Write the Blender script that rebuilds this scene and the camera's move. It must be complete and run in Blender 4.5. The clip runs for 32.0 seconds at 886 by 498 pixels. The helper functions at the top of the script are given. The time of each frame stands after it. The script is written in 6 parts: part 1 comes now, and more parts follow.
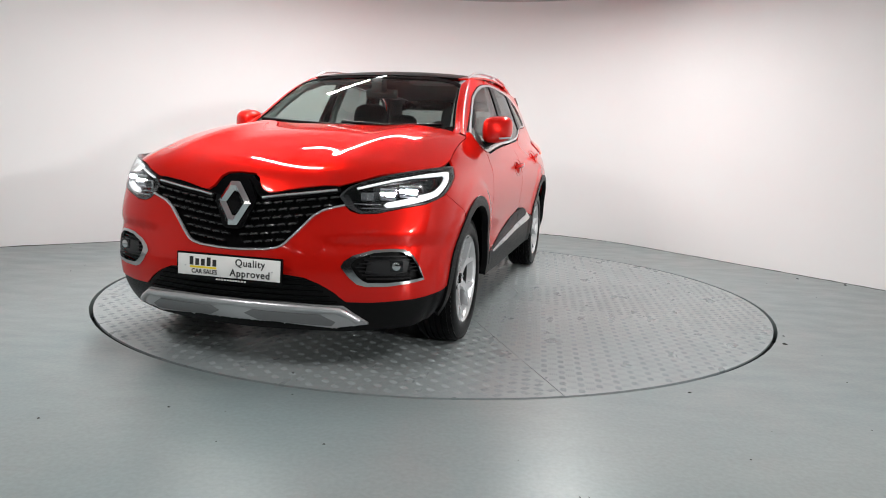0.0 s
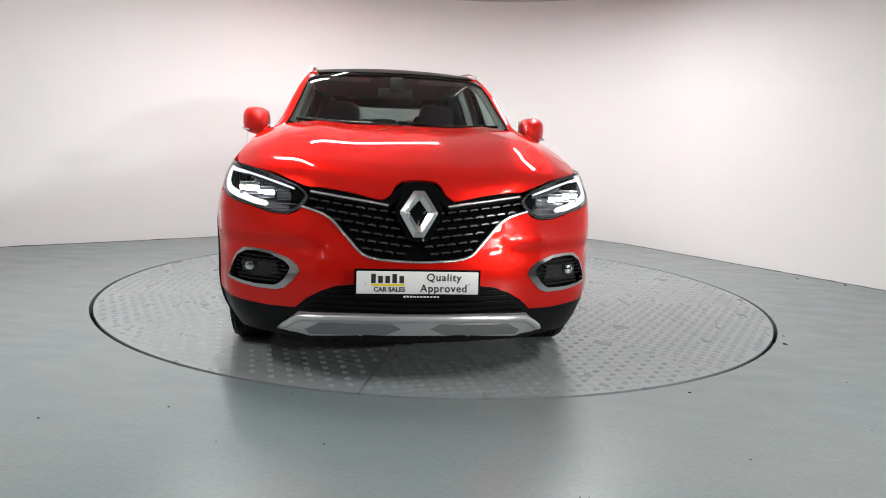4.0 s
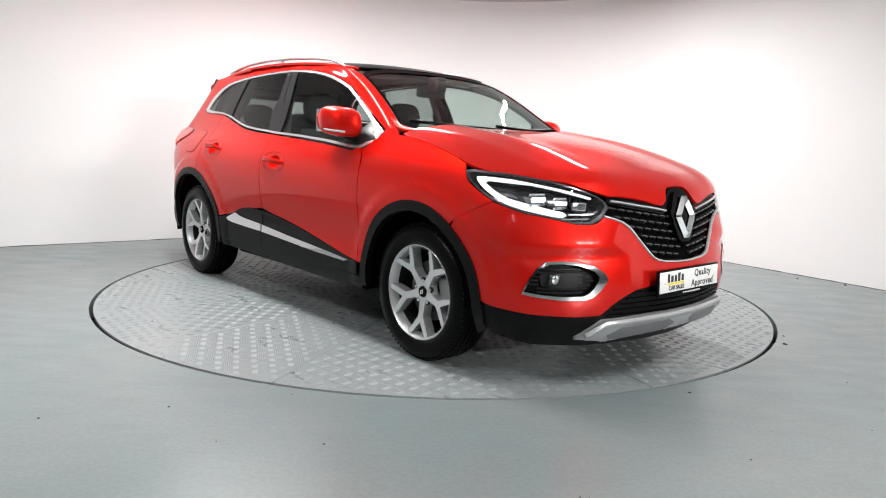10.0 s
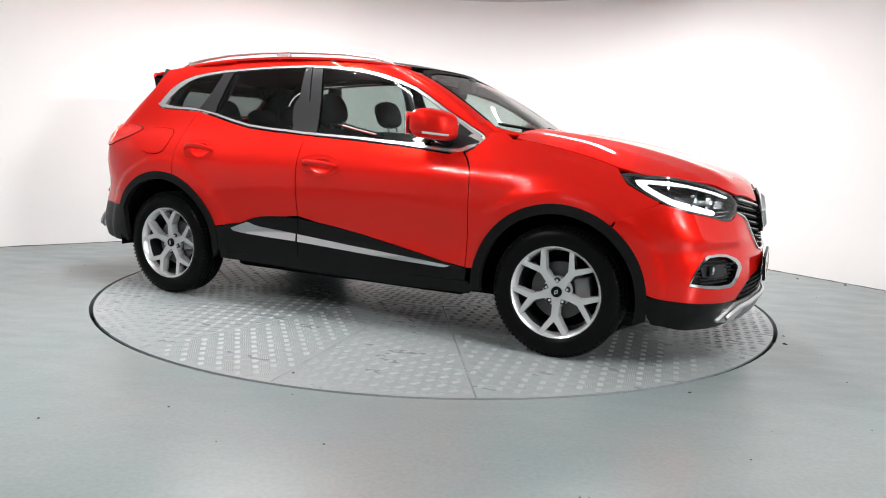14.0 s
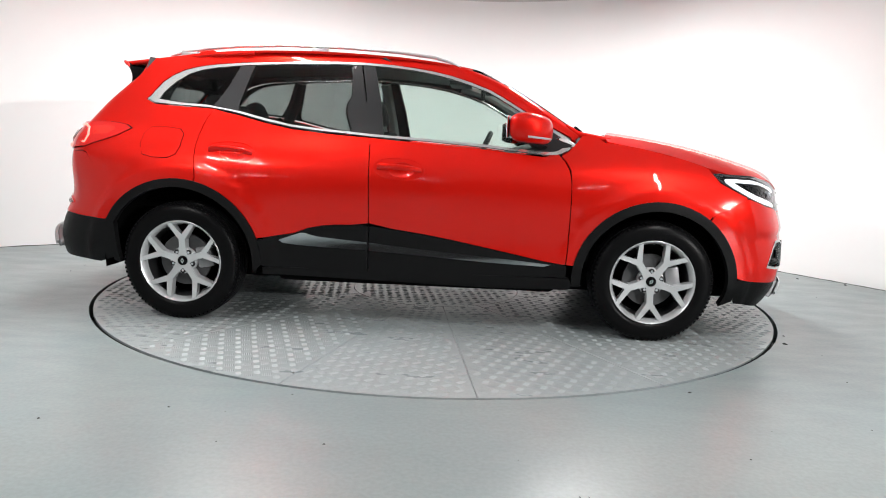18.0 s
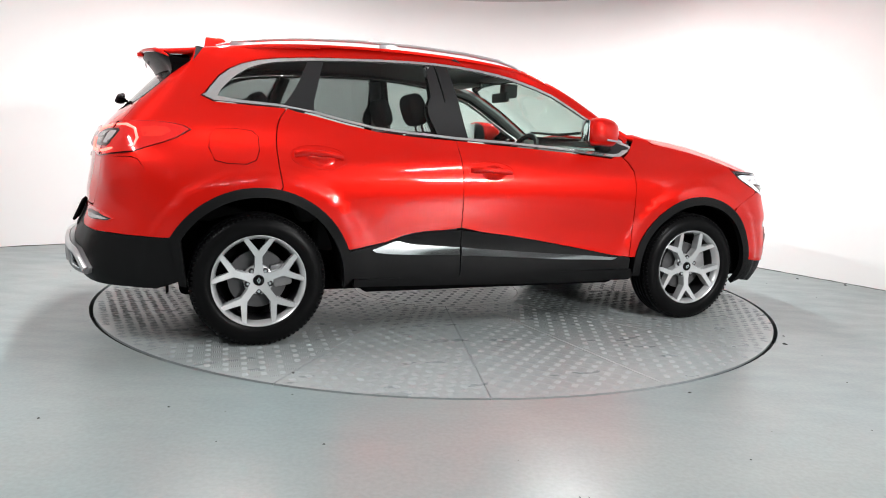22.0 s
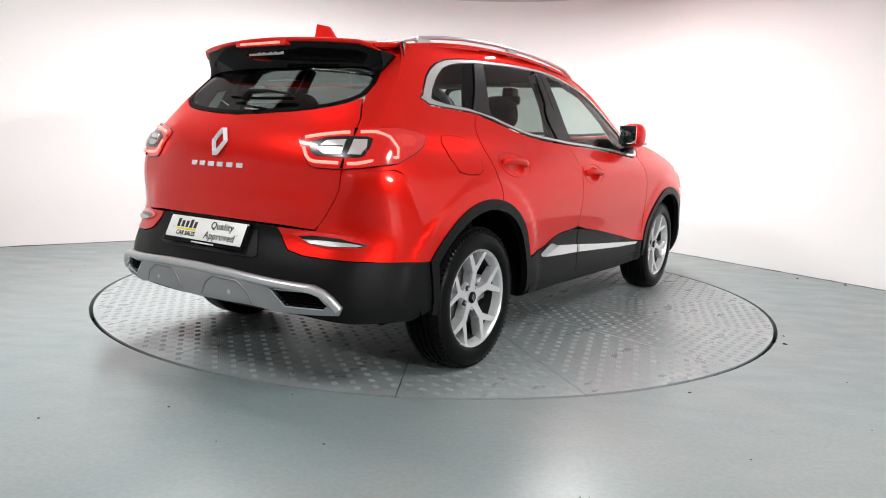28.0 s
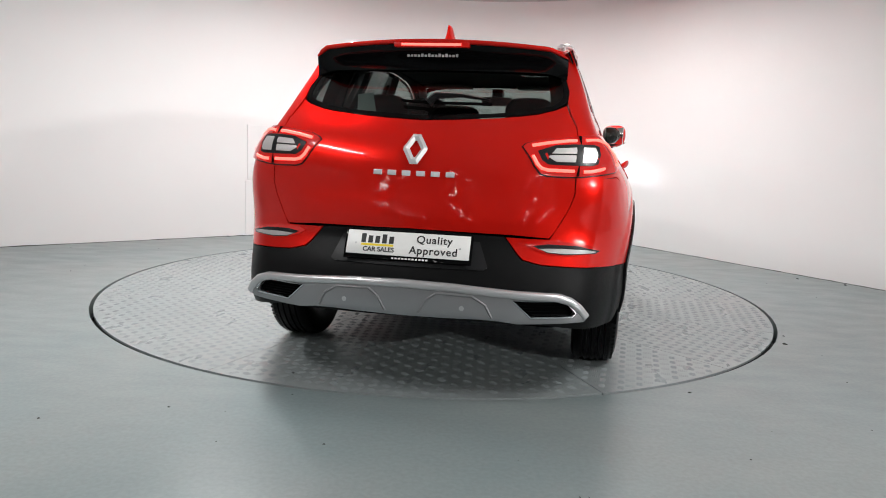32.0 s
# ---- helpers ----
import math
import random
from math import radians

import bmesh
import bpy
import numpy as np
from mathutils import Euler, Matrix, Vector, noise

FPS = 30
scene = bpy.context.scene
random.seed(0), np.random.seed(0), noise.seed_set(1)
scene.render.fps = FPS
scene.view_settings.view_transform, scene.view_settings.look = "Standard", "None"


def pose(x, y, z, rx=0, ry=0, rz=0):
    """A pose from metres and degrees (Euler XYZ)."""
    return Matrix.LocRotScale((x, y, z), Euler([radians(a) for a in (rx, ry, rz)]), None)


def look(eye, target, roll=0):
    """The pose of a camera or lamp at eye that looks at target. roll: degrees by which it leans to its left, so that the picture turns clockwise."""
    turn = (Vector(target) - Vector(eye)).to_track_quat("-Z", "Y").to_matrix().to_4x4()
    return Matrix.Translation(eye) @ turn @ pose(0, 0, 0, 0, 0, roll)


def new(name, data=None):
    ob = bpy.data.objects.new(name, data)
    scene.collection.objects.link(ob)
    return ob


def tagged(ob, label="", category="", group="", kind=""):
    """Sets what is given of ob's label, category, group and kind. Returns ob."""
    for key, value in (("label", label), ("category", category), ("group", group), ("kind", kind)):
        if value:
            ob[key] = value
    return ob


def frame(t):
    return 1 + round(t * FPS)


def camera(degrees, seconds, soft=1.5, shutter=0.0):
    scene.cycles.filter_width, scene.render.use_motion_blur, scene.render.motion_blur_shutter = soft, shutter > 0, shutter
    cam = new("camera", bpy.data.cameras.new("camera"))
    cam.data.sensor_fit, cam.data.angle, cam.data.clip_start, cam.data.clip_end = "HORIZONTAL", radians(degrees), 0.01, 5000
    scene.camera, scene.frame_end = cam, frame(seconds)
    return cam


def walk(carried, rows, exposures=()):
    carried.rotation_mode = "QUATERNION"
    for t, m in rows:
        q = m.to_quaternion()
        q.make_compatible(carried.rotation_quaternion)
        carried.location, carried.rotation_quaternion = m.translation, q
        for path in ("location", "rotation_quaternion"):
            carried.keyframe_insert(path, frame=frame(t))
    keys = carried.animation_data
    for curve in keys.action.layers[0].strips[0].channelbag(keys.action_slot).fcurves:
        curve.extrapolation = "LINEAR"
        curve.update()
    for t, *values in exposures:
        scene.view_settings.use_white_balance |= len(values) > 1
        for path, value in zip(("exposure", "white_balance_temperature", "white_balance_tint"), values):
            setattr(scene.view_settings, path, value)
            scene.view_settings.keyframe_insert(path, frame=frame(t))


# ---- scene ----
# ---- camera: it stands still in front of the turntable ----
cam = camera(64.32, 32.0, soft=1.0)
EYE = look((0.0, -5.077, 1.052), (0.008187, -4.088136, 0.903471), 2.126)
walk(cam, [(0.0, EYE), (32.0, EYE)], exposures=[(0.0, -0.2), (6.0, -0.15), (9.0, 0.05), (13.0, 0.25), (19.0, 0.35), (25.0, 0.45), (28.0, 0.3), (30.0, 0.05), (32.0, -0.2)])

# the turntable's angle in degrees, second by second
TURN = [-105.44, -99.78, -94.14, -88.49, -82.86, -77.23, -71.61, -65.98, -60.32, -54.64, -48.93, -43.23, -37.57, -31.93, -26.27, -20.53, -14.77,
        -8.99, -3.13, 2.77, 8.66, 14.51, 20.33, 26.14, 31.96, 37.78, 43.58, 49.37, 55.13, 60.87, 66.64, 72.44, 78.23]
CAR_X, CAR_Y = -0.066, -0.349       # the car's middle on the turntable


def turned(angle, x=0.0, y=0.0, z=0.0):
    a = radians(angle)
    return pose(x * math.cos(a) - y * math.sin(a), x * math.sin(a) + y * math.cos(a), z, 0, 0, angle)


# ---- world and lights ----
world = bpy.data.worlds.new("world")
scene.world = world
world.use_nodes = True
world.node_tree.nodes["Background"].inputs[0].default_value = (0.9, 0.95, 1.0, 1)
world.node_tree.nodes["Background"].inputs[1].default_value = 0.02


def tube_light(name, a, b, width, power, z=2.62):
    """A strip lamp below the ceiling from a to b."""
    lamp = bpy.data.lights.new(name, "AREA")
    lamp.shape, lamp.size, lamp.size_y, lamp.energy = "RECTANGLE", math.dist(a, b), width, power
    lamp.color = (1.0, 0.99, 0.985)
    ob = new(name, lamp)
    ob.matrix_world = pose((a[0] + b[0]) / 2, (a[1] + b[1]) / 2, z, 0, 0, math.degrees(math.atan2(b[1] - a[1], b[0] - a[0])))
    return ob


LAMPS = [((1.12, 1.9), (1.45, -0.1), 76), ((-1.75, 0.2), (-1.04, -1.49), 96), ((-1.3, 0.8), (0.05, 1.65), 54), ((1.75, -2.7), (1.95, -3.9), 62), ((-2.3, -2.7), (-2.1, -3.9), 56)]
for a, b, power in LAMPS:
    tube_light("strip_lamp", a, b, 0.05 if a[1] > -2 else 0.03, power)
# a flood lamp under the hall's ceiling, behind the camera to the right
flood = bpy.data.lights.new("flood_lamp", "AREA")
flood.shape, flood.size, flood.size_y, flood.energy, flood.color = "RECTANGLE", 1.5, 0.06, 310, (1.0, 0.995, 0.985)
new("flood_lamp", flood).matrix_world = look((6.3, -7.8, 2.5), (-1.5, 1.0, 0.9))
# ---- helpers for meshes and materials ----
from mathutils import geometry


def link(node_tree, a, b):
    node_tree.links.new(a, b)


def plain(name, colour, rough=0.5, metal=0.0, coat=0.0, spec=0.5, grain=0.0, scale=40.0, bump=0.0, bump_scale=200.0, emit=None, glow=0.0):
    """A surface of one colour with fine variation of tone and relief."""
    m = bpy.data.materials.new(name)
    m.use_nodes = True
    nt = m.node_tree
    b = nt.nodes["Principled BSDF"]
    b.inputs["Base Color"].default_value = (*colour, 1)
    b.inputs["Roughness"].default_value, b.inputs["Metallic"].default_value = rough, metal
    b.inputs["Coat Weight"].default_value, b.inputs["Coat Roughness"].default_value = coat, 0.03
    b.inputs["Specular IOR Level"].default_value = spec
    if emit:
        b.inputs["Emission Color"].default_value, b.inputs["Emission Strength"].default_value = (*emit, 1), glow
    if grain or bump:
        co = nt.nodes.new("ShaderNodeTexCoord")
    if grain:
        n = nt.nodes.new("ShaderNodeTexNoise")
        n.inputs["Scale"].default_value, n.inputs["Detail"].default_value = scale, 6
        r = nt.nodes.new("ShaderNodeMapRange")
        r.inputs["To Min"].default_value, r.inputs["To Max"].default_value = 1 - grain, 1 + grain
        mix = nt.nodes.new("ShaderNodeVectorMath")
        mix.operation = "SCALE"
        mix.inputs[0].default_value = colour
        link(nt, co.outputs["Object"], n.inputs["Vector"])
        link(nt, n.outputs["Fac"], r.inputs["Value"])
        link(nt, r.outputs[0], mix.inputs["Scale"])
        link(nt, mix.outputs[0], b.inputs["Base Color"])
    if bump:
        n2 = nt.nodes.new("ShaderNodeTexNoise")
        n2.inputs["Scale"].default_value, n2.inputs["Detail"].default_value = bump_scale, 3
        bp = nt.nodes.new("ShaderNodeBump")
        bp.inputs["Strength"].default_value, bp.inputs["Distance"].default_value = bump, 0.002
        link(nt, co.outputs["Object"], n2.inputs["Vector"])
        link(nt, n2.outputs["Fac"], bp.inputs["Height"])
        link(nt, bp.outputs[0], b.inputs["Normal"])
    return m


def mesh_object(name, verts, faces, material, parent=None, label="", smooth=True, angle=35):
    me = bpy.data.meshes.new(name)
    me.from_pydata([tuple(v) for v in verts], [], faces)
    me.validate()
    me.update()
    if smooth:
        me.shade_smooth()
        me.set_sharp_from_angle(angle=radians(angle))
    if material:
        me.materials.append(material)
    ob = new(name, me)
    if parent:
        ob.parent = parent
    if label:
        ob["label"] = label
    return ob


def part(name, bm, material, parent=None, label="", smooth=True, angle=35):
    """Link a bmesh as one mesh object under a thing or a part."""
    me = bpy.data.meshes.new(name)
    bmesh.ops.recalc_face_normals(bm, faces=bm.faces[:])
    bm.to_mesh(me)
    bm.free()
    if smooth:
        me.shade_smooth()
        me.set_sharp_from_angle(angle=radians(angle))
    me.materials.append(material)
    ob = new(name, me)
    if parent:
        ob.parent = parent
    if label:
        ob["label"] = label
    return ob


def table(pairs):
    """A smooth curve through (parameter, value) pairs, as a function (monotone in the ends)."""
    p = np.array(pairs, float)
    xs, ys = p[:, 0], p[:, 1]
    d = np.gradient(ys, xs)

    def f(x):
        x = np.clip(np.asarray(x, float), xs[0], xs[-1])
        i = np.clip(np.searchsorted(xs, x) - 1, 0, len(xs) - 2)
        h = xs[i + 1] - xs[i]
        u = (x - xs[i]) / h
        return (ys[i] * (1 + 2 * u) * (1 - u) ** 2 + d[i] * h * u * (1 - u) ** 2
                + ys[i + 1] * u * u * (3 - 2 * u) + d[i + 1] * h * u * u * (u - 1))
    # even out the curvature between the pairs
    m, step = 1500, (xs[-1] - xs[0]) / 1499
    line = np.linspace(xs[0], xs[-1], m)
    v = f(line)
    sigma = 0.45 * float(np.percentile(np.diff(xs), 25)) / step
    r = int(3 * sigma) + 1
    kern = np.exp(-0.5 * (np.arange(-r, r + 1) / sigma) ** 2)
    ends = v[0] - (v[1] - v[0]) * np.arange(r, 0, -1), v[-1] + (v[-1] - v[-2]) * np.arange(1, r + 1)
    v = np.convolve(np.concatenate([ends[0], v, ends[1]]), kern / kern.sum(), "valid")
    return lambda x: np.interp(np.asarray(x, float), line, v)


def catmull(points, n):
    """Points (k, ..., 2) splined along their first axis, n samples a span."""
    p = np.asarray(points, float)
    k = len(p)
    e = np.concatenate([p[:1] * 2 - p[1:2], p, p[-1:] * 2 - p[-2:-1]])
    out = []
    for i in range(k - 1):
        for u in np.linspace(0, 1, n, endpoint=False):
            a, b, c, d = e[i], e[i + 1], e[i + 2], e[i + 3]
            out.append(0.5 * (2 * b + (c - a) * u + (2 * a - 5 * b + 4 * c - d) * u * u + (3 * b - a - 3 * c + d) * u ** 3))
    out.append(p[-1])
    return np.array(out)


class Skin:
    """A surface round the car: at each height z a half outline in plan, splined through control points that are functions of z.
    Its domain is (k, z): k runs along the outline from the front's middle, 0, to the rear's, and on past both to the right side."""

    def __init__(self, controls, z0, z1, n=40, rows=200, flare=()):
        self.zs = np.linspace(z0, z1, rows)
        cols = []
        for fx, fy in controls:
            cols.append(np.stack([np.broadcast_to(fx(self.zs), self.zs.shape), np.broadcast_to(fy(self.zs), self.zs.shape)], -1))
        c = np.stack(cols)
        full = np.concatenate([c[1:2] * (1, -1), c, c[-2:-1] * (1, -1)])
        s = catmull(full, n)
        kern = np.exp(-0.5 * (np.arange(-24, 25) / 6.0) ** 2)
        pad = np.concatenate([s[:1]] * 24 + [s] + [s[-1:]] * 24)
        s = sum(w * pad[i:i + len(s)] for i, w in enumerate(kern / kern.sum()))[n:-n]
        for wx, wz, rad, out in flare:
            d = np.hypot(s[..., 0] - wx, self.zs[None, :] - wz)
            u = np.clip((rad - d) / 0.035, 0, 1)
            s[..., 1] += out * u * u * (3 - 2 * u) * (s[..., 1] > 0.6)
        # pressed ledge across the front's corners: an undercut below a soft upper flank
        corner = np.clip((np.abs(s[..., 1]) - 0.36) / 0.16, 0, 1) * np.clip((s[..., 0] - 1.70) / 0.14, 0, 1)
        s[..., 0] += corner * np.interp(self.zs, [0.56, 0.595, 0.612, 0.632, 0.66, 0.70, 0.76], [0.0, -0.006, 0.002, 0.014, 0.015, 0.010, 0.0])[None, :]
        # fuller lower flank of the tailgate
        rear = np.clip((0.66 - np.abs(s[..., 1])) / 0.16, 0, 1) * np.clip((-s[..., 0] - 1.9) / 0.1, 0, 1)
        s[..., 0] -= rear * np.interp(self.zs, [0.66, 0.705, 0.75, 0.81, 0.84, 0.90], [0.0, 0.011, 0.0155, 0.011, 0.005, 0.0])[None, :]
        self.grid, self.last = s, len(controls) - 1
        self.ks = np.linspace(0, self.last, len(s))

    def at(self, k, z):
        sign = 1
        if k < 0:
            k, sign = -k, -1
        if k > self.last:
            k, sign = 2 * self.last - k, -1
        fk = k / self.last * (len(self.ks) - 1)
        fz = min(max((z - self.zs[0]) / (self.zs[-1] - self.zs[0]), 0), 1) * (len(self.zs) - 1)
        i, j = int(min(fk, len(self.ks) - 2)), int(min(fz, len(self.zs) - 2))
        a, b = fk - i, fz - j
        g = self.grid
        xy = (g[i, j] * (1 - a) * (1 - b) + g[i + 1, j] * a * (1 - b) + g[i, j + 1] * (1 - a) * b + g[i + 1, j + 1] * a * b)
        return Vector((xy[0], sign * xy[1], z))

    def normal(self, k, z):
        e, h = 0.05, 0.012
        return (self.at(k + e, z) - self.at(k - e, z)).cross(self.at(k, z + h) - self.at(k, z - h)).normalized()

    def row(self, z):
        f = min(max((z - self.zs[0]) / (self.zs[-1] - self.zs[0]), 0), 1) * (len(self.zs) - 1)
        j = int(min(f, len(self.zs) - 2))
        return self.grid[:, j] * (1 - f + j) + self.grid[:, j + 1] * (f - j)

    def by_x(self, x, z):
        """The domain point on the side at x; by_front and by_rear: on the front or the rear at y."""
        r = self.row(z)
        return (float(np.interp(-x, -r[:, 0], self.ks)), z)

    def by_front(self, y, z):
        r = self.row(z)
        h = int(np.argmax(r[:, 1]))
        return (float(np.interp(y, r[:h, 1], self.ks[:h])), z)

    def by_rear(self, y, z):
        r = self.row(z)
        h = int(np.argmax(r[:, 1]))
        return (float(np.interp(-y, -r[h:, 1], self.ks[h:])), z)

    def outline(self, *runs):
        """A domain outline from runs like ("x", points), ("f", points), ("r", points) in metres."""
        out = []
        for tag, pts in runs:
            f = {"x": self.by_x, "f": self.by_front, "r": self.by_rear}[tag]
            for i, p in enumerate(pts):
                out.append(f(*p))
                if i + 1 < len(pts):
                    a, b = Vector(p), Vector(pts[i + 1])
                    n = int((b - a).length / 0.06)
                    out += [f(*a.lerp(b, q / (n + 1))) for q in range(1, n + 1)]
        return out

    def across_front(self, half):
        return half + [(-k, z) for k, z in reversed(half) if k > 1e-3]

    def across_rear(self, half):
        return half + [(2 * self.last - k, z) for k, z in reversed(half) if k < self.last - 1e-3]


def inside(p, poly):
    x, y = p
    c = False
    j = len(poly) - 1
    for i in range(len(poly)):
        (xi, yi), (xj, yj) = poly[i], poly[j]
        if (yi > y) != (yj > y) and x < (xj - xi) * (y - yi) / (yj - yi) + xi:
            c = not c
        j = i
    return c


def dense(poly, step):
    out = []
    for i in range(len(poly)):
        a, b = Vector(poly[i]), Vector(poly[(i + 1) % len(poly)])
        n = max(1, int((b - a).length / step))
        out += [tuple(a.lerp(b, q / n)) for q in range(n)]
    return out


def smooth_loop(poly, n=4):
    """A closed outline rounded through its points."""
    p = [Vector(q) for q in poly]
    out = []
    for i in range(len(p)):
        a, b, c, d = p[i - 1], p[i], p[(i + 1) % len(p)], p[(i + 2) % len(p)]
        for q in range(n):
            u = q / n
            out.append(tuple(0.5 * (2 * b + (c - a) * u + (2 * a - 5 * b + 4 * c - d) * u * u + (3 * b - a - 3 * c + d) * u ** 3)))
    return out


def fill(poly, step, holes=()):
    """Vertices and triangles that fill a plane outline with a fine net."""
    outer = dense(poly, step)
    verts, edges = list(outer), [(i, (i + 1) % len(outer)) for i in range(len(outer))]
    hs = []
    for h in holes:
        hd = dense(h, step)
        b = len(verts)
        verts += hd
        edges += [(b + i, b + (i + 1) % len(hd)) for i in range(len(hd))]
        hs.append(hd)
    lo, hi = np.min(outer, 0), np.max(outer, 0)
    ring = np.array(verts)
    for i, x in enumerate(np.arange(lo[0] + step * 0.5, hi[0], step)):
        for y in np.arange(lo[1] + step * (0.3 + 0.5 * (i % 2)), hi[1], step):
            if np.min(np.abs(ring - (x, y)).sum(1)) > step * 0.55 and inside((x, y), outer) and not any(inside((x, y), h) for h in hs):
                verts.append((x, y))
    v, _, f, *_ = geometry.delaunay_2d_cdt([Vector(q) for q in verts], edges, [], 0, 1e-5)
    tris = []
    for t in f:
        c = sum((v[i] for i in t), Vector((0, 0))) / len(t)
        if inside(c, outer) and not any(inside(c, h) for h in hs):
            tris.append(tuple(t))
    return v, tris


def border(tris):
    seen = {}
    for t in tris:
        for a, b in zip(t, t[1:] + t[:1]):
            seen[(a, b)] = 1
    return [(a, b) for a, b in seen if (b, a) not in seen]


def sheet(name, place, normal, poly, thick, material, parent, label="", step=0.03, holes=(), side=1, scale=(1, 1), lift=0.0, dome=0.0):
    """A panel: a plane outline laid on a surface, with thickness. scale: metres for one unit of the domain; side -1: the other side of the car;
    lift: height over the surface; dome: how far its middle swells."""
    sc = lambda loop: [(p[0] * scale[0], p[1] * scale[1]) for p in loop]
    v, tris = fill(sc(poly), step, [sc(h) for h in holes])
    edge = border(tris)
    rim = sorted({i for e in edge for i in e})
    base = []
    ring = np.array([tuple(v[i]) for i in rim])
    for q in v:
        a, b = q[0] / scale[0], q[1] / scale[1]
        n = normal(a, b)
        up = lift
        if dome:
            up += dome * min(1.0, float(np.min(np.hypot(*(ring - tuple(q)).T))) / (abs(dome) * 2.5)) ** 0.5
        base.append((place(a, b) + n * up, n))
    verts, normals, faces = [p for p, _ in base], [n for _, n in base], [tuple(t) for t in tris]
    hi, lo = {}, {}
    out = {i: Vector() for i in rim}
    for a, b in edge:
        d = (base[b][0] - base[a][0]).cross(base[a][1] + base[b][1])
        if d.length > 0:
            d.normalize()
        out[a] += d
        out[b] += d
    for i in rim:
        w = out[i].normalized() if out[i].length > 0 else base[i][1]
        hi[i], lo[i] = len(verts), len(verts) + 1
        verts += [base[i][0], base[i][0] - base[i][1] * thick]
        normals += [w, w]
    faces += [(hi[b], hi[a], lo[a], lo[b]) for a, b in edge]
    if side < 0:
        verts = [Vector((p.x, -p.y, p.z)) for p in verts]
        normals = [Vector((n.x, -n.y, n.z)) for n in normals]
    me = bpy.data.meshes.new(name)
    turn = lambda f: (verts[f[1]] - verts[f[0]]).cross(verts[f[2]] - verts[f[0]]).dot(normals[f[0]] + normals[f[1]] + normals[f[2]]) < 0
    me.from_pydata([tuple(p) for p in verts], [], [f[::-1] if turn(f) else f for f in faces])
    me.shade_smooth()
    me.normals_split_custom_set_from_vertices([tuple(n) for n in normals])
    me.materials.append(material)
    ob = new(name, me)
    ob.parent = parent
    if label:
        ob["label"] = label
    return ob


def strip(name, place, normal, path, width, height, material, parent, label="", side=1, closed=False, lift=0.0):
    """A slim rounded moulding along a path in a surface's domain; width may be a list."""
    pts = [place(*p) + normal(*p) * lift for p in path]
    nrm = [normal(*p) for p in path]
    bm = bmesh.new()
    rows = []
    n = len(pts)
    for i in range(n):
        a = pts[i - 1] if (i or closed) else pts[i]
        b = pts[(i + 1) % n] if (i < n - 1 or closed) else pts[i]
        t = (b - a).normalized()
        w = nrm[i].cross(t).normalized() * ((width[i] if isinstance(width, (list, tuple)) else width) / 2)
        h = nrm[i] * height
        q = [pts[i] - w - h * 0.3, pts[i] - w * 0.85 + h * 0.6, pts[i] - w * 0.4 + h, pts[i] + w * 0.4 + h, pts[i] + w * 0.85 + h * 0.6, pts[i] + w - h * 0.3]
        rows.append([bm.verts.new((p.x, side * p.y, p.z)) for p in q])
    for i in range(n if closed else n - 1):
        a, b = rows[i], rows[(i + 1) % n]
        for j in range(5):
            bm.faces.new((a[j], a[j + 1], b[j + 1], b[j]))
    if not closed:
        bm.faces.new(rows[0])
        bm.faces.new(rows[-1])
    return part(name, bm, material, parent, label, angle=50)


def box(bm, lo, hi, bevel=0.0, m=Matrix()):
    c = [(a + b) / 2 for a, b in zip(lo, hi)]
    r = bmesh.ops.create_cube(bm, size=1.0, matrix=m @ Matrix.Translation(c) @ Matrix.Diagonal((*[b - a for a, b in zip(lo, hi)], 1)))
    if bevel:
        es = list({e for v in r["verts"] for e in v.link_edges})
        bmesh.ops.bevel(bm, geom=es, offset=bevel, segments=2, affect="EDGES", profile=0.5)
    return bm


def tube(bm, path, radius, seg=8, flat=1.0, up=Vector((0, 0, 1)), closed=False):
    """A round or flattened bar swept along points; radius may be a list."""
    pts = [Vector(p) for p in path]
    rings = []
    n = len(pts)
    for i, p in enumerate(pts):
        a, b = pts[i - 1] if (i or closed) else p, pts[(i + 1) % n] if (i < n - 1 or closed) else p
        d = (b - a).normalized()
        s = d.cross(up)
        s = s.normalized() if s.length > 1e-4 else Vector((1, 0, 0))
        u = s.cross(d)
        r = radius[i] if isinstance(radius, (list, tuple)) else radius
        rings.append([bm.verts.new(p + s * (math.cos(q) * r) + u * (math.sin(q) * r * flat)) for q in (2 * math.pi * j / seg for j in range(seg))])
    for i in range(n if closed else n - 1):
        a, b = rings[i], rings[(i + 1) % n]
        for j in range(seg):
            bm.faces.new((a[j], a[(j + 1) % seg], b[(j + 1) % seg], b[j]))
    if not closed:
        bm.faces.new(rings[0][::-1])
        bm.faces.new(rings[-1])
    return bm


def lathe(bm, profile, seg=48, m=Matrix(), close=False):
    """A profile of (radius, depth) turned about the y axis."""
    rings = []
    for r, d in profile:
        rings.append([bm.verts.new(m @ Vector((r * math.cos(q), d, r * math.sin(q)))) for q in (2 * math.pi * j / seg for j in range(seg))] if r > 1e-5
                     else [bm.verts.new(m @ Vector((0, d, 0)))] * seg)
    for a, b in list(zip(rings, rings[1:])) + ([(rings[-1], rings[0])] if close else []):
        for j in range(seg):
            q = [a[j], a[(j + 1) % seg], b[(j + 1) % seg], b[j]]
            u = list(dict.fromkeys(q))
            if len(u) > 2:
                bm.faces.new(u)
    return bm
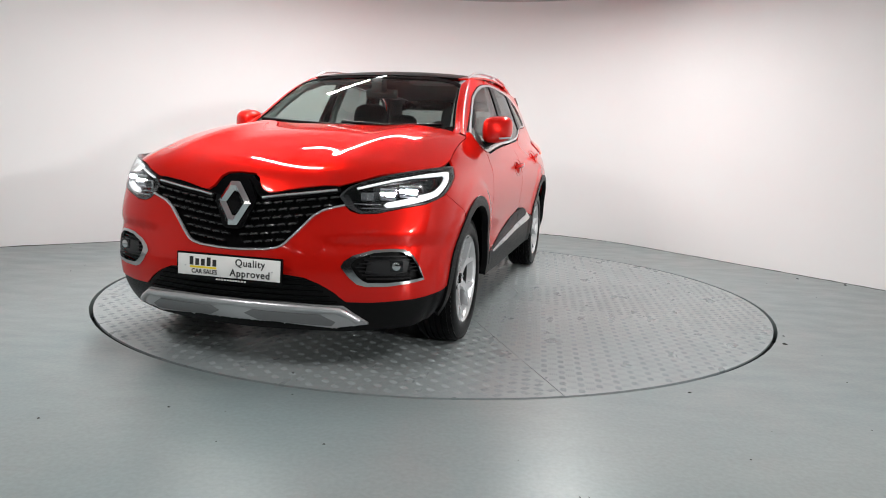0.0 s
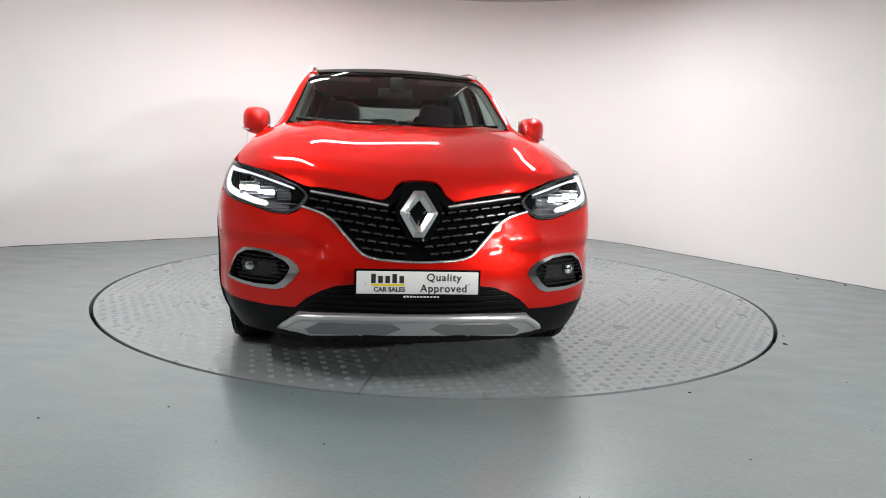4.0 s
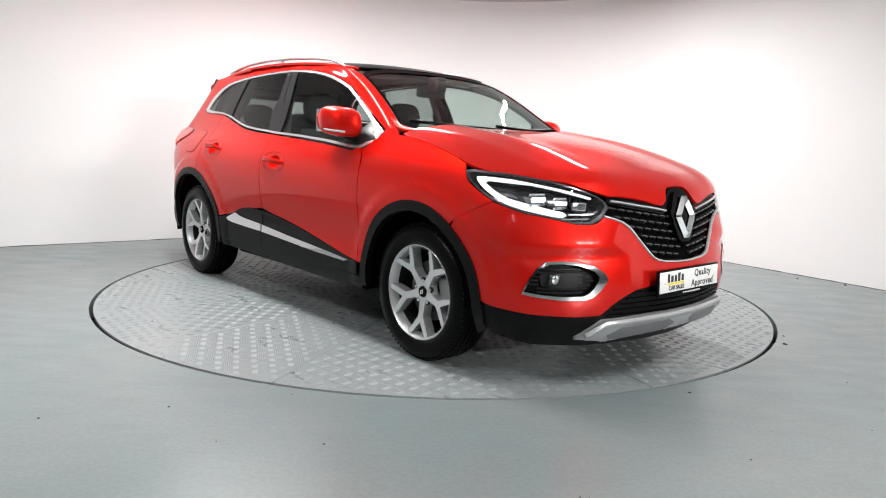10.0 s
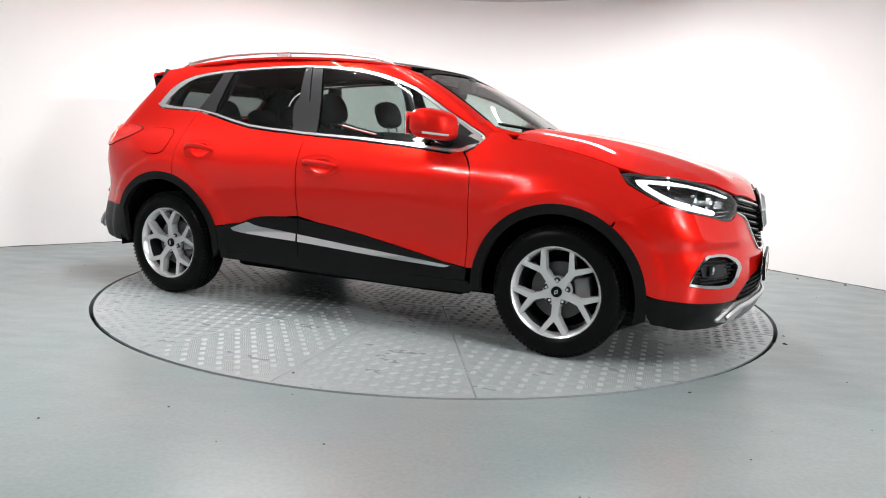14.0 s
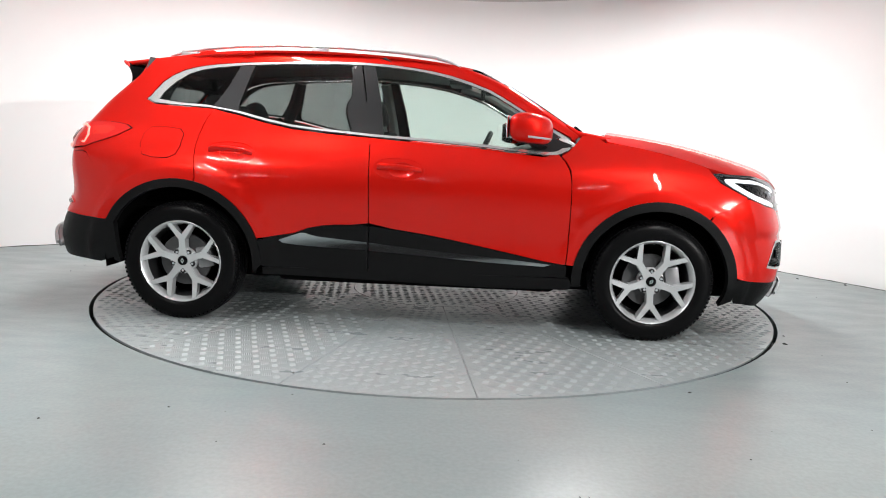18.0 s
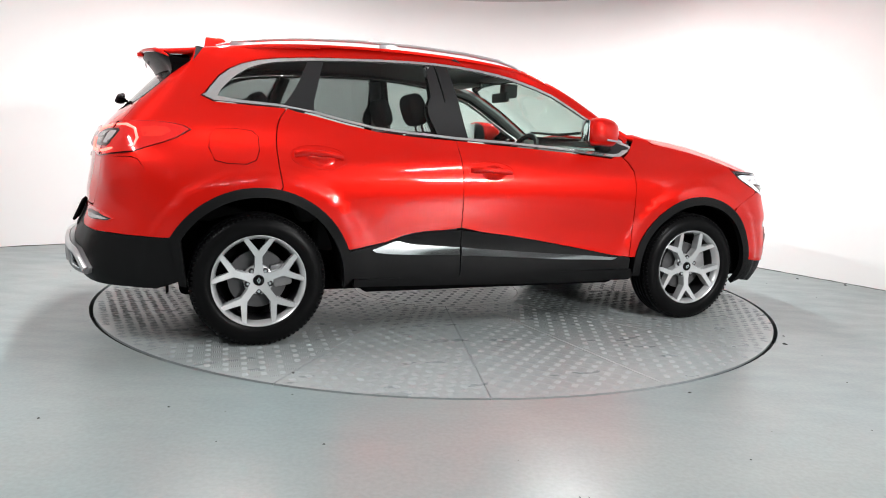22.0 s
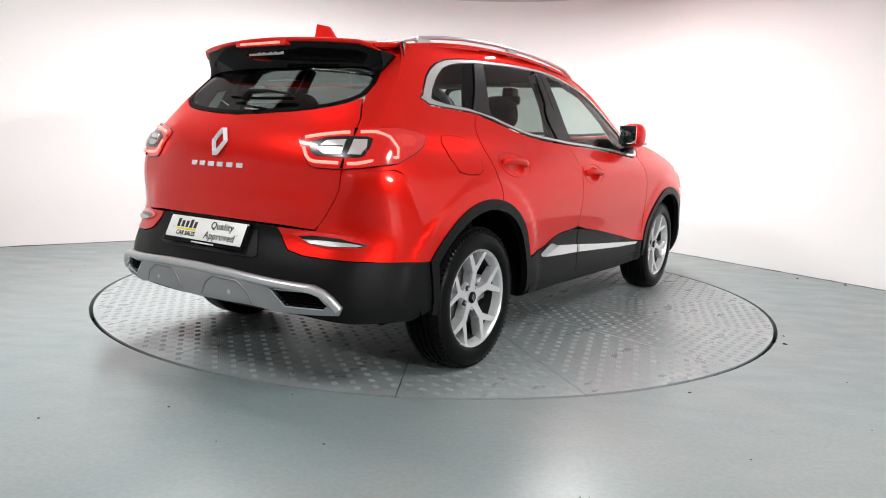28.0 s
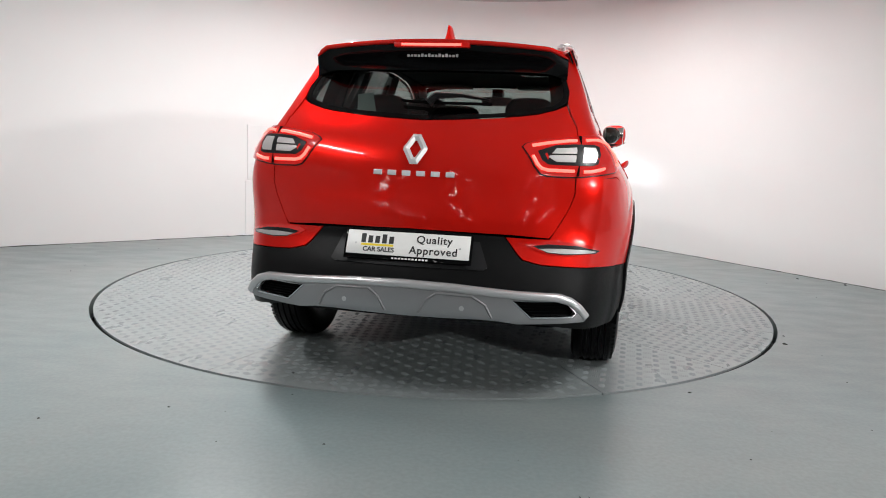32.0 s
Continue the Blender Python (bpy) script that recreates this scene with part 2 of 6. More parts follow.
# ---- materials ----
RED = plain("red_paint", (0.63, 0.0108, 0.0062), 0.32, 0.44, 1.0, 0.0)
RED.node_tree.nodes["Principled BSDF"].inputs["Coat IOR"].default_value = 1.40
RED.node_tree.nodes["Principled BSDF"].inputs["Coat Roughness"].default_value = 0.012
RED.node_tree.nodes["Principled BSDF"].inputs["Specular Tint"].default_value = (1.0, 0.22, 0.16, 1)
BLACK_PLASTIC = plain("black_plastic", (0.0055, 0.0055, 0.0058), 0.40, spec=0.12, grain=0.15, bump=0.25, bump_scale=900)
GLOSS_BLACK = plain("gloss_black", (0.003, 0.003, 0.0033), 0.08, 0, 0.3, 0.0)
DARK = plain("dark_lining", (0.004, 0.004, 0.0042), 0.9, spec=0.0)
TYRE = plain("tyre_rubber", (0.004, 0.004, 0.0043), 0.30, spec=0.07, grain=0.2, bump=0.2)
ALLOY = plain("alloy", (0.66, 0.67, 0.68), 0.27, 0.6, 0.3)
CHROME = plain("chrome", (0.75, 0.76, 0.78), 0.08, 1.0)
SATIN = plain("satin_silver", (0.56, 0.56, 0.57), 0.30, 0.6)
WALL = plain("white_wall_paint", (0.79, 0.786, 0.782), 0.55, grain=0.02, scale=2.0)


def painted_floor(name, a, b, rough_lo, rough_hi, streak=0.0):
    """Floor paint: two tones in broad patches, fine specks, scuffed gloss and a faint relief."""
    m = bpy.data.materials.new(name)
    m.use_nodes = True
    nt = m.node_tree
    bs = nt.nodes["Principled BSDF"]
    co = nt.nodes.new("ShaderNodeTexCoord")

    def tex(scale, detail, lo, hi, stretch=None):
        n, r = nt.nodes.new("ShaderNodeTexNoise"), nt.nodes.new("ShaderNodeMapRange")
        n.inputs["Scale"].default_value, n.inputs["Detail"].default_value = scale, detail
        r.inputs["From Min"].default_value, r.inputs["From Max"].default_value = 0.35, 0.65
        r.inputs["To Min"].default_value, r.inputs["To Max"].default_value = lo, hi
        src = co.outputs["Object"]
        if stretch:
            mp = nt.nodes.new("ShaderNodeMapping")
            mp.inputs["Scale"].default_value, mp.inputs["Rotation"].default_value = stretch, (0, 0, 0.5)
            nt.links.new(src, mp.inputs[0])
            src = mp.outputs[0]
        nt.links.new(src, n.inputs["Vector"])
        nt.links.new(n.outputs["Fac"], r.inputs["Value"])
        return r.outputs[0]
    broad, speck = tex(0.9, 5, 0, 1), tex(55, 4, 0.93, 1.05)
    mix = nt.nodes.new("ShaderNodeMix")
    mix.data_type = "RGBA"
    mix.inputs[6].default_value, mix.inputs[7].default_value = (*a, 1), (*b, 1)
    nt.links.new(broad, mix.inputs[0])
    sc = nt.nodes.new("ShaderNodeVectorMath")
    sc.operation = "SCALE"
    nt.links.new(mix.outputs[2], sc.inputs[0])
    nt.links.new(speck, sc.inputs["Scale"])
    nt.links.new(sc.outputs[0], bs.inputs["Base Color"])
    nt.links.new(tex(3.5, 8, rough_lo, rough_hi, (1, 2.2, 1)), bs.inputs["Roughness"])
    bs.inputs["Specular IOR Level"].default_value = 0.45
    n, bp = nt.nodes.new("ShaderNodeTexNoise"), nt.nodes.new("ShaderNodeBump")
    n.inputs["Scale"].default_value, n.inputs["Detail"].default_value = 9, 9
    bp.inputs["Strength"].default_value, bp.inputs["Distance"].default_value = 0.12, 0.01
    nt.links.new(co.outputs["Object"], n.inputs["Vector"])
    nt.links.new(n.outputs["Fac"], bp.inputs["Height"])
    nt.links.new(bp.outputs[0], bs.inputs["Normal"])
    return m


FLOOR = painted_floor("grey_floor_paint", (0.180, 0.224, 0.227), (0.212, 0.238, 0.234), 0.28, 0.38)
DISC = painted_floor("painted_tread_plate", (0.235, 0.268, 0.273), (0.27, 0.290, 0.289), 0.27, 0.38)
GAP = plain("dark_gap", (0.01, 0.01, 0.01), 0.8)

GRILLE_BLACK = plain("grille_gloss", (0.028, 0.028, 0.029), 0.22, 0, 0.5, 0.5)
SATIN_BLACK = plain("satin_black", (0.018, 0.018, 0.019), 0.35, 0, 0.0, 0.2)
DARK_SILVER = plain("dark_silver", (0.24, 0.24, 0.245), 0.42, 0.5)


def glass(name, tint, gloss_rough=0.0):
    """A thin pane: tinted light passes, and the surface mirrors more at a glancing view."""
    m = bpy.data.materials.new(name)
    m.use_nodes = True
    nt = m.node_tree
    nt.nodes.clear()
    out, mix = nt.nodes.new("ShaderNodeOutputMaterial"), nt.nodes.new("ShaderNodeMixShader")
    clear, gloss, lw = nt.nodes.new("ShaderNodeBsdfTransparent"), nt.nodes.new("ShaderNodeBsdfGlossy"), nt.nodes.new("ShaderNodeLayerWeight")
    p, r = nt.nodes.new("ShaderNodeMath"), nt.nodes.new("ShaderNodeMapRange")
    p.operation, p.inputs[1].default_value = "POWER", 5.0
    r.inputs["To Min"].default_value, r.inputs["To Max"].default_value = 0.05, 1.0
    lw.inputs["Blend"].default_value = 0.5
    clear.inputs[0].default_value, gloss.inputs["Roughness"].default_value = (*tint, 1), gloss_rough
    for a, b in ((lw.outputs["Facing"], p.inputs[0]), (p.outputs[0], r.inputs["Value"]), (r.outputs[0], mix.inputs[0]), (clear.outputs[0], mix.inputs[1]), (gloss.outputs[0], mix.inputs[2]), (mix.outputs[0], out.inputs[0])):
        nt.links.new(a, b)
    return m


CLEAR_GLASS = glass("clear_green_glass", (0.68, 0.77, 0.735))
DARK_GLASS = glass("privacy_glass", (0.36, 0.40, 0.39))
REAR_GLASS = glass("dark_rear_glass", (0.27, 0.30, 0.295))
LENS = glass("lamp_cover", (0.96, 0.97, 0.98))
LAMP_CHROME = plain("lamp_chrome", (0.72, 0.73, 0.75), 0.16, 0.9)
DARK_CHROME = plain("dark_chrome", (0.58, 0.58, 0.59), 0.10, 1.0)
SMOKED = plain("smoked_chrome", (0.10, 0.10, 0.105), 0.18, 0.8, 0.3)
CLEAR_FACET = plain("clear_lamp_facets", (0.58, 0.54, 0.54), 0.18, 0.4, 0.5, bump=0.6, bump_scale=140)
LAMP_DARK = plain("lamp_dark", (0.01, 0.0105, 0.012), 0.2, 0, 0.2)
DRL_GLOW = plain("white_light_guide", (0.9, 0.9, 0.9), 0.3, emit=(0.95, 0.98, 1.0), glow=0.8)
LED_GLOW = plain("white_led", (0.9, 0.9, 0.9), 0.3, emit=(0.9, 0.96, 1.0), glow=4500.0)
TAIL_RED = plain("red_lamp_plastic", (0.30, 0.004, 0.004), 0.12, 0, 1.0, emit=(1.0, 0.02, 0.01), glow=0.26)
TAIL_GLOW = plain("red_light_guide", (0.8, 0.05, 0.04), 0.3, emit=(1.0, 0.13, 0.10), glow=2.8)
PLATE_WHITE = plain("plate_white", (0.78, 0.78, 0.76), 0.35, grain=0.03, scale=20)
INK = plain("black_ink", (0.015, 0.015, 0.015), 0.5)
YELLOW = plain("yellow_print", (0.80, 0.62, 0.02), 0.5)
MIRROR = plain("mirror_silver", (0.9, 0.91, 0.92), 0.01, 1.0)
DISC_STEEL = plain("brake_steel", (0.07, 0.07, 0.072), 0.5, 0.5, grain=0.2, scale=30)
TRIM = plain("dark_trim", (0.02, 0.02, 0.021), 0.6, grain=0.15)
GREY_TRIM = plain("grey_trim", (0.24, 0.24, 0.24), 0.7, grain=0.06)
CLOTH = plain("dark_cloth", (0.022, 0.022, 0.024), 0.9, grain=0.25, scale=300, bump=0.3, bump_scale=600)
PAPER = plain("pale_paper", (0.60, 0.66, 0.62), 0.7, grain=0.03)
TREAD = plain("worn_tread", (0.245, 0.272, 0.276), 0.55, grain=0.12, scale=5)
GREY_WALL = plain("grey_wall_paint", (0.05, 0.05, 0.052), 0.7, grain=0.1, scale=2)
BRIGHT = plain("bright_trim", (0.70, 0.705, 0.71), 0.24, 0.8, 0.2)
CEILING = plain("grey_ceiling_paint", (0.58, 0.58, 0.582), 0.8, grain=0.06, scale=2)
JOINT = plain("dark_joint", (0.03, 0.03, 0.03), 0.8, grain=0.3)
BADGE = plain("bright_badge", (0.74, 0.74, 0.75), 0.22, 0.35, 0.4)
SKID = plain("silver_skid_paint", (0.33, 0.33, 0.34), 0.34, 0.65, 0.15)
AMBER = plain("amber_lamp_plastic", (0.42, 0.010, 0.006), 0.14, 0, 0.8, emit=(1.0, 0.04, 0.02), glow=0.22)
FIXTURE_GLOW = plain("lit_tube", (0.9, 0.9, 0.9), 0.4, emit=(1.0, 0.98, 0.95), glow=26.0)
# ---- the room ----
R_DISC, R_PIT = 2.257, 2.28
CORNER_R = 2.25


def wall_line():
    """The foot of the wall in plan: a straight wall, a round corner, a straight wall, and the rest of the room behind the camera."""
    c = Vector((0.95, 4.55))
    a, b = Vector((-0.811, -0.584)), Vector((0.555, -0.832))
    half = a.angle(b) / 2
    t = CORNER_R / math.tan(half)
    centre = c + (a + b).normalized() * (CORNER_R / math.sin(half))
    p, q = c + a * t, c + b * t
    pts = [c + a * 9.5]
    a0, a1 = math.atan2(*(p - centre).yx), math.atan2(*(q - centre).yx)
    if a0 < a1:
        a0 += 2 * math.pi
    for i in range(33):
        w = a0 + (a1 - a0) * i / 32
        pts.append(centre + Vector((math.cos(w), math.sin(w))) * CORNER_R)
    pts.append(c + b * 10.5)
    return pts


HEIGHT = 2.727


def build_room():
    pts = wall_line()
    back = [Vector((pts[-1].x, -15.0)), Vector((pts[0].x, -15.0))]
    # curved white wall with thickness
    verts, faces = [], []
    n = len(pts)
    for i, p in enumerate(pts):
        d = (pts[min(i + 1, n - 1)] - pts[max(i - 1, 0)]).normalized()
        out = Vector((-d.y, d.x))
        for s, z in ((0, -0.05), (0, HEIGHT), (0.2, HEIGHT), (0.2, -0.05)):
            verts.append((p.x + out.x * s, p.y + out.y * s, z))
    for i in range(n - 1):
        for j in range(4):
            a, b = i * 4 + j, i * 4 + (j + 1) % 4
            faces.append((a, a + 4, b + 4, b))
    tagged(mesh_object("wall_north", verts, faces, WALL, angle=50), "white painted curved studio wall with a rounded corner", "wall", kind="structure")
    for name, a, b in (("wall_east", pts[-1], back[0]), ("wall_south", back[0], back[1]), ("wall_west", back[1], pts[0])):
        bm = bmesh.new()
        d = (b - a)
        box(bm, (0, 0, -0.05), (d.length, 0.2, HEIGHT), m=Matrix.Translation((a.x, a.y, 0)) @ Matrix.Rotation(math.atan2(d.y, d.x), 4, "Z"))
        tagged(part(name, bm, WALL if name == "wall_west" else GREY_WALL, smooth=False), "plain white wall of the hall behind" if name == "wall_west" else "plain dark grey wall of the hall behind", "wall", kind="structure")
    bm = bmesh.new()
    box(bm, (-9, -15.2, HEIGHT), (9, 6, HEIGHT + 0.15))
    tagged(part("ceiling", bm, CEILING, smooth=False), "plain pale grey ceiling of the studio hall", "ceiling", kind="structure")
    # floor with a round pit
    seg = 128
    verts, faces = [], []
    for i in range(seg):
        q = 2 * math.pi * i / seg
        c, s = math.cos(q), math.sin(q)
        k = 16.0 / max(abs(c), abs(s))
        verts += [(R_PIT * c, R_PIT * s, -0.12), (R_PIT * c, R_PIT * s, 0), (2.6 * c, 2.6 * s, 0), (k * c, k * s, 0)]
    for i in range(seg):
        a, b = i * 4, (i + 1) % seg * 4
        faces += [(a, b, b + 1, a + 1), (a + 1, b + 1, b + 2, a + 2), (a + 2, b + 2, b + 3, a + 3)]
    tagged(mesh_object("floor", verts, faces, FLOOR), "grey-green painted concrete floor, worn and scuffed", "floor", kind="structure")
    bm = bmesh.new()
    bmesh.ops.create_circle(bm, cap_ends=True, segments=96, radius=R_PIT + 0.05, matrix=Matrix.Translation((0, 0, -0.115)))
    tagged(part("pit_floor", bm, GAP, smooth=False), "dark pit under the turntable", "floor", kind="structure")
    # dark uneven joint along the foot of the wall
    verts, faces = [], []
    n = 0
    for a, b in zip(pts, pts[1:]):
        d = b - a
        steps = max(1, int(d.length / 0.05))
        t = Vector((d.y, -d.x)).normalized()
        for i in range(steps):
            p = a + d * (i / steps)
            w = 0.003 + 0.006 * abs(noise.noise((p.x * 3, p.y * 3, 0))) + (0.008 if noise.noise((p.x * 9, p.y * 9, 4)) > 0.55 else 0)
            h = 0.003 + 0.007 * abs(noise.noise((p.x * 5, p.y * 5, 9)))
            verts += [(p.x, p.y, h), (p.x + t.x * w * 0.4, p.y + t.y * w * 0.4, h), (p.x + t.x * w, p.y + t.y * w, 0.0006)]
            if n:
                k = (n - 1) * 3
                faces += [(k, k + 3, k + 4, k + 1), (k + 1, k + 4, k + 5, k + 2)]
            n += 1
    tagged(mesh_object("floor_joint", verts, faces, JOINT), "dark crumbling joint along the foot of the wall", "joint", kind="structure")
    # two flush hatches in the straight wall
    along = Vector((0.811, 0.584, 0))
    turn = Matrix.Translation((-2.03, 2.40, 0)) @ Matrix.Rotation(math.atan2(along.y, along.x), 4, "Z")
    for lo, hi, name in (((0.0, -0.008, 0.600), (0.95, 0.012, 1.167), "upper"), ((-0.025, -0.006, 0.004), (0.95, 0.012, 0.588), "lower")):
        bm = bmesh.new()
        box(bm, lo, hi, 0.002, turn)
        tagged(part("wall_hatch", bm, WALL, smooth=False), "flush white hatch panel in the studio wall", "hatch", group="wall hatches")


def build_litter():
    """Crumbs and flakes on the floor outside the turntable."""
    rnd = random.Random(4)
    spots = [(1.98, -1.23, 0.017), (1.14, -2.09, 0.011), (3.13, 0.92, 0.016), (3.42, 0.69, 0.018), (-2.20, 2.27, 0.02), (-1.02, -2.46, 0.008), (-0.63, -2.01, 0.01), (-0.37, -2.75, 0.006), (-1.44, -2.61, 0.008), (1.12, -2.76, 0.005), (2.06, -1.05, 0.009)]
    while len(spots) < 90:
        a, d = rnd.uniform(0, 2 * math.pi), rnd.uniform(2.34, 4.2)
        x, y = d * math.cos(a), d * math.sin(a)
        if y < 2.40 + 0.72 * (x + 2.03) - 0.25 and y < 2.51 - 1.5 * (x - 2.31) - 0.3:
            spots.append((x, y, rnd.choice((0.003, 0.004, 0.005, 0.007))))
    verts, faces = [], []
    for x, y, s in spots:
        b = len(verts)
        m = rnd.randint(5, 7)
        ring = [(2 * math.pi * i / m + rnd.uniform(-0.3, 0.3), s * rnd.uniform(0.55, 1.1)) for i in range(m)]
        verts += [(x + q * math.cos(a), y + q * math.sin(a), 0.0004) for a, q in ring]
        verts += [(x + 0.5 * q * math.cos(a), y + 0.5 * q * math.sin(a), s * rnd.uniform(0.25, 0.5)) for a, q in ring]
        faces += [(b + i, b + (i + 1) % m, b + m + (i + 1) % m, b + m + i) for i in range(m)] + [tuple(range(b + m, b + 2 * m))]
    tagged(mesh_object("floor_litter", verts, faces, JOINT, smooth=False), "dark crumbs and flakes scattered on the painted floor", "litter", kind="stuff")


build_room()
build_litter()

# small lit tubes under the dark hall's ceiling
for i in range(4):
    for j in range(3):
        fixture = tagged(new("hall_lamp"), "slim white tube lamp under the hall ceiling", "lamp", "hall lamps")
        fixture.location = (-4.5 + 3.1 * i, -8.2 - 2.4 * j, HEIGHT - 0.01)
        bm = bmesh.new()
        box(bm, (-0.05, -0.65, -0.05), (0.05, 0.65, 0.008), 0.006)
        part("lamp_tray", bm, GREY_TRIM, fixture)
        bm = bmesh.new()
        box(bm, (-0.018, -0.60, -0.085), (0.018, 0.60, -0.052), 0.008)
        part("lit_tube", bm, FIXTURE_GLOW, fixture, "glowing white tube")
# ---- the car's surfaces ----
FRONT_X = table([(0.16, 2.12), (0.24, 2.19), (0.34, 2.225), (0.45, 2.235), (0.55, 2.225), (0.68, 2.195), (0.80, 2.175), (0.90, 2.14), (1.0, 2.06), (1.1, 1.94), (1.2, 1.8)])
REAR_X = table([(0.16, -2.10), (0.25, -2.18), (0.36, -2.235), (0.48, -2.24), (0.57, -2.215), (0.66, -2.165), (0.78, -2.145), (0.92, -2.135), (1.0, -2.12), (1.1, -2.06), (1.2, -1.95)])
SIDE_Y = table([(0.16, 0.80), (0.28, 0.862), (0.40, 0.88), (0.52, 0.885), (0.65, 0.897), (0.78, 0.899), (0.87, 0.892), (0.93, 0.878), (0.98, 0.848), (1.04, 0.805), (1.12, 0.755), (1.2, 0.715)])
DOOR_IN = table([(0.16, 0.0), (0.40, 0.004), (0.52, 0.022), (0.62, 0.016), (0.76, 0.002), (0.9, 0.0), (1.2, 0.0)])
HAUNCH = table([(0.16, 0.0), (0.45, 0.01), (0.7, 0.016), (0.85, 0.008), (1.0, 0.0), (1.2, 0.0)])
NOSE_IN = table([(0.16, 0.05), (0.3, 0.018), (0.6, 0.02), (0.8, 0.025), (0.9, 0.05), (1.0, 0.075), (1.2, 0.1)])
TAIL_IN = table([(0.16, 0.08), (0.3, 0.03), (0.6, 0.03), (0.8, 0.034), (0.95, 0.032), (1.05, 0.026), (1.2, 0.02)])
TAIL_OUT = lambda z: np.exp(-((np.asarray(z, float) - 0.88) / 0.17) ** 2)      # the tail's fuller corners
const = lambda v: (lambda z: v + 0 * np.asarray(z, float))
LOW = [
    (FRONT_X, const(0.0)),
    (lambda z: FRONT_X(z) - 0.028, const(0.27)),
    (lambda z: FRONT_X(z) - 0.095, const(0.52)),
    (lambda z: FRONT_X(z) - 0.235, lambda z: 0.765 - NOSE_IN(z) + 0.02),
    (const(1.77), lambda z: SIDE_Y(z) - NOSE_IN(z)),
    (const(1.40), lambda z: SIDE_Y(z) + HAUNCH(z) - NOSE_IN(z) * 0.25),
    (const(0.90), lambda z: SIDE_Y(z) + HAUNCH(z) * 0.3 - DOOR_IN(z) * 0.5),
    (const(0.35), lambda z: SIDE_Y(z) - DOOR_IN(z)),
    (const(-0.30), lambda z: SIDE_Y(z) - DOOR_IN(z)),
    (const(-0.85), lambda z: SIDE_Y(z) - DOOR_IN(z) * 0.5 + HAUNCH(z) * 0.4),
    (const(-1.38), lambda z: SIDE_Y(z) + HAUNCH(z) * 1.1 - TAIL_IN(z) * 0.2),
    (const(-1.76), lambda z: SIDE_Y(z) - TAIL_IN(z)),
    (lambda z: REAR_X(z) + 0.17 - 0.022 * TAIL_OUT(z), lambda z: 0.75 - TAIL_IN(z) * 0.6 + 0.028 * TAIL_OUT(z)),
    (lambda z: REAR_X(z) + 0.065, const(0.52)),
    (lambda z: REAR_X(z) + 0.016, const(0.26)),
    (REAR_X, const(0.0)),
]
FLARE = [(1.323, 0.335, 0.545, 0.009), (-1.323, 0.335, 0.575, 0.009)]
LOWER = Skin(LOW, 0.16, 1.2, flare=FLARE)
WS_X = table([(1.0, 1.20), (1.1, 1.05), (1.2, 0.90), (1.3, 0.735), (1.4, 0.56), (1.5, 0.35), (1.58, 0.12)])
A_X = table([(1.0, 1.08), (1.1, 0.92), (1.2, 0.775), (1.3, 0.62), (1.4, 0.45), (1.48, 0.26), (1.58, -0.05)])
A_Y = table([(1.0, 0.75), (1.1, 0.705), (1.2, 0.665), (1.3, 0.632), (1.4, 0.602), (1.48, 0.565), (1.58, 0.49)])
GLASS_Y = table([(1.0, 0.832), (1.08, 0.778), (1.2, 0.722), (1.3, 0.684), (1.4, 0.643), (1.5, 0.596), (1.58, 0.53)])
RG_X = table([(1.0, -2.12), (1.1, -2.06), (1.16, -2.001), (1.22, -1.946), (1.28, -1.889), (1.34, -1.829), (1.40, -1.766), (1.46, -1.70), (1.58, -1.56)])
D_IN = table([(1.0, 0.082), (1.06, 0.072), (1.12, 0.066), (1.22, 0.062), (1.35, 0.057), (1.58, 0.05)])


def joined(low, high, z0=1.0, z1=1.1):
    """One function of height that passes from low to high."""
    def f(z):
        u = np.clip((np.asarray(z, float) - z0) / (z1 - z0), 0, 1)
        u = u * u * (3 - 2 * u)
        return low(z) * (1 - u) + high(z) * u
    return f


def ease(a, b, z0=1.0, z1=1.3):
    """A function of height that passes from a to b."""
    def f(z):
        u = np.clip((np.asarray(z, float) - z0) / (z1 - z0), 0, 1)
        return a + (b - a) * u * u * (3 - 2 * u)
    return f


HIGH = [
    (WS_X, const(0.0)),
    (lambda z: WS_X(z) - 0.03, const(0.28)),
    (lambda z: A_X(z) * 0.6 + WS_X(z) * 0.4 + 0.005, lambda z: A_Y(z) - 0.12),
    (A_X, A_Y),
    (lambda z: A_X(z) - 0.08, lambda z: A_Y(z) * 0.5 + GLASS_Y(z) * 0.5 - 0.012),
    (lambda z: A_X(z) - 0.20, lambda z: GLASS_Y(z) - 0.016),
    (lambda z: A_X(z) - 0.36, lambda z: GLASS_Y(z) - 0.008),
    (lambda z: A_X(z) * 0.3 - 0.26, GLASS_Y),
    (ease(-0.30, -0.55), GLASS_Y),
    (ease(-0.85, -0.90), lambda z: GLASS_Y(z) - 0.004),
    (ease(-1.38, -1.28), lambda z: GLASS_Y(z) - 0.02),
    (ease(-1.76, -1.60, 1.0, 1.25), lambda z: GLASS_Y(z) - ease(0.042, 0.028)(z)),
    (lambda z: RG_X(z) + ease(0.17, 0.13, 1.0, 1.25)(z), lambda z: GLASS_Y(z) - D_IN(z)),
    (lambda z: RG_X(z) + 0.064, ease(0.52, 0.45)),
    (lambda z: RG_X(z) + 0.016, ease(0.26, 0.23)),
    (RG_X, const(0.0)),
]
SIDE = Skin([(joined(a, c), joined(b, d)) for (a, b), (c, d) in zip(LOW, HIGH)], 0.16, 1.58, rows=270, flare=FLARE)
